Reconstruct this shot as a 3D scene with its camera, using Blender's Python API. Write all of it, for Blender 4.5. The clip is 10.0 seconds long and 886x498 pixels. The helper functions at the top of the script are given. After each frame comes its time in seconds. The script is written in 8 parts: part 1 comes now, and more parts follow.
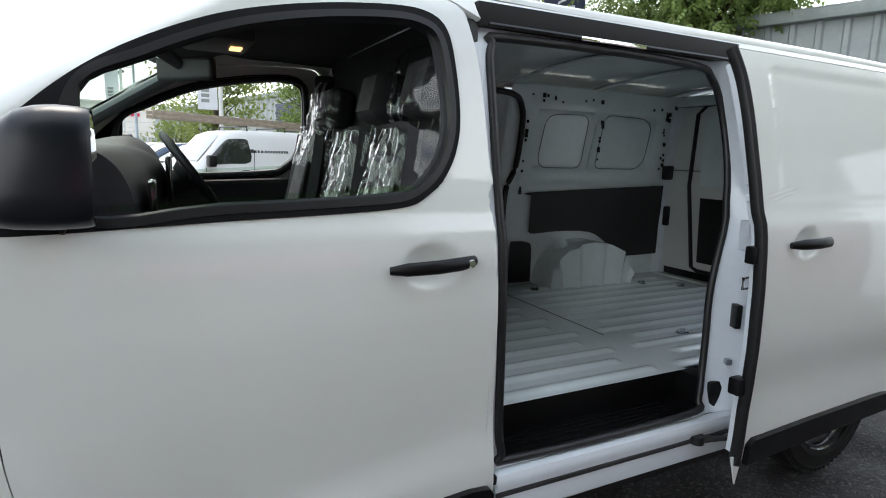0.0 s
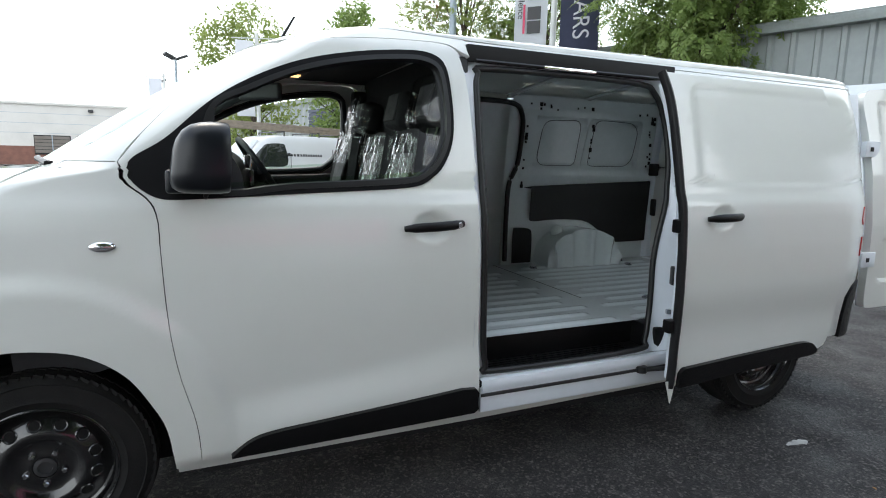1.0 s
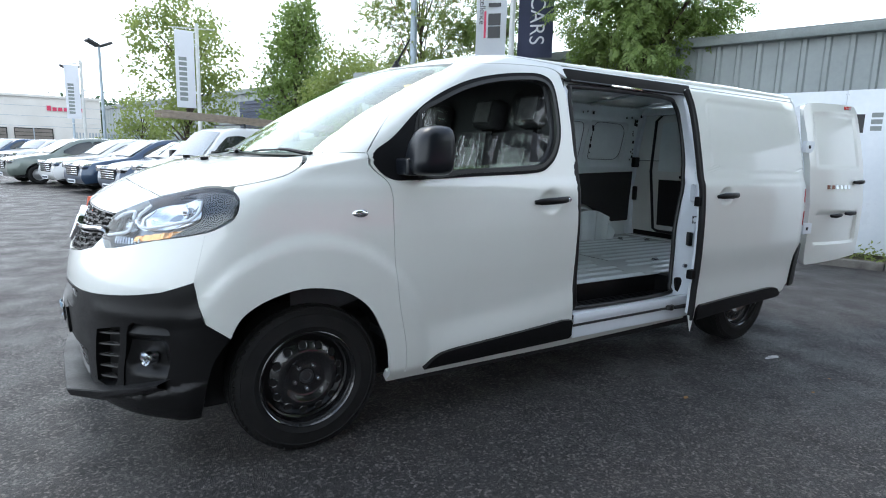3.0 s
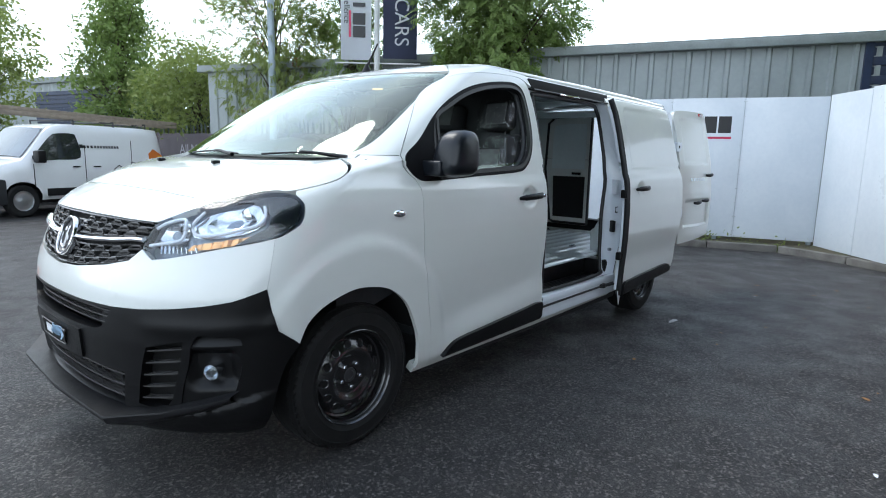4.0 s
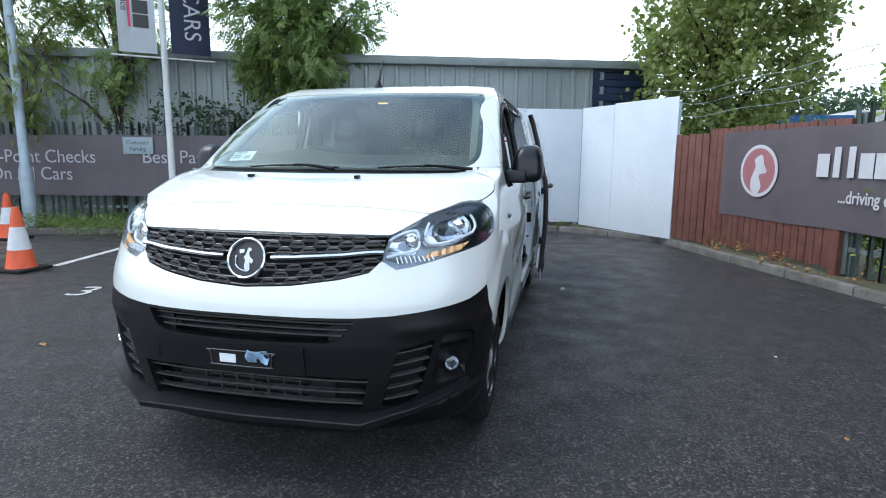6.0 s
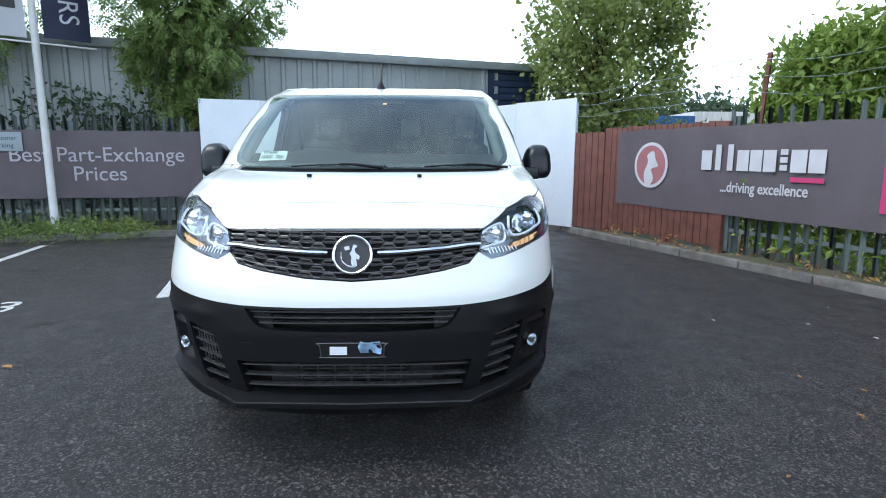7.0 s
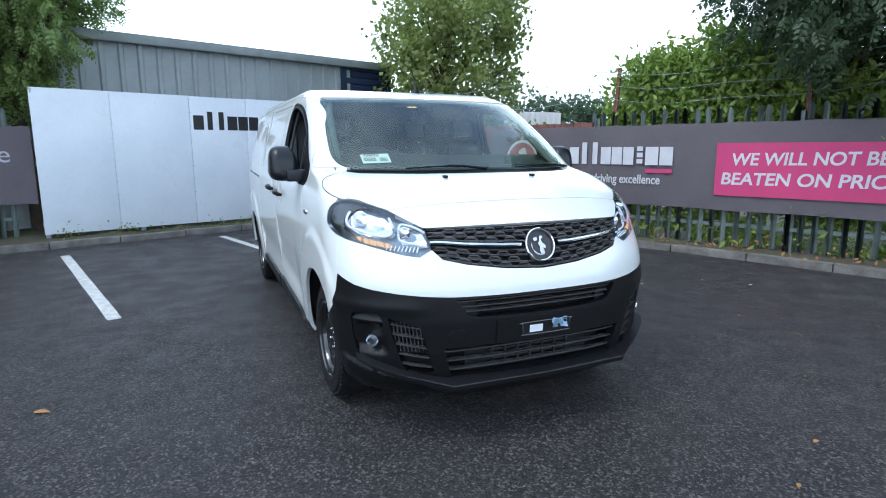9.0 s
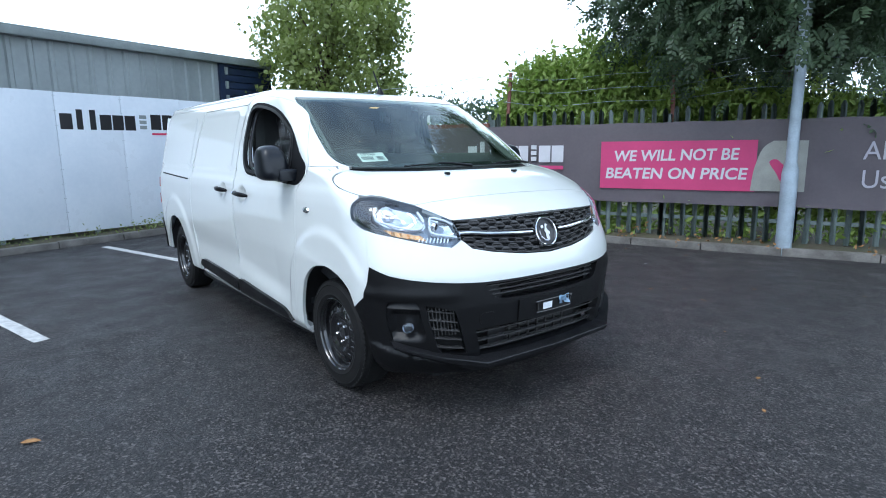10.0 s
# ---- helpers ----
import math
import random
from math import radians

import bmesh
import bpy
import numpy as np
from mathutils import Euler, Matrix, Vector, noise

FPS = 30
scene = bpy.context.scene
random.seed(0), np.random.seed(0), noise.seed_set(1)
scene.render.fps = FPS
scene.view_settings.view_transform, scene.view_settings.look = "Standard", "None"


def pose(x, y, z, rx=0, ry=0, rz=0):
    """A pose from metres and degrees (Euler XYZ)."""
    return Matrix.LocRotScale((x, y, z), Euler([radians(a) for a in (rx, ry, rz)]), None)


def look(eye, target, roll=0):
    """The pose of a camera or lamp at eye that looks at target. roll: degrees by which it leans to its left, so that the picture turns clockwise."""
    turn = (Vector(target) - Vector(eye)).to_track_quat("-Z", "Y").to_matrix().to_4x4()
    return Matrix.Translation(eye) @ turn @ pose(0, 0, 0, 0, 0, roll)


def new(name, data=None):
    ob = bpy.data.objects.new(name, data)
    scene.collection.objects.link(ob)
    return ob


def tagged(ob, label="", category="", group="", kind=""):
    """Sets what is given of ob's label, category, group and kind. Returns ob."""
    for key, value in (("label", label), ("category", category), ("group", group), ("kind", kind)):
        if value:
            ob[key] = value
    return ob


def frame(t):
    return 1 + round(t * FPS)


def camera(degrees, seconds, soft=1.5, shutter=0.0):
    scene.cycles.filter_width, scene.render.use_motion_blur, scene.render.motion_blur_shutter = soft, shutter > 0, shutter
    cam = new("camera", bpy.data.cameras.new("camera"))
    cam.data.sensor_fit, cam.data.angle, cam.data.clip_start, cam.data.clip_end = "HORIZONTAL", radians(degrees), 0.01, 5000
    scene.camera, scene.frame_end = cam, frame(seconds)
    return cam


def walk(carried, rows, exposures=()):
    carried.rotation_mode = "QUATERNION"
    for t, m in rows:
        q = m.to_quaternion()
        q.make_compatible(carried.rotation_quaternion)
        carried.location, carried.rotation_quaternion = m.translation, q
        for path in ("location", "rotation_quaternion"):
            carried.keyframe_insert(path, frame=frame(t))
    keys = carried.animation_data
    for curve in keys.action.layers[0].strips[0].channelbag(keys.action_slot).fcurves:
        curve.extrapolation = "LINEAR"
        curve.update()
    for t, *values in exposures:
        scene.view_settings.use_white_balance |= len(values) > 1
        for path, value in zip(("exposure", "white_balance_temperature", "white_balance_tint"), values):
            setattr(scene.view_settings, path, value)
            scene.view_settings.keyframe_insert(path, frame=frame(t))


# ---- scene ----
cam = camera(75.9, 10.0, 1.0)
PATH = [
    (0, (0.675, -2.228, 1.357), (1.565, -0.467, 1.033), 1.6),
    (0.5, (0.597, -2.578, 1.338), (1.419, -0.782, 1.026), 1.1),
    (1, (0.469, -2.902, 1.332), (1.268, -1.096, 1.018), 1.3),
    (1.5, (0.329, -3.128, 1.307), (1.113, -1.316, 0.987), 1.3),
    (2, (0.022, -3.273, 1.301), (0.816, -1.466, 0.98), 1.7),
    (2.2, (-0.13, -3.274, 1.309), (0.714, -1.49, 0.985), 1.8),
    (3.3, (-1.025, -3.076, 1.301), (0.157, -1.495, 0.978), 1.6),
    (3.5, (-1.197, -3.002, 1.316), (0.096, -1.509, 0.997), 1.6),
    (4, (-1.578, -2.735, 1.302), (-0.077, -1.452, 0.98), 1.3),
    (4.5, (-1.995, -2.451, 1.338), (-0.336, -1.381, 1.016), 1.1),
    (5, (-2.344, -2.107, 1.353), (-0.565, -1.251, 1.032), 0.8),
    (5.2, (-2.443, -1.944, 1.329), (-0.624, -1.17, 1.023), 0.7),
    (6.3, (-2.964, -0.983, 1.351), (-1.012, -0.696, 1.026), 0.4),
    (6.5, (-3.026, -0.794, 1.357), (-1.063, -0.6, 1.029), 0.4),
    (7, (-3.188, -0.318, 1.36), (-1.216, -0.372, 1.032), 0.2),
    (7.5, (-3.275, 0.176, 1.381), (-1.322, -0.097, 1.049), 0.1),
    (8, (-3.298, 0.654, 1.412), (-1.373, 0.227, 1.073), 0.1),
    (8.5, (-3.291, 1.131, 1.426), (-1.415, 0.529, 1.086), 0.0),
    (9, (-3.145, 1.548, 1.404), (-1.342, 0.755, 1.057), -0.1),
    (9.5, (-3.052, 2.005, 1.405), (-1.36, 0.996, 1.059), -0.3),
    (10, (-2.908, 2.394, 1.399), (-1.365, 1.17, 1.05), -0.5),
]
EXPOSURES = [(0.0, 0.79, 6950, 9), (1.0, 0.75, 6850, 8), (2.2, 0.76, 6500, 8), (3.5, 0.53, 6250, 7), (5.0, 0.35, 6050, 6), (7.5, 0.38, 5850, 7), (10.0, 0.31, 5650, 6)]
walk(cam, [(t, look(eye, target, roll)) for t, eye, target, roll in PATH], EXPOSURES)

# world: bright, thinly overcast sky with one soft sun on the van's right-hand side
SUN_EL, SUN_AZ = radians(58), radians(96)
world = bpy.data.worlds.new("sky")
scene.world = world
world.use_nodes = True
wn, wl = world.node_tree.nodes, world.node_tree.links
wn.clear()
w_out, w_bg = wn.new("ShaderNodeOutputWorld"), wn.new("ShaderNodeBackground")
w_sky = wn.new("ShaderNodeTexSky")
w_sky.sky_type, w_sky.sun_disc = "NISHITA", False
w_sky.sun_elevation, w_sky.sun_rotation = SUN_EL, radians(90) - SUN_AZ
w_gain = wn.new("ShaderNodeVectorMath")
w_gain.operation = "SCALE"
w_gain.inputs["Scale"].default_value = 0.14
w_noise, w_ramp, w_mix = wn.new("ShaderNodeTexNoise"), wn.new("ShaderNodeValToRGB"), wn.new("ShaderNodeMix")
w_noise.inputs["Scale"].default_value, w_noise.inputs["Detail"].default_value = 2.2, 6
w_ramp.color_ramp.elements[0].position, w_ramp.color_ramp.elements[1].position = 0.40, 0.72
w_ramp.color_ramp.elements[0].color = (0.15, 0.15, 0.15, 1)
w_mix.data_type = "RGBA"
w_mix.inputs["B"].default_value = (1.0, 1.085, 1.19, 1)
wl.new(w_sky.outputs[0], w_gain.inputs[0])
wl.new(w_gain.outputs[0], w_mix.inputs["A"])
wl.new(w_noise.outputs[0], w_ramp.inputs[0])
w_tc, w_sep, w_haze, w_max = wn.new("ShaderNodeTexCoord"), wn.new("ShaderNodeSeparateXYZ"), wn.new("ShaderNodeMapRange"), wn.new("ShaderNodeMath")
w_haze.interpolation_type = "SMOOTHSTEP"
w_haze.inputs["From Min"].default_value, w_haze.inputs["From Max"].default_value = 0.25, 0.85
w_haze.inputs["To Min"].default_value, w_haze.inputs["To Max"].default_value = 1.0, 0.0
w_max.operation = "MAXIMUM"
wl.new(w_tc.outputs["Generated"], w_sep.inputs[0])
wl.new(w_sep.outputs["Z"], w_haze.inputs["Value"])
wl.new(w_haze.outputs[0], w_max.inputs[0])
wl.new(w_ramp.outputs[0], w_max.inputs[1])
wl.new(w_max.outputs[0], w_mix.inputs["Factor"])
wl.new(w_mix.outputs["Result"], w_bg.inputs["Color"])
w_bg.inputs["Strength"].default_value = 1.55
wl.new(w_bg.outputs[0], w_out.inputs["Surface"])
sun = new("sun", bpy.data.lights.new("sun", "SUN"))
sun.data.energy, sun.data.angle, sun.data.color = 1.2, radians(24), (1, 0.95, 0.88)
sun.matrix_world = look((math.cos(SUN_AZ) * math.cos(SUN_EL) * 60, math.sin(SUN_AZ) * math.cos(SUN_EL) * 60, math.sin(SUN_EL) * 60), (0, 0, 0))

# ---------------------------------------------------------------- materials
def material(name, color, rough=0.5, metal=0.0, coat=0.0, vary=0.0, scale=8.0, bump=0.0, bump_scale=200.0, spec=0.5, color2=None, island=False, wear=0.0):
    """A principled material; colour varies at two scales between color and color2, with a fine bump."""
    m = bpy.data.materials.new(name)
    m.use_nodes = True
    nt = m.node_tree
    b = nt.nodes["Principled BSDF"]
    b.inputs["Roughness"].default_value, b.inputs["Metallic"].default_value = rough, metal
    b.inputs["Coat Weight"].default_value, b.inputs["Coat Roughness"].default_value = coat, 0.03
    b.inputs["Specular IOR Level"].default_value = spec
    b.inputs["Base Color"].default_value = (*color, 1)
    tc = nt.nodes.new("ShaderNodeTexCoord")
    if vary or color2:
        c2 = color2 or tuple(c * (1 - vary) for c in color)
        n1, n2 = nt.nodes.new("ShaderNodeTexNoise"), nt.nodes.new("ShaderNodeTexNoise")
        n1.inputs["Scale"].default_value, n1.inputs["Detail"].default_value = scale, 4
        n2.inputs["Scale"].default_value, n2.inputs["Detail"].default_value = scale * 11, 3
        nt.links.new(tc.outputs["Object"], n1.inputs["Vector"])
        nt.links.new(tc.outputs["Object"], n2.inputs["Vector"])
        add = nt.nodes.new("ShaderNodeMath")
        add.operation = "MULTIPLY_ADD"
        add.inputs[1].default_value = 0.4
        nt.links.new(n2.outputs[0], add.inputs[0])
        nt.links.new(n1.outputs[0], add.inputs[2])
        ramp = nt.nodes.new("ShaderNodeMapRange")
        ramp.inputs["From Min"].default_value, ramp.inputs["From Max"].default_value = 0.5, 0.9
        nt.links.new(add.outputs[0], ramp.inputs["Value"])
        fac = ramp.outputs[0]
        if island:
            g, mx = nt.nodes.new("ShaderNodeNewGeometry"), nt.nodes.new("ShaderNodeMath")
            mx.operation = "MULTIPLY_ADD"
            mx.inputs[1].default_value = 0.35
            nt.links.new(fac, mx.inputs[0])
            sc = nt.nodes.new("ShaderNodeMath")
            sc.operation = "MULTIPLY"
            sc.inputs[1].default_value = 0.65
            nt.links.new(g.outputs["Random Per Island"], sc.inputs[0])
            nt.links.new(sc.outputs[0], mx.inputs[2])
            fac = mx.outputs[0]
        mix = nt.nodes.new("ShaderNodeMix")
        mix.data_type = "RGBA"
        mix.inputs["A"].default_value, mix.inputs["B"].default_value = (*color, 1), (*c2, 1)
        nt.links.new(fac, mix.inputs["Factor"])
        nt.links.new(mix.outputs["Result"], b.inputs["Base Color"])
        if wear:
            rr = nt.nodes.new("ShaderNodeMath")
            rr.operation = "MULTIPLY_ADD"
            rr.inputs[1].default_value, rr.inputs[2].default_value = wear, rough - wear / 2
            nt.links.new(ramp.outputs[0], rr.inputs[0])
            nt.links.new(rr.outputs[0], b.inputs["Roughness"])
    if bump:
        n3, bp = nt.nodes.new("ShaderNodeTexNoise"), nt.nodes.new("ShaderNodeBump")
        n3.inputs["Scale"].default_value, n3.inputs["Detail"].default_value = bump_scale, 4
        bp.inputs["Strength"].default_value, bp.inputs["Distance"].default_value = bump, 0.01
        nt.links.new(tc.outputs["Object"], n3.inputs["Vector"])
        nt.links.new(n3.outputs[0], bp.inputs["Height"])
        nt.links.new(bp.outputs[0], b.inputs["Normal"])
    return m


def glass_sheet(name, tint, gloss=1.0, sheen=(1, 1, 1)):
    """A thin pane: see-through with a mirror sheen at grazing angles."""
    m = bpy.data.materials.new(name)
    m.use_nodes = True
    nt = m.node_tree
    nt.nodes.clear()
    o, mx = nt.nodes.new("ShaderNodeOutputMaterial"), nt.nodes.new("ShaderNodeMixShader")
    tr, gl, fr, mul = nt.nodes.new("ShaderNodeBsdfTransparent"), nt.nodes.new("ShaderNodeBsdfGlossy"), nt.nodes.new("ShaderNodeLayerWeight"), nt.nodes.new("ShaderNodeMath")
    pw, fm = nt.nodes.new("ShaderNodeMath"), nt.nodes.new("ShaderNodeMath")
    tr.inputs["Color"].default_value = (*tint, 1)
    gl.inputs["Roughness"].default_value = 0.02
    gl.inputs["Color"].default_value = (*sheen, 1)
    fr.inputs["Blend"].default_value = 0.5
    pw.operation, fm.operation = "POWER", "MULTIPLY_ADD"
    pw.inputs[1].default_value = 5.0
    fm.inputs[1].default_value, fm.inputs[2].default_value = 0.96, 0.042
    nt.links.new(fr.outputs["Facing"], pw.inputs[0])
    nt.links.new(pw.outputs[0], fm.inputs[0])
    mul.operation = "MULTIPLY"
    mul.use_clamp = True
    mul.inputs[1].default_value = gloss
    nt.links.new(fm.outputs[0], mul.inputs[0])
    nt.links.new(mul.outputs[0], mx.inputs[0])
    nt.links.new(tr.outputs[0], mx.inputs[1])
    nt.links.new(gl.outputs[0], mx.inputs[2])
    nt.links.new(mx.outputs[0], o.inputs["Surface"])
    return m


def lamp_glow(name, color, strength):
    m = material(name, color, 0.2)
    b = m.node_tree.nodes["Principled BSDF"]
    b.inputs["Emission Color"].default_value, b.inputs["Emission Strength"].default_value = (*color, 1), strength
    return m


WHITE = material("white_paint", (0.77, 0.79, 0.755), 0.34, coat=1.0, vary=0.03, scale=1.2)
WHITE.node_tree.nodes["Principled BSDF"].inputs["Coat IOR"].default_value = 1.65
# body white with blue skylight on the inner faces tinted into it
SKY_WHITE = material("inner_white_sky_tint", (0.75, 0.80, 0.85), 0.30, coat=0.8, vary=0.07, scale=3)
CARGO_WHITE = material("cargo_white_paint", (0.78, 0.84, 0.84), 0.28, coat=0.9, vary=0.1, scale=3)
PLASTIC = material("black_textured_plastic", (0.0070, 0.0070, 0.0076), 0.34, spec=0.27, vary=0.35, scale=5, bump=0.12, bump_scale=900, wear=0.12)
GLOSS_BLACK = material("gloss_black", (0.012, 0.012, 0.013), 0.12, coat=0.6, vary=0.2, scale=6)
TRIM_GREY = material("grey_lip_plastic", (0.035, 0.035, 0.038), 0.45, vary=0.3, bump=0.1, bump_scale=700)
RUBBER = material("rubber", (0.0055, 0.0055, 0.0058), 0.74, spec=0.3, vary=0.4, scale=12, bump=0.12, bump_scale=160, color2=(0.011, 0.0106, 0.0102))
SEAL = material("rubber_seal", (0.014, 0.014, 0.015), 0.42, vary=0.3, scale=10)
RIM = material("black_steel_rim", (0.008, 0.008, 0.009), 0.24, metal=0.0, spec=0.5, coat=1.0, vary=0.3, scale=14)
STEEL = material("bare_steel", (0.55, 0.56, 0.58), 0.16, metal=1.0, vary=0.3, scale=20)
CHROME = material("chrome", (0.86, 0.87, 0.89), 0.07, metal=1.0, vary=0.04, scale=4)
MIRROR = material("mirror_glass", (0.9, 0.9, 0.9), 0.02, metal=1.0)
DARK = material("dark_void_plastic", (0.008, 0.008, 0.009), 0.7, vary=0.3, scale=6)
GLASS = glass_sheet("windscreen_glass", (0.70, 0.82, 0.72), 1.75, (0.92, 1.0, 0.94))
CLEAR = glass_sheet("clear_lens", (0.88, 0.92, 0.96), 1.3)
WRAP = glass_sheet("plastic_wrap", (0.93, 0.945, 0.95), 1.2)
RED = material("red_lamp_lens", (0.45, 0.01, 0.012), 0.12, coat=1.0, vary=0.2, scale=20)
AMBER = lamp_glow("amber_lamp", (0.82, 0.45, 0.19), 0.14)
AMBER.node_tree.nodes["Principled BSDF"].inputs["Metallic"].default_value = 0.7
LAMP_SILVER = material("lamp_reflector", (0.75, 0.77, 0.80), 0.12, metal=1.0, vary=0.2, scale=25)
LAMP_WHITE = material("lamp_light_guide", (0.85, 0.87, 0.90), 0.2, vary=0.05, coat=0.5)
LAMP_BLACK = material("lamp_bezel", (0.014, 0.016, 0.019), 0.18, vary=0.3, coat=0.4)
LAMP_BASE = material("lamp_housing", (0.31, 0.35, 0.40), 0.34, metal=0.7, vary=0.4, scale=30)
CABIN = material("cabin_plastic", (0.030, 0.032, 0.036), 0.55, vary=0.3, scale=6, bump=0.1, bump_scale=500)
CABIN_LIGHT = material("pillar_trim", (0.13, 0.15, 0.15), 0.6, vary=0.15, scale=4)
HEADLINER = material("headliner", (0.05, 0.052, 0.055), 0.9, vary=0.2, scale=6, bump=0.1, bump_scale=300)
CLOTH = material("seat_cloth", (0.035, 0.036, 0.04), 0.85, vary=0.3, scale=20, bump=0.25, bump_scale=420)
CLOTH_GREY = material("seat_cloth_grey", (0.12, 0.12, 0.125), 0.85, vary=0.3, scale=20, bump=0.25, bump_scale=420)
# grey standing in for the thin shadow lines round the wall pressings
PRESS_SHADE = material("pressing_shade_grey", (0.16, 0.18, 0.19), 0.5, vary=0.3, scale=20)
PANEL_BLACK = material("black_hardboard", (0.014, 0.014, 0.015), 0.5, vary=0.35, scale=4, bump=0.1, bump_scale=300)
PAPER = material("paper", (0.78, 0.80, 0.82), 0.6, vary=0.05)
INK = material("ink", (0.05, 0.06, 0.08), 0.7)
BLUE_TAPE = material("blue_film", (0.30, 0.45, 0.62), 0.3, vary=0.5, scale=30)

MIRROR_BLACK = material("satin_black_housing", (0.008, 0.010, 0.014), 0.30, spec=0.40, coat=0.0, vary=0.3, scale=9, bump=0.04, bump_scale=900)
MATT_BLACK = material("matt_black_frame", (0.006, 0.006, 0.007), 0.62, spec=0.18, vary=0.3, scale=12)
# near-black that puts the shade of deep openings into the colour
VOID = material("cavity_shade", (0.003, 0.003, 0.003), 0.9)
# satin plastic, its grey raised to carry the light caught on slat edges
SLAT = material("satin_slat_glint", (0.058, 0.056, 0.055), 0.24, spec=0.75, vary=0.3, scale=30, bump=0.1, bump_scale=500)
# scuffed bumper plastic made lighter, as if skylight lay on the lip
LIP_PLASTIC = material("scuffed_skylit_lip", (0.013, 0.013, 0.0145), 0.42, spec=0.36, vary=0.4, bump=0.12, bump_scale=500, wear=0.15)

# ---------------------------------------------------------------- mesh helpers
def part(name, bm, mat, parent=None, label="", smooth=True, angle=40):
    """Links a bmesh as one mesh object under a thing or a part."""
    me = bpy.data.meshes.new(name)
    bmesh.ops.recalc_face_normals(bm, faces=bm.faces[:])
    if smooth:
        for fc in bm.faces:
            fc.smooth = True
        lim = radians(angle)
        for e in bm.edges:
            if len(e.link_faces) == 2 and e.calc_face_angle(0) > lim:
                e.smooth = False
    bm.to_mesh(me)
    bm.free()
    me.materials.append(mat)
    ob = new(name, me)
    if parent:
        ob.parent = parent
    if label:
        ob["label"] = label
    return ob


def thing(name, label, category, m=None, group="", kind=""):
    ob = new(name)
    ob.empty_display_size = 0.1
    if m is not None:
        ob.matrix_world = m
    return tagged(ob, label, category, group, kind)


def solo(name, bm, mat, label, category, group="", kind="", **kw):
    return tagged(part(name, bm, mat, **kw), label, category, group, kind)


def box(bm, x0, x1, y0, y1, z0, z1, bevel=0.0, m=None, seg=2):
    g = bmesh.ops.create_cube(bm, size=1)["verts"]
    for v in g:
        v.co = Vector((x0 + (v.co.x + 0.5) * (x1 - x0), y0 + (v.co.y + 0.5) * (y1 - y0), z0 + (v.co.z + 0.5) * (z1 - z0)))
    if bevel:
        es = list({e for v in g for e in v.link_edges})
        r = bmesh.ops.bevel(bm, geom=es, offset=bevel, segments=seg, affect="EDGES", profile=0.6)
        g = list({v for fc in r["faces"] for v in fc.verts} | {v for v in g if v.is_valid})
    if m is not None:
        bmesh.ops.transform(bm, matrix=m, verts=g)
    return bm


def boxes(*rows, bevel=0.0):
    bm = bmesh.new()
    for r in rows:
        box(bm, *r, bevel=bevel)
    return bm


def curve(pts, n=6, closed=False):
    """A smooth curve through the points."""
    pts = [tuple(p) for p in pts]
    k = len(pts)
    out = []
    for i in range(k if closed else k - 1):
        if closed:
            a, b, c, d = (pts[(i + j) % k] for j in (-1, 0, 1, 2))
        else:
            a, b, c, d = pts[max(i - 1, 0)], pts[i], pts[i + 1], pts[min(i + 2, k - 1)]
        for j in range(n):
            t = j / n
            out.append(tuple(0.5 * (2 * q + (r - p) * t + (2 * p - 5 * q + 4 * r - s) * t * t + (3 * q - p - 3 * r + s) * t ** 3) for p, q, r, s in zip(a, b, c, d)))
    if not closed:
        out.append(pts[-1])
    return out


def line(pts, step=0.03):
    out = []
    for a, b in zip(pts, pts[1:]):
        n = max(1, int(math.dist(a, b) / step))
        out += [tuple(p + (q - p) * j / n for p, q in zip(a, b)) for j in range(n)]
    return out + [tuple(pts[-1])]


def even(loop, step=0.02, rounds=3, closed=True):
    """An outline resampled at even steps and eased."""
    pts = [tuple(p) for p in loop] + ([tuple(loop[0])] if closed else [])
    acc = [0.0]
    for a, b in zip(pts, pts[1:]):
        acc.append(acc[-1] + math.dist(a, b))
    n = max(8, int(acc[-1] / step))
    ts = np.linspace(0, acc[-1], n + 1)
    xy = np.array([np.interp(ts, acc, [p[k] for p in pts]) for k in (0, 1)]).T
    if closed:
        xy = xy[:-1]
    for _ in range(rounds):
        if closed:
            xy = (np.roll(xy, 1, 0) + 2 * xy + np.roll(xy, -1, 0)) / 4
        else:
            xy[1:-1] = (xy[:-2] + 2 * xy[1:-1] + xy[2:]) / 4
    return [tuple(map(float, p)) for p in xy]


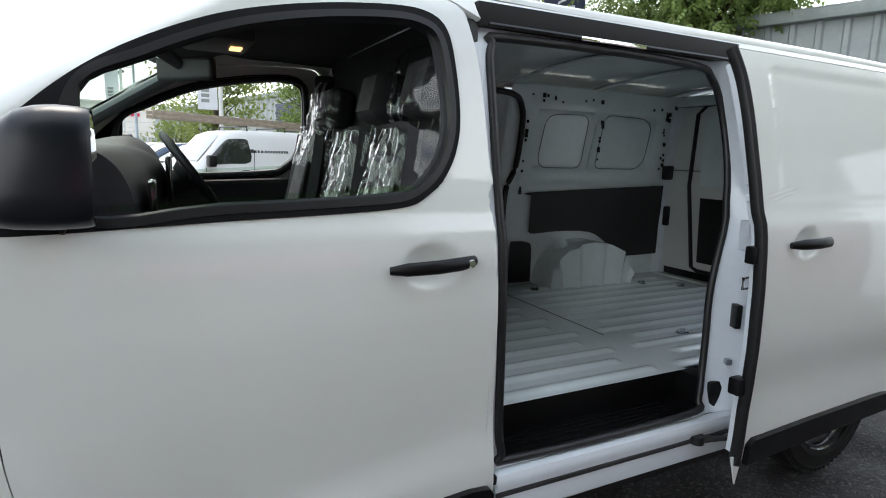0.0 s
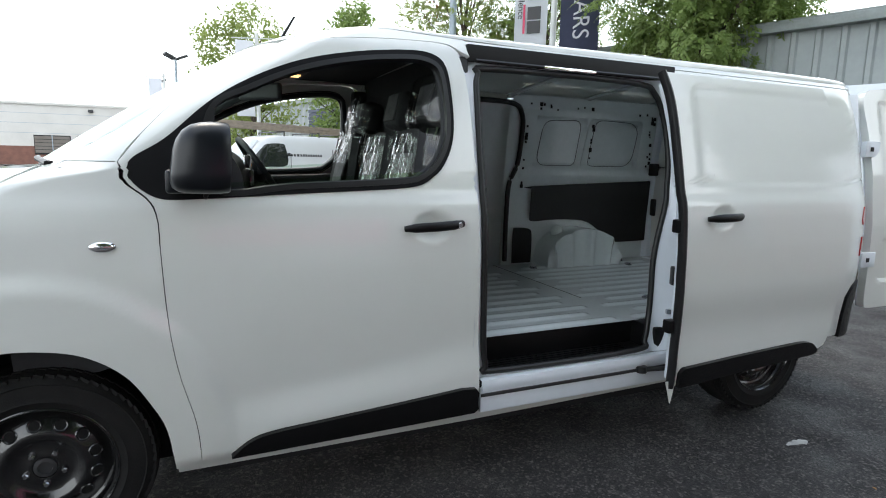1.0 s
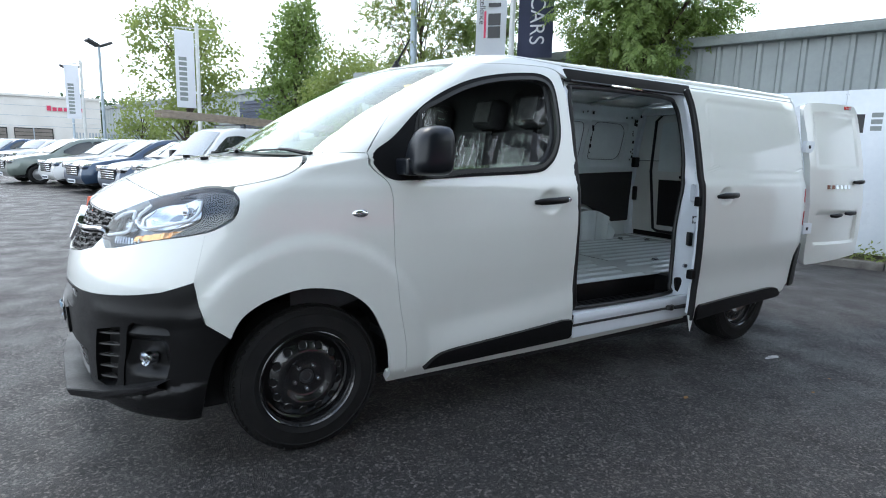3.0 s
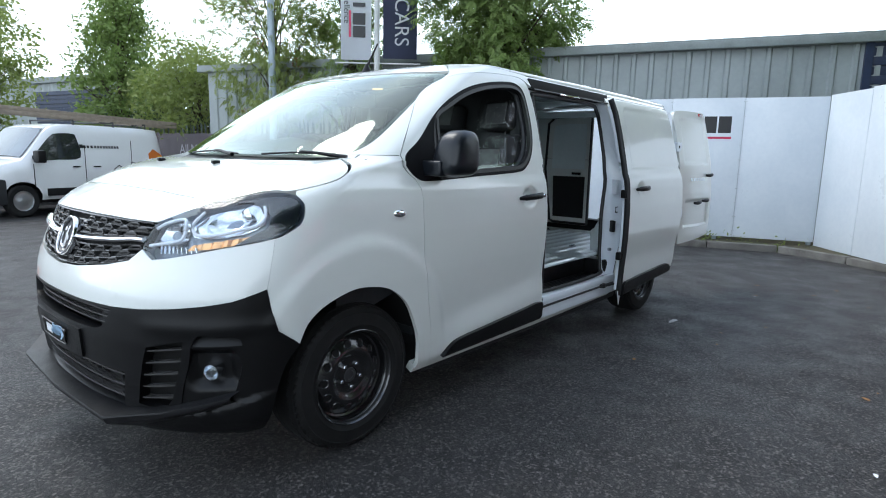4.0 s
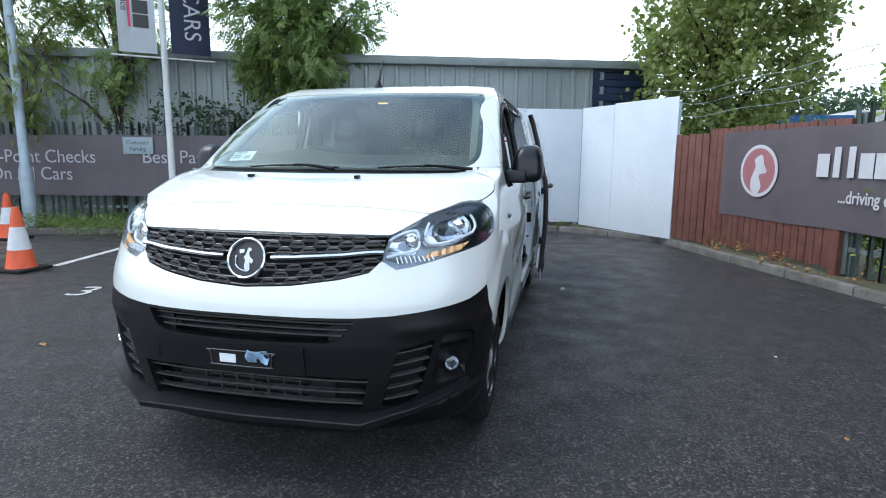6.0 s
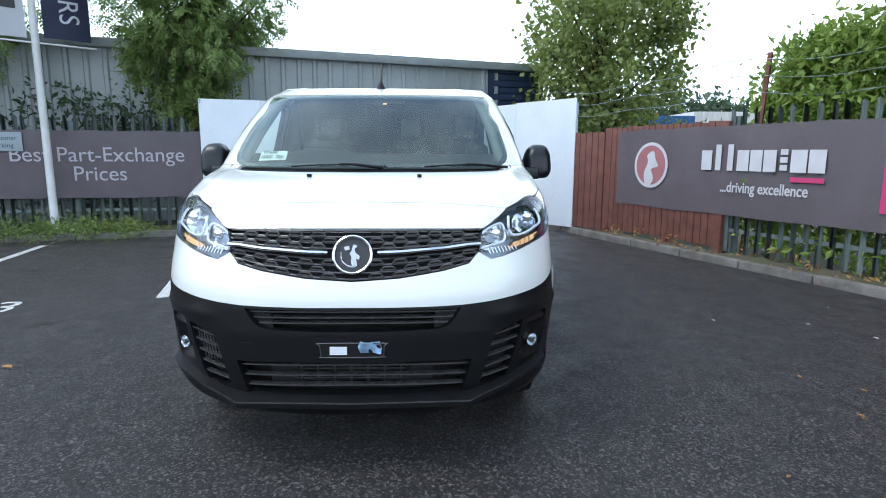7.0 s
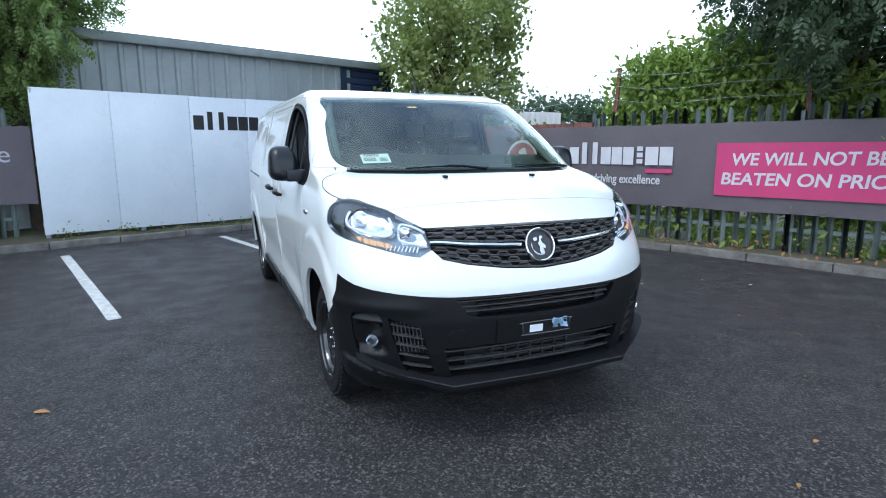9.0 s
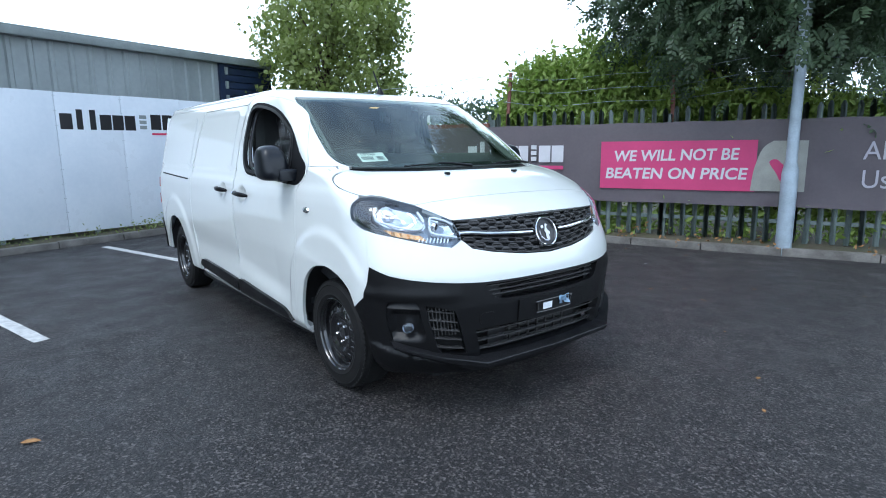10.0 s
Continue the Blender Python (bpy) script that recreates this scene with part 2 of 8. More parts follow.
def tube(bm, pts, r, n=8, closed=False, flat=1.0, up=(0, 0, 1), caps=True):
    """A tube along points; r is a number or a list; flat squeezes it across up."""
    pts = [Vector(p) for p in pts]
    rings = []
    k = len(pts)
    for i, p in enumerate(pts):
        a = pts[(i - 1) % k] if closed or i else pts[i]
        b = pts[(i + 1) % k] if closed or i < k - 1 else pts[i]
        d = (b - a).normalized()
        u = Vector(up)
        if abs(d.dot(u)) > 0.95:
            u = Vector((1, 0, 0)) if abs(d.x) < 0.9 else Vector((0, 1, 0))
        s = d.cross(u).normalized()
        w = s.cross(d)
        rr = r[i] if isinstance(r, (list, tuple)) else r
        rings.append([bm.verts.new(p + s * math.cos(2 * math.pi * j / n) * rr + w * math.sin(2 * math.pi * j / n) * rr * flat) for j in range(n)])
    for i in range(k if closed else k - 1):
        a, b = rings[i], rings[(i + 1) % k]
        for j in range(n):
            bm.faces.new((a[j], a[(j + 1) % n], b[(j + 1) % n], b[j]))
    if caps and not closed:
        bm.faces.new(rings[0][::-1])
        bm.faces.new(rings[-1])
    return bm


def lathe(bm, prof, n=32, axis="y", m=None):
    """Turns a profile of (radius, along) about an axis through the origin."""
    rings = []
    for r, h in prof:
        ring = []
        for j in range(n):
            a = 2 * math.pi * j / n
            c, s = math.cos(a) * r, math.sin(a) * r
            co = {"y": (c, h, s), "z": (c, s, h), "x": (h, c, s)}[axis]
            ring.append(bm.verts.new(m @ Vector(co) if m is not None else co))
        rings.append(ring)
    for a, b in zip(rings, rings[1:]):
        for j in range(n):
            bm.faces.new((a[j], a[(j + 1) % n], b[(j + 1) % n], b[j]))
    return bm


def prism(bm, pts, h, place):
    """A flat outline given thickness: place maps (u, v, depth) to the world."""
    a = [bm.verts.new(place(u, v, 0)) for u, v in pts]
    b = [bm.verts.new(place(u, v, h)) for u, v in pts]
    k = len(pts)
    bm.faces.new(a)
    bm.faces.new(b[::-1])
    for i in range(k):
        bm.faces.new((a[i], b[i], b[(i + 1) % k], a[(i + 1) % k]))
    return bm


def fill2d(loops):
    """A flat mesh inside the first loop, less the others."""
    bm = bmesh.new()
    edges = []
    for loop in loops:
        clean = []
        for p in loop:
            if not clean or math.dist(p, clean[-1]) > 1e-4:
                clean.append(p)
        if math.dist(clean[0], clean[-1]) < 1e-4:
            clean.pop()
        vs = [bm.verts.new((p[0], p[1], 0)) for p in clean]
        edges += [bm.edges.new((vs[i], vs[(i + 1) % len(vs)])) for i in range(len(vs))]
    bmesh.ops.triangle_fill(bm, use_beauty=True, use_dissolve=False, edges=edges, normal=(0, 0, 1))
    return bm


def slice2d(bm, du, dv):
    us, vs = [v.co.x for v in bm.verts], [v.co.y for v in bm.verts]
    for lo, hi, d, no in ((min(us), max(us), du, (1, 0, 0)), (min(vs), max(vs), dv, (0, 1, 0))):
        n = int(math.floor(hi / d)) - int(math.ceil(lo / d)) + 1
        for i in range(n):
            c = (int(math.ceil(lo / d)) + i) * d
            bmesh.ops.bisect_plane(bm, geom=bm.verts[:] + bm.edges[:] + bm.faces[:], dist=1e-5, plane_co=tuple(c * q for q in no), plane_no=no)
    return bm


def wrap2d(loops, point, du=0.04, dv=0.04, lift=0.0, rim=0.0, bulge=None, out=1):
    """A flat outline laid on the surface point(u, v), lifted along its normal, with an edge turned in by rim."""
    bm = slice2d(fill2d(loops), du, dv)
    bm.normal_update()
    edge = [e for e in bm.edges if len(e.link_faces) == 1]
    turned = {}
    if rim:
        r = bmesh.ops.extrude_edge_only(bm, edges=edge)
        inner = [g for g in r["geom"] if isinstance(g, bmesh.types.BMVert)]
        turned = {v: True for v in inner}
    e = 1e-3
    for v in bm.verts:
        u, w = v.co.x, v.co.y
        p = point(u, w)
        du_, dw_ = point(u + e, w) - point(u - e, w), point(u, w + e) - point(u, w - e)
        n = du_.cross(dw_)
        if n.length < 1e-12:
            n = Vector((0, 0, 1))
        n = n.normalized() * out
        k = lift + (bulge(u, w) if bulge else 0.0)
        v.co = p + n * (k - (rim if v in turned else 0.0))
    return bm

# ---------------------------------------------------------------- the van's outer skin
# x runs back from the front axle, y to the van's right, z up from the ground
NOSE_Z = [.18, .26, .34, .45, .60, .71, .78, .84, .93, 1.04, 1.09, 1.14, 1.19, 1.23, 1.25, 1.265, 1.28, 1.30, 1.374, 1.5, 1.6, 1.7, 1.735, 1.765, 1.80, 1.83]
NOSE_X = [-.74, -.82, -.855, -.868, -.875, -.87, -.862, -.845, -.805, -.76, -.70, -.61, -.49, -.375, -.29, -.2, -.10, -.06, .045, .235, .395, .56, .62, .70, .82, .93]
WIDE_Z = [.18, .24, .30, .40, .50, .60, .75, .95, 1.1, 1.165, 1.20, 1.3, 1.5, 1.65, 1.75, 1.80, 1.83]
WIDE_Y = [.85, .88, .915, .925, .93, .94, .95, .952, .945, .936, .920, .90, .855, .815, .78, .745, .715]
DEEP_Z = [.2, .8, 1.0, 1.1, 1.2, 1.3, 1.5, 1.8]
DEEP_X = [.55, .55, .58, .55, .45, .36, .32, .30]
CP, CQ = 2.4, 2.12
_zs = np.linspace(.1, 1.9, 721)


def _soft(zz, vv, w):
    a = np.interp(_zs, zz, vv)
    k = np.hanning(w)
    return np.convolve(np.pad(a, w // 2, mode="edge"), k / k.sum(), mode="valid")[: len(_zs)]


_nose, _wide, _deep = _soft(NOSE_Z, NOSE_X, 13), _soft(WIDE_Z, WIDE_Y, 25), _soft(DEEP_Z, DEEP_X, 41)


def nose(z): return float(np.interp(z, _zs, _nose))
def wide(z): return float(np.interp(z, _zs, _wide))
def deep(z): return float(np.interp(z, _zs, _deep))


def side_y(x, z):
    """Half width of the flank, drawn in towards the tail."""
    w = wide(z)
    w -= 0.018 * max(0.0, (x - 2.6) / 1.4) ** 2
    if x > 3.84:
        w -= 0.10 * (1 - math.sqrt(max(0.0, 1 - min(1.0, (x - 3.84) / 0.22) ** 2)))
    # flare round each wheel
    for cx in (0.0, 3.275):
        e = math.hypot((x - cx) / .59, (z - .34) / .64)
        k = min(1.0, max(0.0, (1.0 - e) / .11))
        w += 0.014 * k * k * (3 - 2 * k) * min(1.0, max(0.0, (z - .22) / .3))
    return w


def skin(s, z):
    a = abs(s)
    sg = -1.0 if s < 0 else 1.0
    if a <= 1:
        t = a * math.pi / 2
        y = wide(z) * math.sin(t) ** (2 / CP) if a > 0 else 0.0
        x = nose(z) + deep(z) * (1 - max(0.0, math.cos(t)) ** (2 / CQ))
        if a > 0.7:
            k = (a - 0.7) / 0.3
            y += (side_y(x, z) - wide(z)) * k * k * (3 - 2 * k)
        return Vector((x, sg * y, z))
    x = nose(z) + deep(z) + (a - 1)
    return Vector((x, sg * side_y(x, z), z))


def fs(y, z):
    """Outline point from the front view."""
    r = min(1.0, abs(y) / wide(z))
    return (math.copysign(math.asin(r ** (CP / 2)) / (math.pi / 2), y), z)


def ss(x, z, sg=1):
    """Outline point from the side view."""
    u = 1 - (x - nose(z)) / deep(z)
    if u <= 0:
        return (sg * (1 + x - nose(z) - deep(z)), z)
    return (sg * math.acos(min(1.0, u ** (CQ / 2))) / (math.pi / 2), z)


def F(pts): return [fs(*p) for p in pts]
def S(pts, sg=1): return [ss(p[0], p[1], sg) for p in pts]
def flip(loop): return [(-u, v) for u, v in loop]
def skin_part(name, loops, mat, parent, label="", lift=0.0, rim=0.02, du=0.03, dv=0.03, bulge=None, angle=50):
    return part(name, wrap2d(loops, skin, du, dv, lift, rim, bulge, -1), mat, parent, label, angle=angle)

# ---------------------------------------------------------------- the white panel van
van = thing("panel_van", "white panel van with black bumpers, sliding door open, parked on tarmac", "van")

ARCH = [(-.33, .575), (-.29, .65), (-.21, .705), (-.09, .742), (.01, .745), (.14, .715), (.25, .635), (.32, .52), (.36, .42), (.38, .26)]
DOOR_FRONT = [(.46, .275), (.45, .43), (.405, .62), (.38, .81), (.37, 1.0), (.358, 1.17)]
DOOR_TOP = [(.358, 1.17), (.275, 1.235), (.262, 1.30), (.36, 1.425), (.49, 1.555), (.63, 1.652), (.81, 1.728), (1.03, 1.764), (1.27, 1.780), (1.41, 1.777), (1.457, 1.748)]
DOOR_REAR = [(1.457, 1.748), (1.48, 1.6), (1.487, 1.36), (1.49, 1.12), (1.50, .84), (1.518, .51), (1.53, .275)]
WINDOW = [(.290, 1.300), (.395, 1.37), (.525, 1.49), (.655, 1.577), (.826, 1.655), (1.03, 1.706), (1.243, 1.733), (1.347, 1.725), (1.392, 1.672), (1.400, 1.45), (1.36, 1.325), (1.29, 1.255), (1.20, 1.225), (.8, 1.205), (.45, 1.188), (.36, 1.195), (.30, 1.245)]
WINDOW_IN = [(.528, 1.466), (.657, 1.553), (.832, 1.632), (1.03, 1.683), (1.24, 1.710), (1.33, 1.701), (1.372, 1.658), (1.382, 1.45), (1.342, 1.333), (1.278, 1.272), (1.195, 1.245), (.8, 1.226), (.525, 1.217)]
_LAMP = F([(.543, .937), (.552, 1.0), (.575, 1.04), (.685, 1.108), (.79, 1.146)]) + S([(-.335, 1.153), (-.29, 1.143), (-.275, 1.105), (-.30, 1.04), (-.365, 1.0), (-.45, .975), (-.56, .953)]) + F([(.655, .912), (.60, .904)])
LAMP = curve(_LAMP, 6, True)
GRILLE_TOP = [(0, 1.045), (.3, 1.043), (.56, 1.036)]
GRILLE_SIDE = [(.56, 1.036), (.548, .985), (.535, .93), (.50, .893)]
GRILLE_BOT = [(.50, .893), (.39, .868), (.2, .842), (0, .830)]
BUMPER_TOP_F = [(0, .724), (.25, .723), (.47, .723), (.60, .729), (.70, .738)]
BUMPER_TOP_S = [(-.64, .752), (-.56, .768), (-.45, .806)]
BUMPER_END = [(-.45, .806), (-.438, .716), (-.418, .643), (-.33, .575)]
SHUT = [(0, 1.146), (.2, 1.144), (.4, 1.139), (.58, 1.126), (.685, 1.112)]


def grow(loop, d):
    """An outline moved outwards by d (inwards if negative)."""
    k = len(loop)
    area = sum(loop[i][0] * loop[(i + 1) % k][1] - loop[(i + 1) % k][0] * loop[i][1] for i in range(k))
    sg = 1 if area > 0 else -1
    out = []
    for i in range(k):
        ax, ay = loop[i - 1]
        bx, by = loop[(i + 1) % k]
        tx, ty = bx - ax, by - ay
        L = math.hypot(tx, ty) or 1
        out.append((loop[i][0] + sg * d * ty / L, loop[i][1] - sg * d * tx / L))
    return out


GAP = 0.0023
DOOR_EDGE = even(curve(DOOR_FRONT + DOOR_TOP[1:3]), .02, 4, False)
DOOR_EDGE[-1] = (.262, 1.30)
WIN_OUT, WIN_IN = even(curve(WINDOW, 5, True), .02, 2), even(curve(WINDOW_IN, 5, True), .02, 2)
HANDLE_X, HANDLE_Z = 1.295, 1.078


def dent(x, z, cx, cz, a, b, d):
    """A soft round hollow."""
    r = ((x - cx) / a) ** 2 + ((z - cz) / b) ** 2
    return -d * max(0.0, 1 - r) ** .7 if r < 1 else 0.0


for sg, side in ((-1, "left"), (1, "right")):
    # front wing, with the base of the screen pillar
    lamp_out = S(curve([(-.40, .987), (-.365, 1.0), (-.30, 1.04), (-.275, 1.105), (-.29, 1.143)]), sg)
    wing = S(line([(-.33, .575), (-.418, .643), (-.438, .716), (-.45, .806), (-.40, .987)]), sg) + lamp_out
    wing += S(curve([(-.28, 1.157), (-.1, 1.2), (0, 1.255), (.045, 1.285)]), sg)
    wing += S(line([(.07, 1.30), (.262, 1.30)]), sg)
    wing += S(DOOR_EDGE[::-1], sg) + S(curve(ARCH[::-1]), sg)
    skin_part("front_wing", [grow(wing, -.0008)], WHITE, van, du=.016, dv=.016)
    # screen pillar up to the roof
    pill = F([(.715 * sg, 1.300)] + [(y * sg, z) for y, z in curve([(.74, 1.304), (.772, 1.325), (.789, 1.365), (.786, 1.42)])] + [(.772 * sg, 1.5), (.742 * sg, 1.65), (.722 * sg, 1.735), (.70 * sg, 1.752)])
    pill += S(line([(.95, 1.810), (1.2, 1.818), (1.5, 1.806), (1.5, 1.735)]), sg) + S(curve(DOOR_TOP[::-1])[4:-11], sg)
    pill += S([(.255, 1.302)], sg)
    skin_part("screen_pillar", [grow(pill, -GAP / 2)], WHITE, van)
    # front door with its window opening
    door_loop = S(DOOR_EDGE + curve(DOOR_TOP[2:])[1:] + curve(DOOR_REAR)[1:], sg) + S(line([(1.53, .275), (.46, .275)])[1:-1], sg)
    hole = S(WIN_OUT, sg)

    def scallop(u, v, sg=sg):
        x = skin(u, v).x
        zc = .49 + .12 * (x - .55) / .95
        k = min(1.0, max(0.0, (.98 - v) / (.98 - zc))) if v > zc else 1 - min(1.0, max(0.0, (zc - v) / .15))
        return -.017 * k * k * (3 - 2 * k) * min(1.0, max(0.0, (x - .46) / .30)) + dent(x, v, HANDLE_X, HANDLE_Z, .082, .056, .022)

    fd = skin_part("front_door", [grow(door_loop, -.0016), hole], WHITE, van, bulge=scallop, du=.0145, dv=.0145)
    skin_part("window_surround", [S(grow(WIN_OUT, .003), sg), S(grow(WIN_IN, .004), sg)], MATT_BLACK, fd, "black window surround", lift=0.004, rim=0.03)
    skin_part("window_seal", [S(grow(WIN_IN, .008), sg), S(grow(WIN_IN, -.010), sg)], SEAL, fd, lift=0.0065, rim=0.02)
    bm = wrap2d([S(curve([(.50, 1.20), (.517, 1.33), (.530, 1.46), (.546, 1.475), (.535, 1.33), (.518, 1.20)], 3, True), sg)], skin, .05, .05, .012, .03, None, -1)
    part("window_bar", bm, SEAL, fd)
    # lowered pane just showing above the waist
    pane = S(line([(.55, 1.225), (1.28, 1.27)]) + [(1.26, 1.285), (.55, 1.24)], sg)
    part("pane", wrap2d([pane], skin, .1, .05, -.02, 0.0, None, -1), GLASS, fd)
    # handle in its scoop
    hx, hz = HANDLE_X, HANDLE_Z
    hb = bmesh.new()
    yy = side_y(hx, hz)
    tube(hb, [(hx - .12, sg * (yy + .008), hz - .004), (hx - .08, sg * (yy + .026), hz), (hx, sg * (yy + .038), hz + .004), (hx + .07, sg * (yy + .034), hz + .008), (hx + .115, sg * (yy + .012), hz + .010)], [.010, .017, .018, .018, .014], 10, flat=.8, up=(0, 1, 0))
    handle = part("door_handle", hb, PLASTIC, fd, "black plastic pull handle")
    lb = lathe(bmesh.new(), [(0.0, .046 * 1), (.009, .046), (.011, .040)], 14, "y", Matrix.Translation((hx + .092, sg * yy, hz + .008)) @ Matrix.Diagonal((1, sg, 1, 1)))
    part("key_lock", lb, CHROME, handle, "chrome key lock")
    # rubbing strip
    rub = S(curve([(.555, .292), (.62, .338), (.70, .358), (.9, .372), (1.2, .392), (1.44, .410)]) + [(1.50, .405), (1.515, .385), (1.518, .315), (1.50, .300)] + line([(1.2, .296), (.555, .288)]), sg)
    skin_part("rubbing_strip", [rub], PLASTIC, fd, "black ribbed rubbing strip", lift=.020, rim=.024)
    # side repeater
    rp = bmesh.new()
    rx, rz = .213, 1.046
    lathe(rp, [(0, .012), (.018, .011), (.026, .007), (.030, 0)], 20, "y", Matrix.Translation((rx, sg * side_y(rx, rz), rz)) @ Matrix.Diagonal((1.25, sg, .62, 1)))
    rep = part("side_repeater", rp, CHROME, van, "clear oval side indicator")
    rp = lathe(bmesh.new(), [(0, .017), (.010, .015), (.014, .010)], 14, "y", Matrix.Translation((rx + .004, sg * side_y(rx, rz), rz)) @ Matrix.Diagonal((1.3, sg, .6, 1)))
    part("lens", rp, CLEAR, rep)
    # sill under the door and doorway
    sill = S(line([(.385, .262), (.46, .268), (1.53, .270), (2.62, .285), (2.62, .245), (1.5, .225), (.385, .225)]), sg)
    skin_part("sill", [sill], WHITE, van, lift=-.012, rim=.04)
    # headlight
    lamp = LAMP if sg > 0 else flip(LAMP)
    hl = skin_part("headlight", [grow(lamp, -.0015)], LAMP_BASE, van, "clear-lensed halogen headlight in a silvery housing", lift=-.055, rim=-.054, du=.02, dv=.02)
    part("lens", wrap2d([grow(lamp, -.003)], skin, .02, .02, .002, .01, None, -1), CLEAR, hl, "clear polycarbonate lens")
    refl1 = F([(.565, .955), (.585, 1.035), (.66, 1.06), (.675, 1.0), (.66, .958)])
    refl2 = F([(.705, .995), (.71, 1.08), (.79, 1.118)]) + S([(-.41, 1.122), (-.42, 1.05), (-.50, 1.005)])
    for loop, nm in ((refl1, "drl_bowl"), (refl2, "main_bowl")):
        loop = loop if sg > 0 else flip(loop)
        cu, cv = sum(p[0] for p in loop) / len(loop), sum(p[1] for p in loop) / len(loop)
        lp = [p for p in curve(loop, 4, True)]

        def bowl(u, v, cu=cu, cv=cv):
            return -.03 * max(0, 1 - ((u - cu) / .09) ** 2 - ((v - cv) / .06) ** 2)
        part(nm, wrap2d([lp], skin, .012, .012, -.028, 0, bowl, -1), LAMP_SILVER, hl, "silvered reflector")
        c = skin(cu, cv)
        part("bulb", lathe(bmesh.new(), [(0, -.012), (.022, -.008), (.030, .006), (.024, .012)], 16, "x", Matrix.Translation((c.x + .055, c.y, c.z))), MIRROR, hl)
    tip = F([(.745, 1.120), (.79, 1.140)]) + S([(-.335, 1.147), (-.293, 1.137), (-.282, 1.105), (-.306, 1.045), (-.370, 1.007), (-.45, .983), (-.53, .965), (-.47, 1.0), (-.41, 1.03), (-.395, 1.08), (-.405, 1.116)]) + F([(.79, 1.128)])
    tip = even(tip if sg > 0 else flip(tip), .012, 1)
    part("outer_bezel", wrap2d([tip], skin, .02, .02, -.014, .012, None, -1), LAMP_BLACK, hl, "gloss black lamp bezel")
    for guide in (F(curve([(.565, 1.012), (.60, 1.034), (.652, 1.049), (.670, 1.036), (.677, .995), (.664, .972), (.60, .958), (.560, .950)])), F(curve([(.700, 1.076), (.697, 1.03), (.712, 1.0), (.75, .994), (.80, 1.004)])) + S(curve([(-.46, 1.03), (-.425, 1.06), (-.41, 1.10)]))):
        gp = [skin(*(p if sg > 0 else (-p[0], p[1]))) for p in guide]
        part("light_guide", tube(bmesh.new(), [p + Vector((.012, -.006 * math.copysign(1, p.y), 0)) for p in gp], .0062, 8), LAMP_WHITE, hl, "white light guide")
    amb = F([(.70, .945), (.72, .968), (.80, .985)]) + S([(-.47, .998), (-.46, .983), (-.56, .961)])
    part("indicator", wrap2d([amb if sg > 0 else flip(amb)], skin, .012, .012, -.022, .01, lambda u, v: .006 * math.sin(u * 160), -1), AMBER, hl, "lit amber indicator")
    ribs = bmesh.new()
    for i in range(9):
        y = .60 + i * .016
        tube(ribs, [skin(*fs(sg * y, .922 + .001 * i)) + Vector((.028, 0, 0)), skin(*fs(sg * (y - .012), .95)) + Vector((.028, 0, 0))], .004, 6)
    part("reflector_rib", ribs, LAMP_SILVER, hl)
    # door mirror on its arm
    mm = Matrix.Translation((.497, sg * 1.014, 1.318))
    mir = bmesh.new()
    rows = [(-.086, .40, .42, -.022), (-.080, .64, .66, -.018), (-.064, .83, .84, -.010), (-.040, .94, .94, -.004), (-.012, .985, .98, -.001), (.02, 1.0, 1.0, 0), (.05, .99, .99, 0), (.075, .97, .97, 0), (.080, .93, .94, 0)]
    rings = []
    for dx, ky, kz, dz in rows:
        ring = []
        for i in range(36):
            a = 2 * math.pi * i / 36
            c, s = math.cos(a), math.sin(a)
            yy = math.copysign(abs(c) ** .58, c) * .090 * ky
            zz = math.copysign(abs(s) ** .58, s) * .108 * kz + dz
            up = max(0, (zz + .035) / .145)
            yy *= 1 - (.10 if yy > 0 else .42) * up ** 1.4
            # the foot of the housing stands proud of the shell above it
            foot = 1 / (1 + math.exp((zz + .042) / .003))
            ring.append(mir.verts.new((dx - .004 * foot + .03 * yy + .02 * up * (.08 - dx) / .16, sg * (yy * (1 + .035 * foot) + .006), zz)))
        rings.append(ring)
    for a, b in zip(rings, rings[1:]):
        for i in range(36):
            mir.faces.new((a[i], a[(i + 1) % 36], b[(i + 1) % 36], b[i]))
    mir.faces.new(rings[0])
    bmesh.ops.transform(mir, matrix=mm, verts=mir.verts)
    mirror = part("door_mirror", mir, MIRROR_BLACK, fd, "black plastic door mirror housing", angle=60)
    g = bmesh.new()
    gp = [(math.copysign(abs(math.cos(a)) ** .55, math.cos(a)) * .079, math.copysign(abs(math.sin(a)) ** .55, math.sin(a)) * .096) for a in (2 * math.pi * i / 28 for i in range(28))]
    prism(g, gp, .004, lambda u, v, d: mm @ Vector((.074 + d, sg * (u * (1 - .18 * max(0, v) / .1) + .008 * max(0, v) / .1 + .004), v)))
    part("mirror_glass", g, MIRROR, mirror, "mirror glass")
    arm = bmesh.new()
    box(arm, .395, .545, -.085, .085, -.036, .036, .014, seg=3)
    bmesh.ops.transform(arm, matrix=Matrix.Translation((0, sg * .935, 1.246)), verts=arm.verts)
    box(arm, .400, .470, sg * .868 - .012, sg * .868 + .040, 1.198, 1.290, .012)
    part("mirror_arm", arm, MIRROR_BLACK, mirror)
    # wheel arch liner
    for cx in (0.0, 3.275):
        lin = bmesh.new()
        deepy = .55 if cx < 1 else .62
        arc = [(cx + (.42 if cx < 1 else .385) * math.cos(a), .36 + (.395 if cx < 1 else .38) * math.sin(a)) for a in (math.pi * i / 20 for i in range(0, 21))]
        prev = None
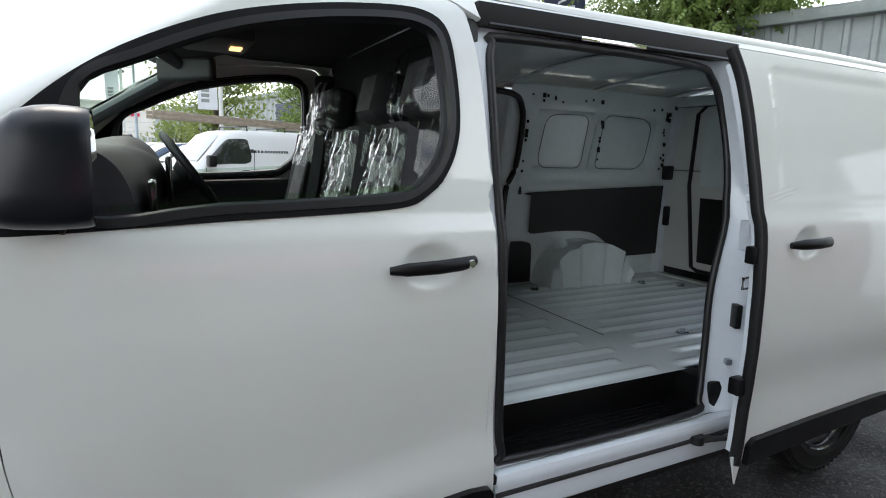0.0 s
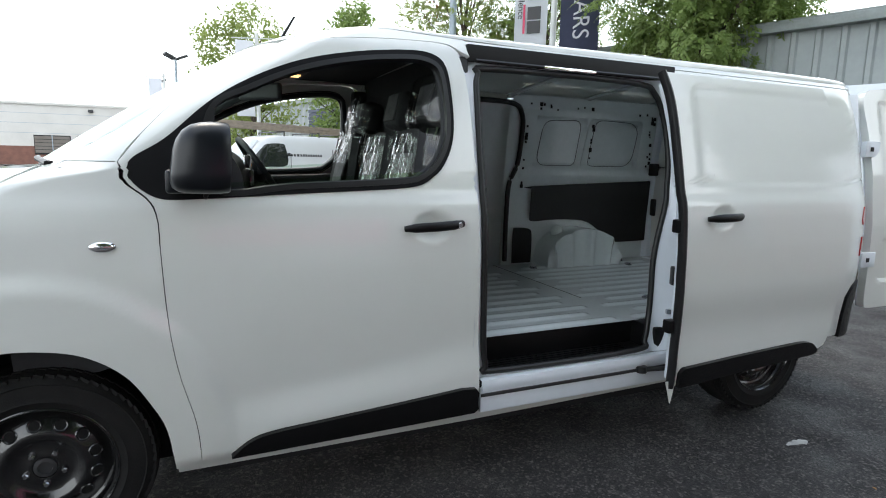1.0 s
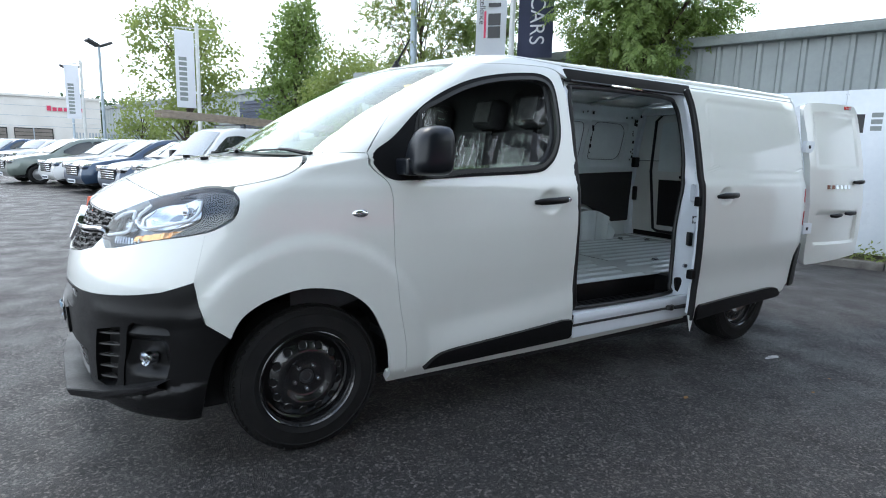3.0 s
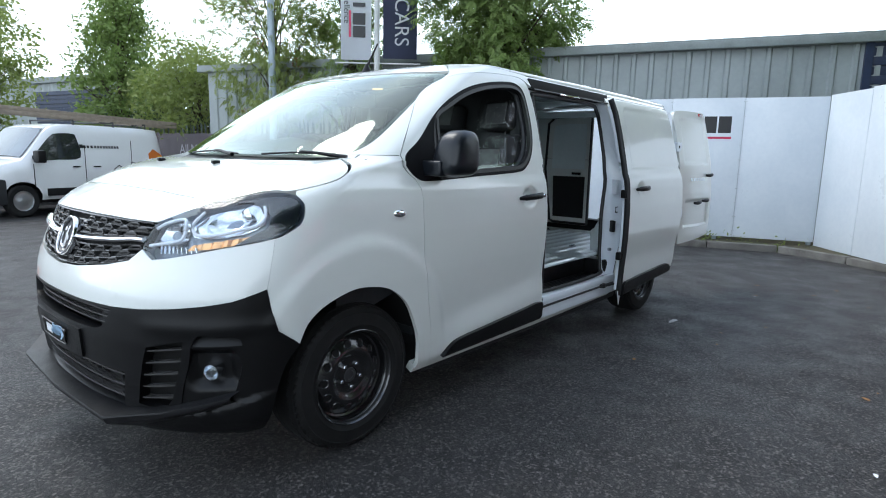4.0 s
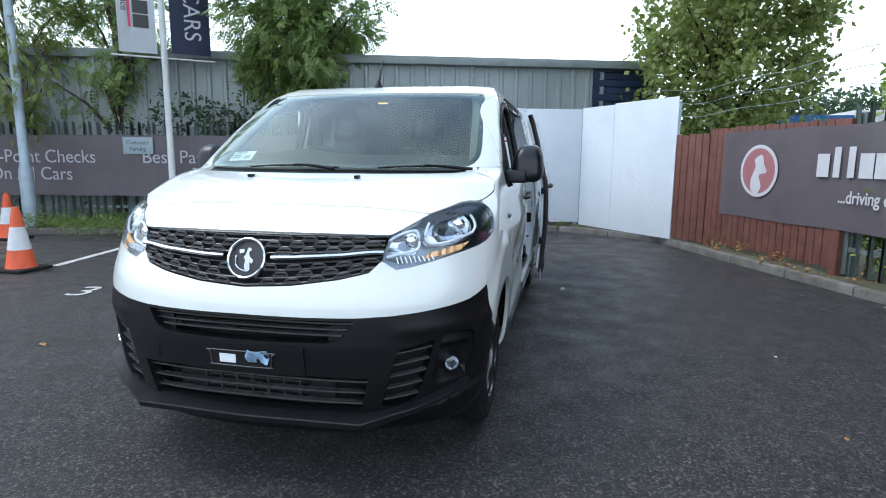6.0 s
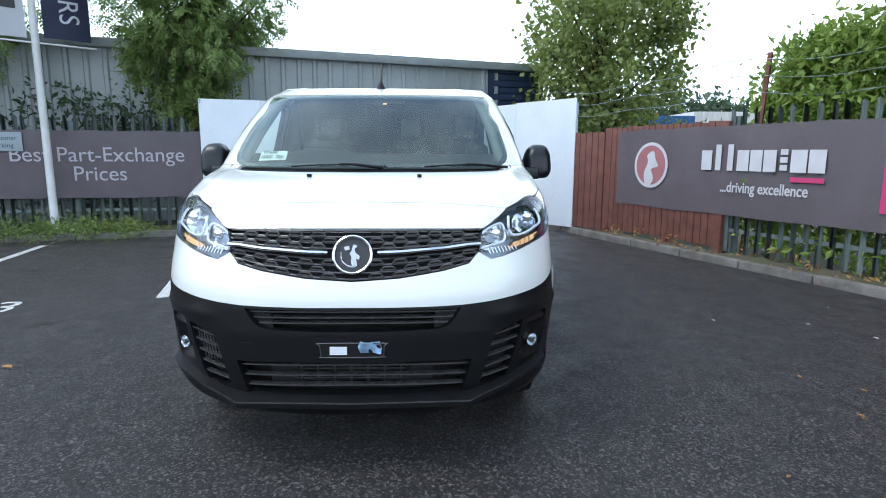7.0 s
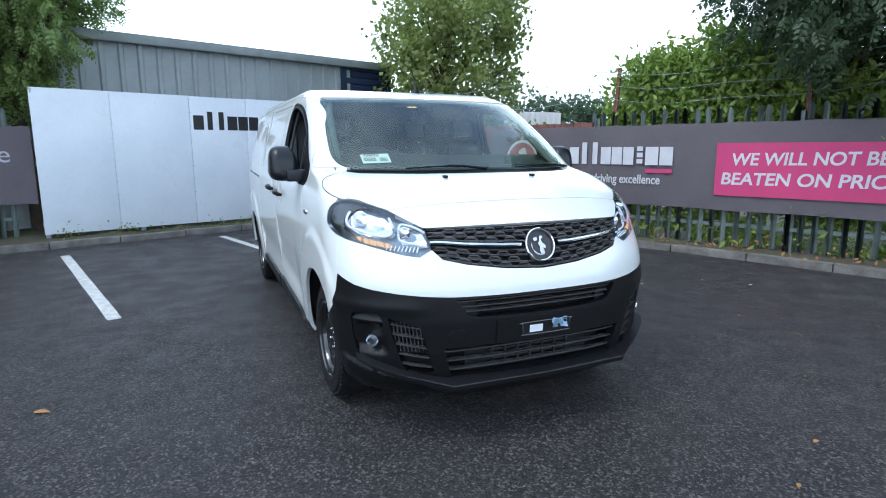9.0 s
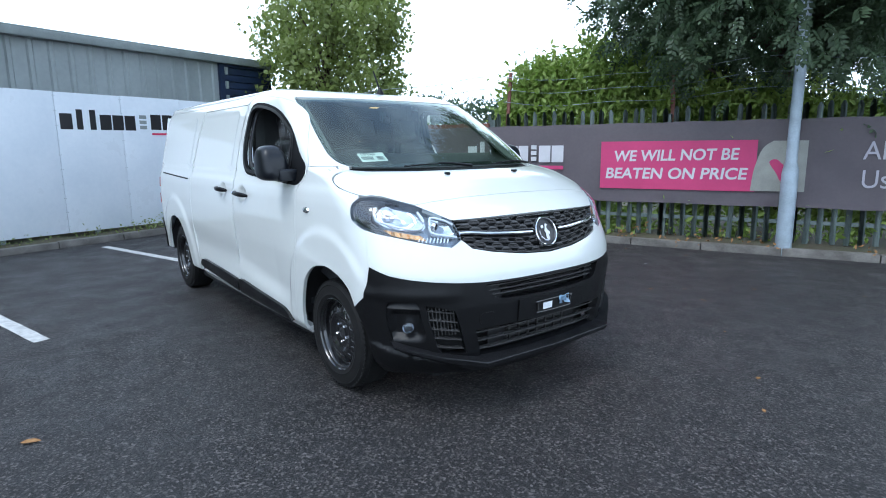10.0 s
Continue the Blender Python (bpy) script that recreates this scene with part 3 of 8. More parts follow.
        for x, z in arc:
            a, b = lin.verts.new((x, sg * .91, z)), lin.verts.new((x, sg * deepy, z))
            if prev:
                lin.faces.new((prev[0], prev[1], b, a))
            prev = (a, b)
        vs = [lin.verts.new((x, sg * deepy, z)) for x, z in arc]
        lin.faces.new(vs)
        part("arch_liner", lin, DARK, van)

# nose, bonnet, screen
fascia_half = F(line(BUMPER_TOP_F)) + S(line(BUMPER_TOP_S + [(-.40, .987)]), 1) + S([(-.45, .975), (-.56, .953)]) + F([(.655, .912), (.60, .904), (.543, .937)] + line(GRILLE_SIDE[2:]) + line(GRILLE_BOT)[1:])
fasc = fascia_half + flip(fascia_half)[::-1]
skin_part("front_fascia", [fasc], WHITE, van, rim=.03)
nose_half = F(line(GRILLE_TOP)) + F([(.575, 1.04), (.685, 1.108)]) + F(line(SHUT[::-1]))
nosel = nose_half + flip(nose_half)[::-1]
skin_part("nose_panel", [grow(nosel, -GAP / 2)], WHITE, van, rim=.03, du=.02, dv=.015)
bon_half = F(line(SHUT)) + F([(.79, 1.15)]) + S(curve([(-.335, 1.157), (-.28, 1.160), (-.1, 1.203), (-.005, 1.257), (.04, 1.283)])) + F(line([(.79, 1.282), (.68, 1.272), (.4, 1.268), (0, 1.268)]))
bonl = bon_half + flip(bon_half)[::-1]


def bonnet_crease(u, v):
    d = abs(u) - .62
    return .004 * math.exp(-(d / .05) ** 2)


bonnet = skin_part("bonnet", [grow(bonl, -GAP / 2)], WHITE, van, rim=.03, du=.02, dv=.012, bulge=bonnet_crease)
for sg in (-1, 1):
    j = bmesh.new()
    box(j, -.305, -.27, sg * .277 - .011, sg * .277 + .011, 1.246, 1.262, .004)
    part("washer_jet", j, PLASTIC, bonnet, "black washer jet")
cowl_half = F(line([(0, 1.262), (.4, 1.262), (.66, 1.266), (.74, 1.274)]) + line([(.76, 1.302), (.70, 1.298), (.4, 1.296), (0, 1.298)]))
skin_part("cowl", [cowl_half + flip(cowl_half)[::-1]], PLASTIC, van, "black plastic scuttle panel", lift=-.018, rim=.02, dv=.01)
glass_half = F(line([(0, 1.297), (.4, 1.295), (.70, 1.297)]) + curve([(.74, 1.304), (.772, 1.325), (.789, 1.365), (.786, 1.42)]) + line([(.772, 1.5), (.742, 1.65), (.722, 1.732), (.66, 1.738), (.3, 1.742), (0, 1.743)]))
ws = skin_part("windscreen", [glass_half + flip(glass_half)[::-1]], GLASS, van, "laminated windscreen", lift=-.004, rim=0, du=.04, dv=.03)
ws.visible_shadow = False
inner_half = F(line([(0, 1.318), (.4, 1.316), (.66, 1.318), (.72, 1.325)]) + curve([(.72, 1.325), (.752, 1.345), (.766, 1.39), (.750, 1.5), (.718, 1.65), (.69, 1.71), (.64, 1.722)]) + line([(.3, 1.726), (0, 1.727)]))
skin_part("windscreen_border", [glass_half + flip(glass_half)[::-1], inner_half + flip(inner_half)[::-1]], LAMP_BLACK, van, "black printed glass border", lift=-.009, rim=0, du=.05, dv=.04)
# paper stuck inside the screen
stick = F([(.475, 1.338), (.475, 1.388), (.635, 1.382), (.635, 1.332)])
stk = part("windscreen_sticker", wrap2d([stick], skin, .02, .02, -.012, .001, None, -1), PAPER, ws, "white printed paper label")
bars = bmesh.new()
for i in range(14):
    y = .615 - i * .0062
    w = .002 if i % 3 else .0035
    b0 = [skin(*fs(y, 1.365)), skin(*fs(y - w, 1.365)), skin(*fs(y - w, 1.384)), skin(*fs(y, 1.384))]
    bars.faces.new([bars.verts.new(p + Vector((.0095, 0, -.004))) for p in b0])
for k in range(4):
    for a, b in ((.625, .555), (.535, .49)):
        z = 1.358 - k * .005
        b0 = [skin(*fs(a, z)), skin(*fs(b, z)), skin(*fs(b, z - .0022)), skin(*fs(a, z - .0022))]
        bars.faces.new([bars.verts.new(p + Vector((.0095, 0, -.004))) for p in b0])
part("print", bars, INK, stk, smooth=False)
# wipers
for y0, y1 in ((.42, -.10), (-.30, -.76)):
    wb = bmesh.new()
    pts = [skin(*fs(y0 + (y1 - y0) * i / 10, 1.292 + .010 * math.sin(math.pi * i / 10))) + Vector((-.004, 0, .002)) for i in range(11)]
    tube(wb, pts, .005, 6)
    m = (y0 + y1) / 2 - .08
    tube(wb, [skin(*fs(m - .16, 1.285)) + Vector((-.006, 0, .004)), skin(*fs(m - .02, 1.295)) + Vector((-.010, 0, .010)), pts[5] + Vector((0, 0, .006))], [.010, .008, .005], 8)
    part("wiper", wb, PLASTIC, van, "black wiper blade and arm")

# grille
gr_half = F(line(GRILLE_TOP) + line(GRILLE_SIDE)[1:] + line(GRILLE_BOT)[1:])
grl = gr_half + flip(gr_half)[::-1]
# backing sheet painted near-black as the shade behind the mesh
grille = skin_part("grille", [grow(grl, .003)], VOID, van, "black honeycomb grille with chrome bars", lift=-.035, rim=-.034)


def grille_z(y, k):
    """Height of the k-th slat (0 bottom, 1 top) at y."""
    y = abs(y)
    top = np.interp(y, [p[0] for p in GRILLE_TOP], [p[1] for p in GRILLE_TOP])
    bot = np.interp(y, [p[0] for p in GRILLE_BOT[::-1]], [p[1] for p in GRILLE_BOT[::-1]])
    return float(bot + (top - bot) * k)


for k in (.035, .145, .285, .40, .60, .715, .83, .955):
    gb = bmesh.new()
    pts = []
    for i in range(41):
        y = -.545 + 1.09 * i / 40
        pts.append(skin(*fs(y, grille_z(y, k))) + Vector((.012, 0, 0)))
    tube(gb, pts, .0070, 6, flat=.7)
    part("slat", gb, SLAT, grille)
for k, off in ((.09, 0), (.215, .5), (.345, 0), (.66, .5), (.775, 0), (.89, .5)):
    gb = bmesh.new()
    for i in range(-5, 6):
        y = (i + off) * .10
        if abs(y) > .5 or (abs(y) < .085):
            continue
        c = [skin(*fs(y + dy, grille_z(y + dy, k + dk))) + Vector((.006, 0, 0)) for dy, dk in ((-.034, -.035), (.034, -.035), (.018, .03), (-.018, .03))]
        tube(gb, c, .0042, 5, closed=True)
    tagged(part("grille_mesh", gb, SLAT, grille), kind="stuff")
for sg in (-1, 1):
    cb = bmesh.new()
    pts = [skin(*fs(sg * y, grille_z(y, .5) + .008)) + Vector((-.006, 0, 0)) for y in np.linspace(.105, .548, 16)]
    tube(cb, pts, [.012] + [.0155] * 14 + [.0165], 8, flat=.7)
    part("chrome_bar", cb, CHROME, grille, "chrome grille bar")
em = Matrix.Translation((-.806, 0, .938)) @ Matrix.Rotation(radians(20), 4, "Y")
eb = lathe(bmesh.new(), [(.073, .0), (.075, -.012), (.080, -.015), (.085, -.012), (.087, .0), (.085, .03)], 40, "x", em)
emblem = part("badge", eb, CHROME, grille, "round chrome badge")
part("badge_plate", lathe(bmesh.new(), [(0, -.004), (.05, -.003), (.074, .002)], 32, "x", em), TRIM_GREY, emblem)
fb = bmesh.new()
place = lambda u, v, d: em @ Vector((-.004 - d, u, v))
prism(fb, curve([(-.004, .044), (-.020, .036), (-.010, .026), (-.014, .008), (-.030, -.006), (-.026, -.022), (-.016, -.016), (-.020, -.046), (-.004, -.052), (.006, -.030), (.004, -.008), (.012, .004), (.004, .018)], 3, True), .004, place)
prism(fb, [(.036, .034), (.014, .038), (.012, .022), (.032, .018)], .004, place)
tube(fb, [place(.050 * math.sin(a), .050 * math.cos(a), .002) for a in np.linspace(2.0, 3.5, 12)], [.002] + [.0045] * 10 + [.002], 6)
tube(fb, [place(.048 * math.sin(a), .048 * math.cos(a), .002) for a in np.linspace(1.35, 1.95, 6)], .003, 6)
part("badge_relief", fb, STEEL, emblem)

# front bumper with its openings
bump_half = F(line(BUMPER_TOP_F)) + S(line(BUMPER_TOP_S)) + S(line(BUMPER_END)[1:] + curve([(-.33, .575), (-.385, .50), (-.415, .40), (-.43, .30), (-.43, .235)])[1:]) + S(line([(-.43, .235), (-.52, .235)])[1:]) + F(line([(.80, .245), (.62, .245), (.45, .228), (0, .228)]))
bml = bump_half + flip(bump_half)[::-1]
UP = F(line([(0, .713), (.30, .712), (.462, .712), (.437, .668), (.408, .638), (.36, .623), (0, .619)]))
UP = UP + flip(UP)[::-1]
LOW = F(line([(0, .486), (.30, .484), (.512, .474), (.490, .390), (.470, .318), (.3, .316), (0, .316)]))
LOW = LOW + flip(LOW)[::-1]
SIDEG = F(line([(.752, .622), (.69, .606), (.622, .588), (.600, .53), (.578, .45), (.550, .352), (.60, .346), (.662, .352), (.690, .39), (.712, .46), (.736, .54), (.752, .622)], .02)[:-1])
FOG = F(curve([(.784, .634), (.83, .641), (.872, .635), (.887, .61), (.875, .50), (.853, .41), (.815, .368), (.765, .349), (.716, .351), (.722, .40), (.756, .52)], 3, True))


def crease_z(y):
    """Height of the skirt's crease, rising round the corners."""
    return float(np.interp(abs(y), [0, .45, .60, .76, .87, .95], [.300, .305, .325, .352, .388, .43]))


def bumper_form(u, v):
    p = skin(u, v)
    k = abs(u)
    out = .008 * math.exp(-((v - .668) / .030) ** 2) * min(1, max(0, (k - .36) / .1))
    t = min(1.0, max(0.0, (crease_z(p.y) - v) / .014))
    return out + .016 * t * t * (3 - 2 * t) * min(1.0, max(0.0, (-.40 - p.x) / .08))


bumper = skin_part("front_bumper", [grow(bml, -.001), UP, LOW, SIDEG, flip(SIDEG), FOG, flip(FOG)], PLASTIC, van, "unpainted black front bumper", lift=.002, rim=.05, du=.02, dv=.014, bulge=bumper_form)
# near-black sheet added as the shade inside the bumper intakes
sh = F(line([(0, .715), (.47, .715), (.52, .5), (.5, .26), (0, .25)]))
part("intake_shade", wrap2d([sh + flip(sh)[::-1]], skin, .06, .06, -.10, 0, None, -1), VOID, bumper)


def blade(ys, zf, sink, deep_=.026, thick=.0060):
    """A flat slat with a thin front edge, along y."""
    b = bmesh.new()
    rows = []
    for y in ys:
        p = skin(*fs(y, zf(y))) + Vector((sink, 0, 0))
        rows.append([b.verts.new(p + Vector(o)) for o in ((0, 0, thick / 2), (0, 0, -thick / 2), (deep_, 0, -thick / 2 - .004), (deep_, 0, thick / 2 + .004))])
    for r0, r1 in zip(rows, rows[1:]):
        for j in range(4):
            b.faces.new((r0[j], r0[(j + 1) % 4], r1[(j + 1) % 4], r1[j]))
    b.faces.new(rows[0])
    b.faces.new(rows[-1][::-1])
    return b


for z, w in ((.694, .448), (.669, .430), (.645, .405)):
    part("slat", blade(np.linspace(-w, w, 33), lambda y, z=z: z + .006 * (1 - (y / .45) ** 2), .022), SLAT, bumper, angle=25)
for sg in (-1, 1):
    # solid cheeks at each end of the upper intake
    ck = F(line([(.465, .716), (.375, .716), (.352, .664), (.352, .618), (.405, .628), (.440, .664), (.465, .716)], .02)[:-1])
    part("intake_cheek", wrap2d([ck if sg > 0 else flip(ck)], skin, .03, .03, -.034, .02, lambda u, v: .030 * min(1, max(0, (abs(u) - .265) / .08)), -1), PLASTIC, bumper)
for z, w in ((.450, .500), (.402, .488), (.354, .475)):
    part("slat", blade(np.linspace(-w, w, 33), lambda y, z=z: z + .016 * (1 - (y / .5) ** 2), .020), SLAT, bumper, angle=25)
rad = part("radiator", boxes((-.752, -.745, -.34, .38, .27, .50)), DARK, bumper, "finned radiator behind the slats")
for i in range(6):
    part("fin", boxes((-.772, -.757, -.22, .26, .352 + i * .022, .359 + i * .022)), SLAT, rad)
for y in np.linspace(-.20, .24, 7):
    part("fin", boxes((-.780, -.771, y - .005, y + .005, .345, .482)), SLAT, rad)
pl = F(line([(0, .606), (.262, .602), (.266, .488), (0, .484)]))
part("plate_carrier", wrap2d([pl + flip(pl)[::-1]], skin, .04, .03, .012, .012, None, -1), PLASTIC, bumper, "empty black number plate mount")
# slot is a near-black patch, its inner shade painted on
slot = F(curve([(-.130, .576), (.130, .576), (.136, .566), (.130, .520), (.12, .514), (-.12, .514), (-.130, .522), (-.136, .566)], 3, True))
part("mount_slot", wrap2d([slot], skin, .04, .03, .0145, .002, None, -1), VOID, bumper)
rimt = tube(bmesh.new(), [skin(*p) + Vector((-.018, 0, 0)) for p in slot], .0034, 6, closed=True)
part("mount_rim", rimt, SLAT, bumper)
part("white_tag", wrap2d([F([(.022, .562), (.094, .562), (.094, .526), (.022, .526)])], skin, .02, .02, .018, .002, None, -1), PAPER, bumper, "white paper tag")
part("blue_tag", wrap2d([F([(-.12, .532), (-.035, .536), (-.026, .566), (-.035, .588), (-.07, .582), (-.115, .586), (-.124, .555)])], skin, .01, .01, .022, .004, lambda u, v: .007 * math.sin(80 * u + 60 * v) + .004 * math.sin(210 * u - 130 * v), -1), BLUE_TAPE, bumper, "crumpled blue film")
tow = F(curve([(.415, .558), (.468, .562), (.492, .545), (.484, .505), (.43, .500), (.418, .52)], 3, True))
part("tow_cover", wrap2d([tow], skin, .02, .02, .0065, .003, None, -1), PLASTIC, bumper)
part("tow_cover_gap", wrap2d([grow(tow, .003)], skin, .02, .02, .0035, .002, None, -1), VOID, bumper)
for sg in (-1, 1):
    side = SIDEG if sg > 0 else flip(SIDEG)
    # near-black sheet as the shade behind the side slats
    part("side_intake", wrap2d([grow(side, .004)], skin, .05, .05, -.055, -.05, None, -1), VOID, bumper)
    for k in range(5):
        zo = .590 - k * .049
        y0, y1 = .612 - k * .013, .742 - k * .013
        ys = [sg * y for y in np.linspace(y0, y1, 8)]
        part("slat", blade(ys, lambda y, zo=zo, y1=y1: zo - .020 * (y1 - abs(y)) / .13, .010, .028, .0058), SLAT, bumper, angle=25)
    if sg > 0:
        for i in range(8):
            y = .612 + i * .016
            part("intake_fin", tube(bmesh.new(), [skin(*fs(y, .60)) + Vector((.034, 0, 0)), skin(*fs(y - .02, .45)) + Vector((.034, 0, 0))], .0045, 5), SLAT, bumper)
    fog = FOG if sg > 0 else flip(FOG)

    def fog_form(u, v):
        y = abs(skin(u, v).y)
        pocket = min(1.0, max(0.0, (y - .745) / .03)) * min(1.0, max(0.0, (.878 - y) / .02))
        top = float(np.interp(v, [.590, .600, .642], [0, 0, -.024]))
        low = float(np.interp(v, [.405, .425, .462, .560, .592], [0, 0, -.034, -.034, 0])) * pocket
        return top + low
    part("fog_recess", wrap2d([grow(fog, .002)], skin, .012, .010, -.004, .012, fog_form, -1), PLASTIC, bumper, angle=25)
    fm = Matrix.Translation((-.606, sg * .802, .500)) @ Matrix.Rotation(radians(-sg * 30), 4, "Z") @ Matrix.Diagonal((.8, .66, .66, 1))
    fl = part("fog_lamp", lathe(bmesh.new(), [(0, .02), (.02, .018), (.034, .004), (.040, -.014), (.044, -.02), (.047, .0), (.047, .03)], 24, "x", fm), LAMP_SILVER, bumper, "round clear fog lamp")
    part("fog_lens", lathe(bmesh.new(), [(0, -.02), (.025, -.018), (.040, -.010)], 24, "x", fm), CLEAR, fl)
    part("fog_bulb_shield", lathe(bmesh.new(), [(0, -.012), (.013, -.008), (.014, .02)], 12, "x", fm), GLOSS_BLACK, fl)
# splitter lip: straight across the front, then swept back round the corners
lipb = bmesh.new()
edge_ = line([(-.575, -.868, .412), (-.650, -.815, .392), (-.758, -.680, .352), (-.882, -.500, .318), (-.905, 0, .318), (-.882, .500, .318), (-.758, .680, .352), (-.650, .815, .392), (-.575, .868, .412)], .04)
rows = []
for x, y, z in edge_:
    f = min(1.0, max(0.0, (.90 - abs(y)) / .30))
    yi = y * (1 - .03 * f)
    a_ = skin(*fs(max(-.93, min(.93, yi)), max(.29, crease_z(yi) - .002, z + .012 - .012 * f)))
    x = min(x, skin(*fs(y, z)).x - .006) - .014 * (1 - f)
    y += math.copysign(.014 * (1 - f), y)
    rows.append([lipb.verts.new(p) for p in (a_ + Vector((.012, 0, .004)), Vector((x - .004 * f, y, z)), Vector((x - .006 * f, y, z - .006)), Vector((x + .006 * f, y * .998, z - .010 - .022 * f)), Vector((x + .03 + .09 * f, y * .97, z - .03 - .055 * f)))])
for r0, r1 in zip(rows, rows[1:]):
    for j in range(4):
        lipb.faces.new((r0[j], r0[j + 1], r1[j + 1], r1[j]))
part("bumper_lip", lipb, LIP_PLASTIC, bumper, "scuffed dark bumper lip with sky light in its grey", angle=30)

# roof
def roof_point(u, v):
    """u along the van, v across from -1 to 1."""
    a = abs(v)
    ridge = float(np.interp(u, [.60, .645, .70, .76, .85, 1.1, 1.5, 2.2, 3.2, 3.9, 4.05], [1.727, 1.743, 1.763, 1.783, 1.804, 1.830, 1.848, 1.862, 1.864, 1.856, 1.845]))
    k = min(1.0, max(0.0, (u - .645) / .305))
    if k < 1:
        sa, sb = fs(.70, 1.752)[0], ss(.95, 1.81)[0]
        edge = skin(sa + (sb - sa) * k, 1.752 + .058 * k)
    else:
        ze = float(np.interp(u, [.95, 1.2, 1.5, 1.8], [1.81, 1.818, 1.806, 1.80]))
        edge = skin(*ss(u, ze))
    y = edge.y * math.sin(a * math.pi / 2) ** .92
    z = edge.z + (ridge - edge.z) * max(0.0, math.cos(a * math.pi / 2)) ** .55
    zf = min(1.79, max(1.70, z))
    x = u + (skin(*fs(y, zf)).x - nose(zf)) * (1 - k)
    x += (edge.x - x) * a ** 5
    return Vector((x, math.copysign(y, v), z))


rl = line([(.645, -1), (.645, 1), (4.05, 1), (4.05, -1), (.645, -1)], .05)
roof = part("roof", wrap2d([rl[:-1]], roof_point, .05, .05, .0015, .02, lambda u, v: .006 * max(0, math.sin((u - 1.6) * 9)) * (1 if 1.6 < u < 3.9 and abs(v) < .7 else 0)), WHITE, van, "white painted roof")
ab = bmesh.new()
lathe(ab, [(.034, -.01), (.028, .010), (.014, .034), (.009, .048), (0, .050)], 16, "z", Matrix.Translation((.86, 0, 1.803)))
tube(ab, [(.86, 0, 1.83), (.90, 0, 1.90), (.95, 0, 1.985)], [.009, .0065, .005], 8)
part("aerial", ab, PLASTIC, van, "black whip aerial")

# ---------------------------------------------------------------- sliding doors, tail, wheels
SLIDE_FRONT = [(1.462, 1.735), (1.487, 1.6), (1.494, 1.36), (1.497, 1.12), (1.507, .84), (1.525, .51), (1.535, .30)]
SLIDE_REAR = [(2.60, .385), (2.645, .50), (2.67, .85), (2.66, 1.12), (2.635, 1.35), (2.59, 1.6), (2.55, 1.735)]


def pressed(x, z, x0, x1, z0, z1, r=.05, soft=.03):
    """1 inside a round-cornered field, easing to 0 at its edge."""
    qx, qz = abs(x - (x0 + x1) / 2) - (x1 - x0) / 2 + r, abs(z - (z0 + z1) / 2) - (z1 - z0) / 2 + r
    d = math.hypot(max(qx, 0), max(qz, 0)) + min(max(qx, qz), 0) - r
    k = min(1.0, max(0.0, -d / soft))
    return k * k * (3 - 2 * k)


def sliding_door(sg, parent):
    loop = S(curve(SLIDE_FRONT) + line([(1.535, .30), (2.52, .355), (2.60, .385)])[1:] + curve(SLIDE_REAR)[1:] + line([(2.55, 1.735), (1.462, 1.735)])[1:-1], sg)

    def press(u, v):
        x = skin(u, v).x
        return -.0055 * pressed(x, v, 1.605, 2.75, 1.232, 1.70, .05, .028) - 0.012 * math.exp(-((v - .58) / .10) ** 2) + dent(x, v, 1.735, 1.095, .07, .052, .018)
    d = skin_part("sliding_door", [grow(loop, -GAP)], WHITE, parent, "white sliding side door" if sg > 0 else "open white sliding side door", bulge=press, du=.015, dv=.0125, rim=.03)
    rub = S([(1.56, .318), (1.56, .375), (1.58, .395)] + line([(1.9, .412), (2.30, .428)]) + curve([(2.40, .430), (2.47, .420), (2.52, .385), (2.53, .368)]) + line([(2.5, .352), (2.0, .328), (1.56, .302)]), sg)
    skin_part("rubbing_strip", [rub], PLASTIC, d, "black rubbing strip", lift=.020, rim=.024)
    hx, hz = 1.735, 1.095
    yy = side_y(hx, hz)
    hb = tube(bmesh.new(), [(hx - .11, sg * (yy + .010), hz - .004), (hx - .07, sg * (yy + .028), hz), (hx, sg * (yy + .038), hz + .002), (hx + .06, sg * (yy + .034), hz + .004), (hx + .10, sg * (yy + .012), hz + .006)], [.011, .018, .019, .018, .014], 10, flat=.8, up=(0, 1, 0))
    part("door_handle", hb, PLASTIC, d, "black plastic pull handle")
    return d


right_slide = sliding_door(1, van)
left_slide = sliding_door(-1, van)
SLIDE_MOVE = Vector((.945, -.115, 0))
for ob in (left_slide,):
    ob.location = SLIDE_MOVE
# inner skin, thick black edge seal and rollers of the open door
edge = [skin(*p) + Vector((-.004, .008, 0)) for p in S(curve(SLIDE_FRONT), -1)]
part("edge_seal", tube(bmesh.new(), edge, .017, 8, flat=1.3, up=(0, 1, 0)), SEAL, left_slide, "black rubber edge seal")
inn = S(line([(1.50, 1.70), (1.53, 1.36), (1.54, .9), (1.56, .36)]) + line([(2.55, .42), (2.60, .85), (2.58, 1.3), (2.50, 1.70)]), -1)
part("inner_skin", wrap2d([inn], skin, .08, .08, -.055, 0, None, -1), SKY_WHITE, left_slide)
part("front_face", wrap2d([S(line([(1.470, 1.70), (1.50, 1.36), (1.505, .9), (1.53, .33)]) + line([(1.545, .33), (1.52, .9), (1.515, 1.36), (1.485, 1.70)]), -1)], skin, .08, .08, -.05, -.05, None, -1), SKY_WHITE, left_slide)
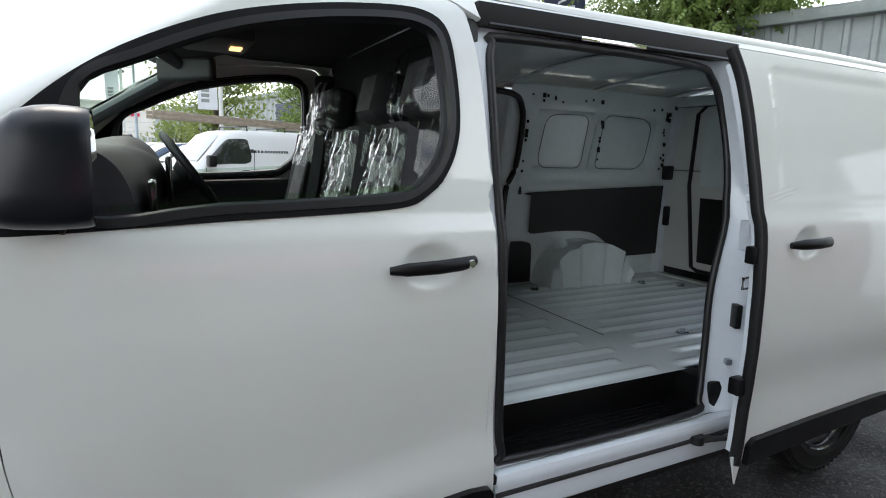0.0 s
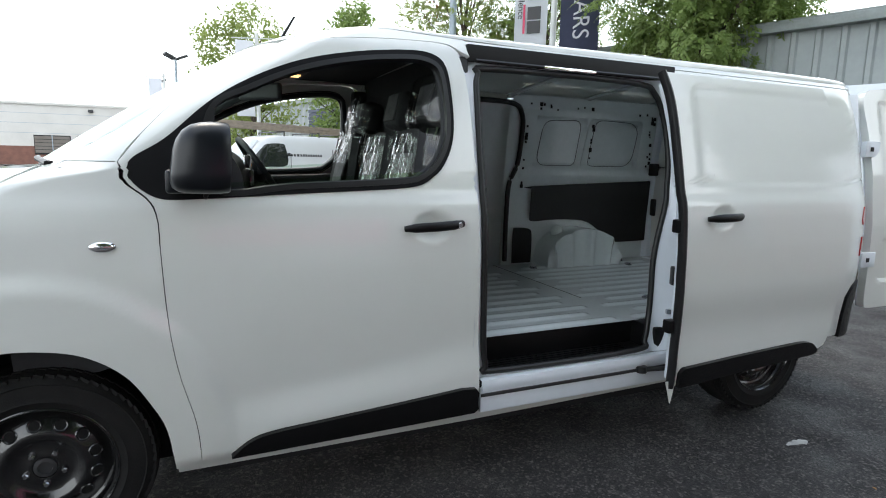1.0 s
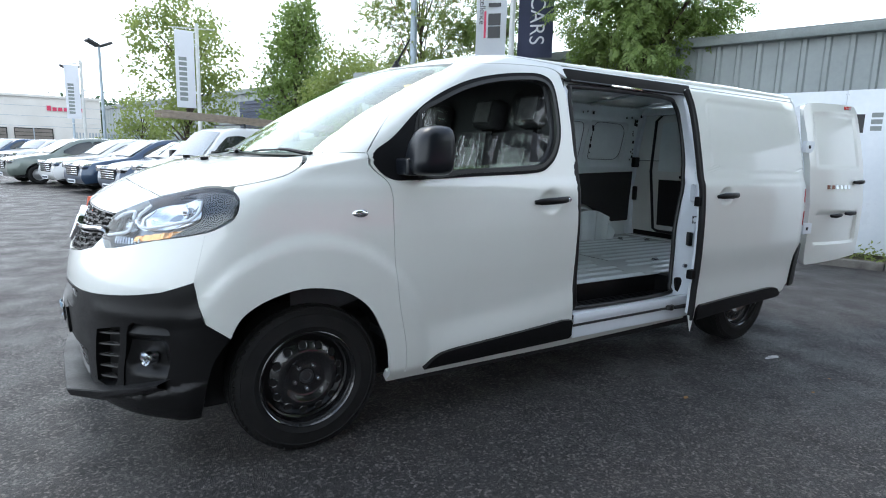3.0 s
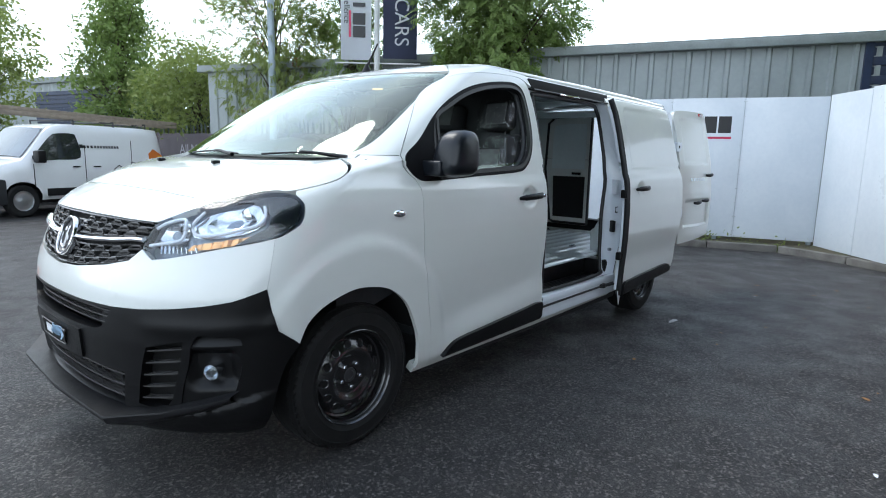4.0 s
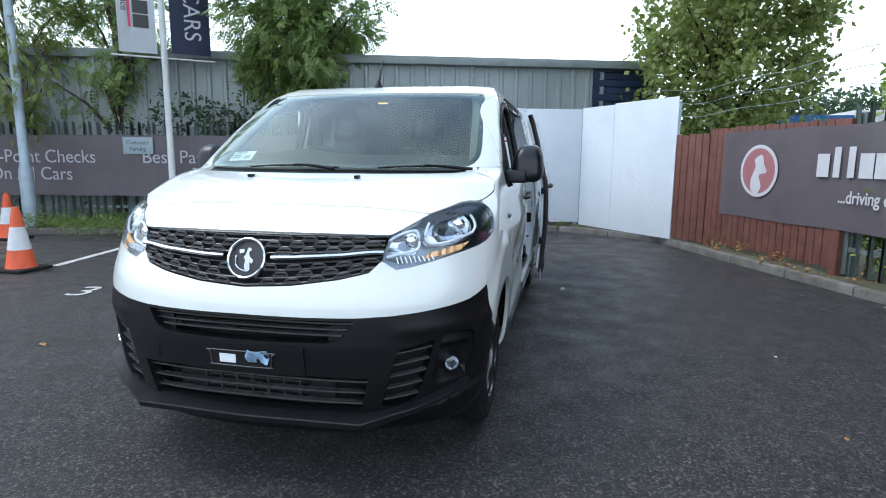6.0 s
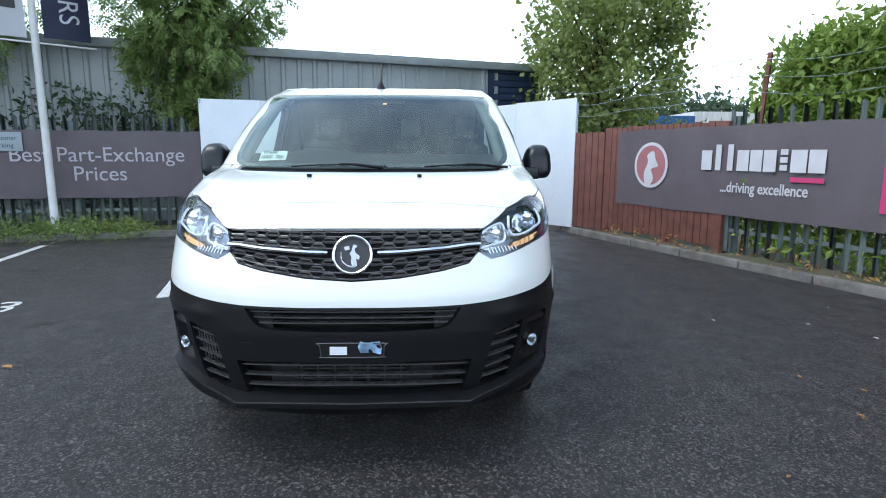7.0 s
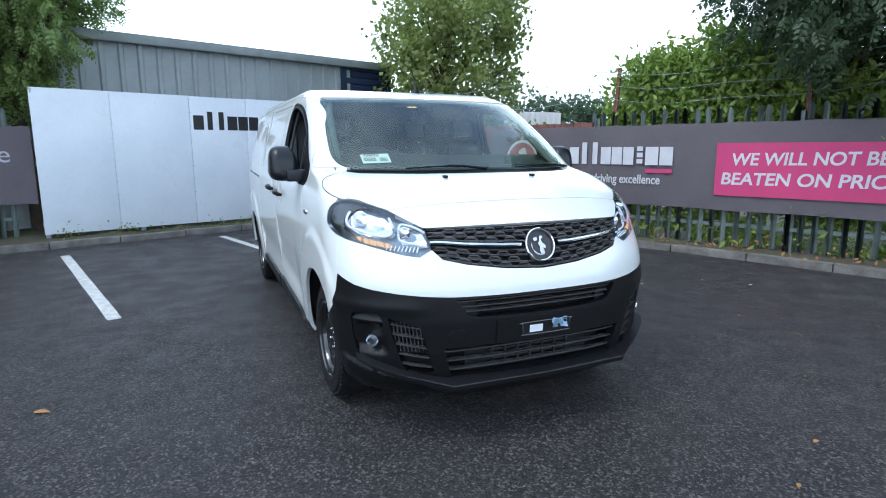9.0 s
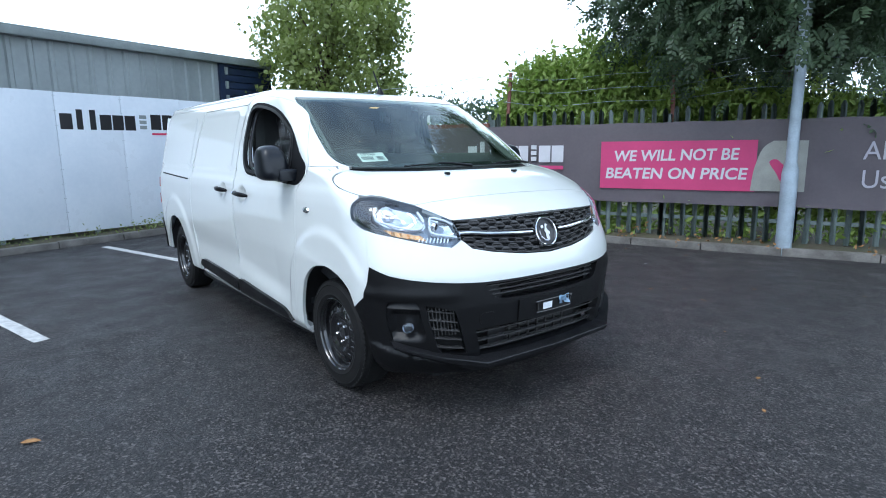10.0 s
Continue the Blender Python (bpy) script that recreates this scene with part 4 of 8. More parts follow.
for z in (1.06, .60):
    b = bmesh.new()
    box(b, 1.47, 1.53, -side_y(1.5, z) + .005, -side_y(1.5, z) + .05, z - .03, z + .03, .008)
    part("roller_bracket", b, PLASTIC, left_slide)
sp = bmesh.new()
prism(sp, [(1.5, .33), (1.56, .33), (1.535, .22)], .006, lambda u, v, d: Vector((u, -.915 + d, v)))
part("lower_tab", sp, WHITE, left_slide)

for sg in (-1, 1):
    # rear quarter with the arch
    arch = curve([(3.275 - .385, .30), (3.275 - .37, .45), (3.275 - .31, .60), (3.275 - .18, .715), (3.275, .75), (3.275 + .18, .715), (3.275 + .31, .60), (3.275 + .365, .47), (3.275 + .375, .38)])
    q = S(curve(SLIDE_REAR[::-1]), sg) + S([(2.58, .37), (2.62, .30)], sg) + S(line([(2.62, .29), (2.88, .29)]), sg) + S(arch, sg)
    q += S(line([(3.655, .37), (3.86, .37), (3.872, .60), (3.92, .66), (4.02, .70)]), sg) + S(line([(4.05, .72), (4.05, 1.72)]), sg) + S(line([(4.03, 1.775), (2.55, 1.775)]), sg)

    def press2(u, v):
        x = skin(u, v).x
        return -.007 * pressed(x, v, 2.74, 3.90, 1.232, 1.70, .05, .028)
    skin_part("rear_quarter", [grow(q, -GAP)], WHITE, van, bulge=press2, du=.03, dv=.02)
    if sg > 0:
        skin_part("roof_rail", [S(line([(1.503, 1.739), (2.56, 1.739), (2.56, 1.80), (1.503, 1.804)]), sg)], WHITE, van, rim=.012)
        skin_part("roof_rail", [S(line([(2.56, 1.778), (4.03, 1.778), (4.03, 1.80), (2.56, 1.80)]), sg)], WHITE, van, rim=.012)
        tr = S(line([(2.75, 1.135), (3.75, 1.165), (3.75, 1.178), (2.75, 1.148)]), sg)
        skin_part("door_track", [tr], DARK, van, "dark sliding door track slot", lift=.002, rim=.004)
    else:
        skin_part("roof_rail", [S(line([(1.49, 1.786), (2.56, 1.786), (2.56, 1.80), (1.49, 1.80)]), sg)], WHITE, van, rim=.012)
        skin_part("roof_rail", [S(line([(2.56, 1.778), (4.03, 1.778), (4.03, 1.80), (2.56, 1.80)]), sg)], WHITE, van, rim=.012)
    # rear bumper
    rb = S(line([(3.87, .36), (3.88, .60), (3.925, .655), (4.05, .692), (4.06, .45), (4.02, .36)]), sg)
    skin_part("rear_bumper_corner", [rb], PLASTIC, van, "black rear bumper corner", lift=.012, rim=.03)
    # tail lamp
    for z0, z1 in ((1.015, 1.115), (.835, .945)):
        tl = S(line([(3.955, z0), (4.05, z0), (4.055, z1), (3.955, z1)], .02), sg)
        skin_part("tail_lamp", [tl], RED, van, "red tail lamp", lift=.006, rim=.03)

# rear face: bumper beam, right door shut, left door swung out
b = bmesh.new()
box(b, 4.0, 4.11, -.84, .84, .33, .68, .04)
part("rear_bumper", b, PLASTIC, van, "black rear bumper")
b = bmesh.new()
box(b, 3.985, 4.055, .03, .80, .60, 1.30, .02)
box(b, 3.985, 4.055, .03, .74, 1.30, 1.74, .02)
rdoor = part("rear_door", b, WHITE, van, "closed white rear door")
b = bmesh.new()
prism(b, [(.07, .68), (.07, 1.12), (.45, 1.12), (.43, .68)], .006, lambda u, v, d: Vector((3.984 - d, u, v)))
part("lower_lining", b, PANEL_BLACK, rdoor, "black hardboard lining")
b = bmesh.new()
tube(b, [(3.98, .02, .62), (3.98, .02, 1.72), (3.98, .06, 1.76), (3.98, .46, 1.74), (3.98, .53, 1.68), (3.98, .55, 1.20), (3.98, .47, .64), (3.98, .42, .62)], .014, 8)
tube(b, [(3.98, .02, .62), (3.98, .42, .62)], .014, 8)
part("door_seal", b, SEAL, rdoor)
b = bmesh.new()
prism(b, curve([(.08, 1.20), (.08, 1.62), (.13, 1.67), (.40, 1.66), (.46, 1.60), (.47, 1.20)], 4), .004, lambda u, v, d: Vector((3.985 - d, u, v)))
part("inner_pressing", b, CARGO_WHITE, rdoor)
b = bmesh.new()
box(b, 3.965, 3.985, .12, .22, 1.14, 1.165, .004)
part("inner_catch", b, PLASTIC, rdoor)


def hung_point(u, v):
    """The open rear door's outer face: u back from the hinges, v height."""
    lean = float(np.interp(v, [.45, .75, 1.0, 1.3, 1.55, 1.8], [-.895, -.905, -.905, -.875, -.825, -.775]))
    crown = .03 * math.sin(math.pi * min(1, max(0, u / .74)))
    return Vector((4.075 + u + .03 * (1.2 - v), lean - crown + .02 - .10 * u, v))


dl = curve([(.06, .50), (.03, .56), (.02, 1.0), (.015, 1.5), (.0, 1.70), (.04, 1.775), (.15, 1.79)], 5) + curve([(.15, 1.79), (.62, 1.795), (.70, 1.77), (.735, 1.70), (.75, 1.5), (.755, 1.0), (.745, .62), (.72, .55)], 5)[1:] + line([(.72, .55), (.06, .50)])[1:-1]


def door_press(u, v):
    a = min(1, max(0, (u - .10) / .02)) * min(1, max(0, (.68 - u) / .02))
    return -.012 * a * (min(1, max(0, (v - 1.28) / .015)) * min(1, max(0, (1.72 - v) / .015))) - .02 * a * min(1, max(0, (v - .66) / .02)) * min(1, max(0, (.93 - v) / .02))


ldoor = part("rear_door", wrap2d([dl], hung_point, .02, .02, 0, .05, door_press), WHITE, van, "white rear door swung wide open")
part("inner_face", wrap2d([dl], lambda u, v: hung_point(u, v) + Vector((0, .05, 0)), .06, .06, 0, 0), SKY_WHITE, ldoor)
for z in (1.44, .80):
    b = bmesh.new()
    box(b, 4.02, 4.15, hung_point(.03, z).y - .012, hung_point(.03, z).y + .02, z - .045, z + .045, .008)
    h = part("hinge", b, SKY_WHITE, ldoor, "white door hinge")
    b = bmesh.new()
    box(b, 4.06, 4.085, hung_point(.03, z).y - .016, hung_point(.03, z).y - .011, z - .012, z + .012)
    part("hinge_bolt", b, DARK, h)
b = bmesh.new()
for i in range(6):
    u = .20 + i * .055
    p = [hung_point(u + a, 1.115 + c) + Vector((0, -.006, 0)) for a, c in ((0, 0), (.036, 0), (.036, .03), (0, .03))]
    b.faces.new([b.verts.new(v) for v in p])
part("badge_bar", b, CHROME, ldoor, "chrome model badge bars")
for u, z in ((.62, 1.17), (.30, .90), (.50, .915)):
    p = hung_point(u, z)
    b = bmesh.new()
    tube(b, [p + Vector((-.06, -.012, 0)), p + Vector((-.02, -.035, 0)), p + Vector((.05, -.03, .004)), p + Vector((.07, -.01, .004))], [.012, .018, .018, .012], 8)
    part("rear_handle", b, PLASTIC, ldoor)
b = bmesh.new()
box(b, 4.56, 4.66, hung_point(.53, 1.77).y - .012, hung_point(.53, 1.77).y + .02, 1.755, 1.785, .008)
part("brake_lamp", b, RED, ldoor, "red high-level brake lamp")

# wheels
def wheel(cx, sg):
    m = Matrix.Translation((cx, sg * .79, .327)) @ Matrix.Diagonal((.977, sg, .977, 1))
    b = bmesh.new()
    lathe(b, [(.205, -.10), (.215, -.107), (.28, -.112), (.318, -.098), (.331, -.078), (.335, -.04), (.335, .04), (.331, .078), (.320, .096), (.304, .105), (.300, .109), (.296, .1065), (.262, .113), (.246, .1125), (.243, .1145), (.239, .112), (.228, .108), (.212, .101), (.205, .09)], 64, "y", m)
    w = part("wheel", b, RUBBER, van, "black steel wheel with a road tyre")
    b = bmesh.new()
    for i in range(64):
        a = 2 * math.pi * i / 64
        r = m @ Matrix.Rotation(a, 4, "Y")
        for k, (o, yy) in enumerate(((0, -.085), (.03, -.048), (.0, .048), (.03, .085))):
            q = .3358 if abs(yy) < .06 else .3262
            box(b, q - .010, q, yy - .017, yy + .017, -.0145, .0145, 0, r @ Matrix.Rotation(o, 4, "Y") @ Matrix.Rotation(radians(18 if yy > 0 else -18), 4, "X"))
    tagged(part("tread", b, RUBBER, w, smooth=False), kind="stuff")
    b = bmesh.new()
    lathe(b, [(.210, .098), (.217, .108), (.2205, .106), (.2215, .098), (.209, .092), (.2045, .088), (.201, .066), (.197, .052), (.188, .047), (.178, .052), (.168, .062), (.132, .078), (.120, .083), (.110, .081), (.094, .068), (.080, .063), (.066, .063), (.048, .065), (.040, .067), (.036, .066), (.034, .058), (.0, .058)], 72, "y", m)
    rim = part("rim", b, RIM, w, "glossy black pressed steel rim")
    for i in range(13):
        a = 2 * math.pi * (i + .5) / 13
        r = m @ Matrix.Rotation(a, 4, "Y") @ Matrix.Translation((.150, .070, 0)) @ Matrix.Rotation(radians(-24), 4, "Z")
        hole = part("vent_hole", lathe(bmesh.new(), [(0, .0015), (.0165, .0015), (.0195, .0035), (.0225, .0005)], 16, "y", r), RIM, rim)
        # hole's depth painted as a near-black disc
        part("opening", lathe(bmesh.new(), [(0, .0022), (.0158, .0022), (.0162, .001)], 14, "y", r), VOID, hole)
    for i in range(5):
        a = 2 * math.pi * i / 5 + .3
        r = m @ Matrix.Rotation(a, 4, "Y") @ Matrix.Translation((.057, .062, 0))
        part("wheel_bolt", lathe(bmesh.new(), [(.0105, 0), (.0105, .012), (.007, .016), (0, .016)], 6, "y", r), STEEL, rim, "bare steel wheel bolt", smooth=False)
    b = lathe(bmesh.new(), [(.034, .058), (.033, .067), (.022, .070), (.020, .062), (0, .062)], 20, "y", m)
    part("hub_centre", b, TRIM_GREY, rim)
    if cx == 0:
        b = bmesh.new()
        a0 = radians(196)
        pts = [m @ Vector((.2185 * math.cos(a0 + i * .06), .107, -.2185 * math.sin(a0 + i * .06) * -1)) for i in range(11)]
        tube(b, pts, .0065, 6, flat=.6)
        part("balance_weight", b, STEEL, rim, "bare metal balance weight")


for cx in (0.0, 3.275):
    for sg in (-1, 1):
        wheel(cx, sg)
# underbody
b = bmesh.new()
box(b, -.6, 3.95, -.64, .64, .165, .50, .05)
# unseen front tray, added to keep light off the ground below the bumper
box(b, -.70, -.45, -.46, .46, .215, .26, .02)
box(b, .45, 2.80, -.86, .86, .20, .40, .03)
box(b, 3.72, 3.95, -.80, .80, .24, .40, .03)
part("underbody", b, DARK, van)

# ---------------------------------------------------------------- cargo space
# doorway: painted jamb, rubber seal, step
JO = [(1.60, .32), (2.40, .32), (2.57, .38), (2.625, .55), (2.645, .9), (2.63, 1.25), (2.58, 1.6), (2.50, 1.755), (2.3, 1.772), (1.58, 1.772), (1.455, 1.745), (1.468, 1.6), (1.475, 1.2), (1.485, .7), (1.505, .36)]
JI = [(1.62, .452, .03), (2.36, .452, .03), (2.45, .49, .06), (2.49, .63, .10), (2.505, .92, .12), (2.595, 1.27, .12), (2.60, 1.5, .115), (2.53, 1.66, .085), (2.36, 1.70, .05), (1.62, 1.70, .04), (1.55, 1.67, .04), (1.535, 1.55, .04), (1.53, 1.2, .04), (1.54, .7, .04), (1.56, .49, .03)]


def left_skin(x, z, d):
    return skin(*ss(x, z, -1)) + Vector((0, d, 0))


jamb = bmesh.new()
outer, inner = curve(JO, 6, True), curve(JI, 6, True)
rows = []
for (xo, zo), (xi, zi, di) in zip(outer, inner):
    a, c = left_skin(xo, zo, .012), left_skin(xi, zi, di)
    rows.append([jamb.verts.new(a.lerp(c, t) + Vector((0, .012 * math.sin(math.pi * t), 0))) for t in (0, .2, .45, .7, .9, 1)])
for i in range(len(rows)):
    r0, r1 = rows[i], rows[(i + 1) % len(rows)]
    for j in range(5):
        jamb.faces.new((r0[j], r1[j], r1[j + 1], r0[j + 1]))
part("doorway_jamb", jamb, SKY_WHITE, van, "bare painted door jamb", angle=60)
seal = [left_skin(x, z, d) for x, z, d in inner]
part("doorway_seal", tube(bmesh.new(), seal, .0135, 10, closed=True, up=(0, 1, 0)), SEAL, van, "black rubber doorway seal")
b = bmesh.new()
box(b, 1.50, 2.60, -.772, -.69, 1.722, 1.788, .006)
tr = part("door_rail", b, DARK, van, "dark upper sliding rail")
b = tube(bmesh.new(), [(1.53, -.785, 1.724), (2.58, -.788, 1.724)], .007, 6)
part("rail_lip", b, SEAL, tr)
b = bmesh.new()
box(b, 1.85, 2.12, -.797, -.790, 1.715, 1.728, .002)
part("rail_plate", b, CHROME, tr)
b = bmesh.new()
box(b, 1.52, 2.58, -.925, -.70, .395, .425, .01)
box(b, 1.52, 2.64, -.715, -.695, .41, .535, .006)
box(b, 2.50, 2.64, -.88, -.69, .41, .545, .03)
step = part("step_tread", b, PLASTIC, van, "black ribbed plastic step")
for i in range(7):
    part("tread_rib", boxes((1.60, 2.40, -.885 + i * .024, -.879 + i * .024, .424, .429), bevel=.001), PLASTIC, step)
b = bmesh.new()
box(b, 1.53, 2.60, -.935, -.885, .375, .432, .02)
box(b, 1.53, 2.66, -.925, -.90, .285, .39, .01)
part("door_sill", b, SKY_WHITE, van, "white painted door sill")
part("sill_channel", boxes((1.53, 2.58, -.934, -.925, .357, .371), bevel=.003), TRIM_GREY, van)
b = bmesh.new()
tube(b, [(2.38, -.93, .365), (2.46, -.965, .372), (2.60, -1.02, .376)], [.02, .016, .013], 8, flat=.6)
lathe(b, [(0, .02), (.026, .02), (.026, -.01), (0, -.01)], 14, "z", Matrix.Translation((2.38, -.935, .365)))
part("slide_arm", b, SEAL, van, "black lower slide arm")
for x, z, w, h, mt in ((2.600, 1.10, .03, .055, SKY_WHITE), (2.585, .80, .022, .045, PLASTIC), (2.58, .62, .012, .012, STEEL)):
    b = bmesh.new()
    p = left_skin(x, z, .055)
    box(b, -.012, .012, -w, w, -h, h, .006, Matrix.Translation(p + Vector((-.01, 0, 0))) @ Matrix.Rotation(radians(-24), 4, "Z"))
    part("latch", b, mt, van)
b = bmesh.new()
p = left_skin(2.59, .93, .05)
tube(b, [p + Vector((-.005, -.02, -.02)), p + Vector((-.035, -.02, -.02)), p + Vector((-.035, -.02, .02)), p + Vector((-.005, -.02, .02))], .006, 8)
part("striker", b, STEEL, van, "steel door striker")

# ribbed floor
fl = bmesh.new()
xs = np.linspace(1.50, 4.0, 126)
ys = np.linspace(-.74, .80, 121)
grid = []
for x in xs:
    row = []
    for y in ys:
        k = ((y + .74) % .118) / .118
        rib = max(0.0, math.sin(math.pi * min(1, max(0, (k - .30) / .4)))) ** .5 * .010
        for a, c in ((1.62, 2.42), (2.55, 3.9)):
            off = .12 * ((int((y + .74) / .118)) % 2)
            if a + off < x < c - off * .7 and abs(y) < .71:
                break
        else:
            rib = 0
        row.append(fl.verts.new((x, y, .545 + rib)))
    grid.append(row)
for i in range(len(xs) - 1):
    for j in range(len(ys) - 1):
        fl.faces.new((grid[i][j], grid[i + 1][j], grid[i + 1][j + 1], grid[i][j + 1]))
cargo_floor = part("cargo_floor", fl, CARGO_WHITE, van, "ribbed white steel load floor", angle=60)
part("floor_seam", boxes((2.495, 2.50, -.3, .75, .5555, .5575)), TRIM_GREY, cargo_floor)
for x, y in ((1.75, .55), (2.75, .6), (3.55, .5), (2.9, -.4), (3.75, .35)):
    b = lathe(bmesh.new(), [(.03, 0), (.03, .006), (.018, .008), (0, .004)], 16, "z", Matrix.Translation((x, y, .548)))
    e = part("lashing_eye", b, STEEL, cargo_floor, "steel lashing eye")
    part("ring", tube(bmesh.new(), [(x + .025 * math.cos(a), y + .012 * math.sin(a), .562) for a in (2 * math.pi * i / 14 for i in range(14))], .004, 6, closed=True), STEEL, e)


def wall_y(x, z, sg):
    return sg * float(np.interp(z, [.5, .9, 1.2, 1.45, 1.7, 1.8], [.79, .79, .775, .745, .71, .64]))


# inner side walls with pressings; the right one is seen through the doorway
for sg in (1, -1):
    pts = lambda u, v, sg=sg: Vector((u, wall_y(u, v, sg), v))
    wl = line([(2.63, .54), (4.0, .54), (4.0, 1.79), (2.60, 1.79)], .1)
    loops = [wl]

    def wall_press(u, v):
        a = min(1, max(0, (u - 2.80) / .015)) * min(1, max(0, (3.80 - u) / .02)) * min(1, max(0, (v - 1.29) / .012)) * min(1, max(0, (1.65 - v) / .012))
        c = math.exp(-((u - 3.25 - (v - 1.45) * .12) / .022) ** 2)
        b = math.exp(-((v - 1.23) / .03) ** 2) * (1 if 2.7 < u < 3.95 else 0)
        return -.032 * a * (1 - c) + .02 * b
    w = part("inner_side_wall", wrap2d([wl], pts, .02, .02, 0, 0, lambda u, v, sg=sg: sg * wall_press(u, v)), CARGO_WHITE, van, "bare white inner wall pressing")
    lo = curve([(2.80, 1.125), (2.82, 1.145), (3.95, 1.188), (3.965, 1.17)], 3) + curve([(3.965, 1.17), (3.975, .72), (3.95, .69), (3.57, .685)], 3)[1:] + curve([(3.57, .685), (3.44, .80), (3.30, .87), (3.05, .885), (2.84, .875), (2.80, .89)], 3)[1:]
    part("wall_lining", wrap2d([lo], pts, .1, .1, sg * .024, 0), PANEL_BLACK, w, "black hardboard lining")
    lo = curve([(2.66, .56), (2.66, .80), (2.69, .83), (2.80, .82), (2.83, .77), (2.83, .56)], 3)
    part("wall_lining", wrap2d([lo], pts, .1, .1, sg * .024, 0), PANEL_BLACK, w, "black hardboard lining")
    for u, v, a, c in ((3.97, 1.28, .05, .05), (4.0, .97, .035, .07)):
        b = bmesh.new()
        box(b, u - a, u + a - .03, sg * .70, sg * .75, v - c, v + c, .012)
        part("vent_cap", b, PANEL_BLACK, w)
    rng = random.Random(4)
    b = bmesh.new()
    for i in range(46):
        u, v = rng.choice(((2.72, 1.05 + .7 * rng.random()), (2.75 + 1.2 * rng.random(), 1.70 + .04 * rng.random()), (3.87 + .05 * rng.random(), 1.3 + .4 * rng.random()), (3.30 + .015 * rng.random(), 1.35 + .25 * rng.random())))
        p = pts(u, v)
        s = rng.choice((.006, .008, .012))
        box(b, p.x - s, p.x + s, p.y - sg * .012, p.y - sg * .010, p.z - s * 1.1, p.z + s * 1.1)
    tagged(part("wall_hole", b, DARK, w, smooth=False), kind="stuff")
    # wheel box
    wb = bmesh.new()
    rings = []
    for i in range(41):
        a = math.pi * i / 40
        x, z = 3.20 + .34 * math.cos(a), .53 + .30 * math.sin(a) ** .75
        ring = []
        for k in range(9):
            t = k / 8
            rib = .020 * max(0, math.sin(math.pi * 10 * i / 40)) ** 2 * (1 if 3 < k else 0)
            y = .80 - .22 * min(1, t * 1.35)
            drop = max(0, (t - .74) / .26)
            zz = z - (z - .53) * drop ** 1.6 * .98
            xx = x + (3.22 - x) * .12 * drop
            ring.append(wb.verts.new((xx, sg * (y - rib * 1.5), zz)))
        rings.append(ring)
    for a, c in zip(rings, rings[1:]):
        for k in range(8):
            wb.faces.new((a[k], a[k + 1], c[k + 1], c[k]))
    wbx = part("wheel_box", wb, CARGO_WHITE, van, "white wheel arch box", angle=70)
    part("boss", lathe(bmesh.new(), [(0, -.035), (.018, -.034), (.022, -.030), (.045, -.012), (.052, .02)], 20, "y", Matrix.Translation((3.02, sg * .70, .80)) @ Matrix.Diagonal((1, sg, 1, 1))), CARGO_WHITE, wbx)
    # shadow lines of the two pressings, drawn as thin grey tubes
    for c_ in ([(2.86, 1.30), (2.83, 1.34), (2.86, 1.60), (2.90, 1.63), (3.17, 1.64), (3.20, 1.62), (3.18, 1.30)], [(3.30, 1.30), (3.33, 1.63), (3.36, 1.65), (3.70, 1.64), (3.76, 1.58), (3.74, 1.36), (3.68, 1.30)]):
        part("pressing_shade_line", tube(bmesh.new(), [pts(u_, v_) + Vector((0, -sg * .003, 0)) for u_, v_ in even(c_, .03, 2)], .0028, 5, closed=True), PRESS_SHADE, w)
# right doorway seen from inside: dark seal of the shut sliding door and its inner face
part("inner_door_face", wrap2d([line([(1.50, .45), (2.60, .45), (2.64, 1.1), (2.58, 1.75), (1.48, 1.75)], .1)], lambda u, v: Vector((u, wide(v) - .07, v)), .1, .1), CARGO_WHITE, right_slide)
part("inner_lining", wrap2d([line([(1.62, .55), (2.45, .55), (2.48, 1.12), (1.6, 1.12)], .1)], lambda u, v: Vector((u, wide(v) - .077, v)), .1, .1), PANEL_BLACK, right_slide)
rs = curve([(2.60, .58), (2.60, .9), (2.605, 1.15), (2.66, 1.30), (2.675, 1.5), (2.66, 1.65), (2.58, 1.725), (2.3, 1.74), (1.6, 1.74)], 6)
part("right_doorway_seal", tube(bmesh.new(), [(x, wall_y(x, z, 1) - .022, z) for x, z in rs], .018, 8), SEAL, van, "black rubber doorway seal")
part("right_pillar_skin", wrap2d([line([(2.58, .45), (2.72, .45), (2.72, 1.78), (2.56, 1.78)], .1)], lambda u, v: Vector((u, wall_y(u, v, 1) - .006, v)), .1, .1), CARGO_WHITE, van)
# roof lining ribs and rear header
for x in (1.62, 2.56, 3.2, 3.85):
    b = bmesh.new()
    tube(b, [(x, y, 1.785 + .05 * (1 - (y / .72) ** 2)) for y in np.linspace(-.70, .70, 13)], .025, 8, flat=.5)
    part("roof_bow", b, CARGO_WHITE, van)
b = wrap2d([line([(1.45, -.97), (4.03, -.97), (4.03, .97), (1.45, .97)], .1)], lambda u, v: roof_point(u, v) + Vector((0, 0, -.018)), .1, .1)
part("roof_inner", b, CARGO_WHITE, van)
part("rear_header", boxes((3.93, 4.04, -.70, .70, 1.73, 1.80), bevel=.02), CARGO_WHITE, van)
for sg in (-1, 1):
    b = bmesh.new()
    tube(b, [(4.0, sg * .78, .55), (4.0, sg * .80, 1.0), (4.0, sg * .765, 1.4), (4.0, sg * .71, 1.74)], .06, 8)
    part("rear_post", b, SKY_WHITE, van)
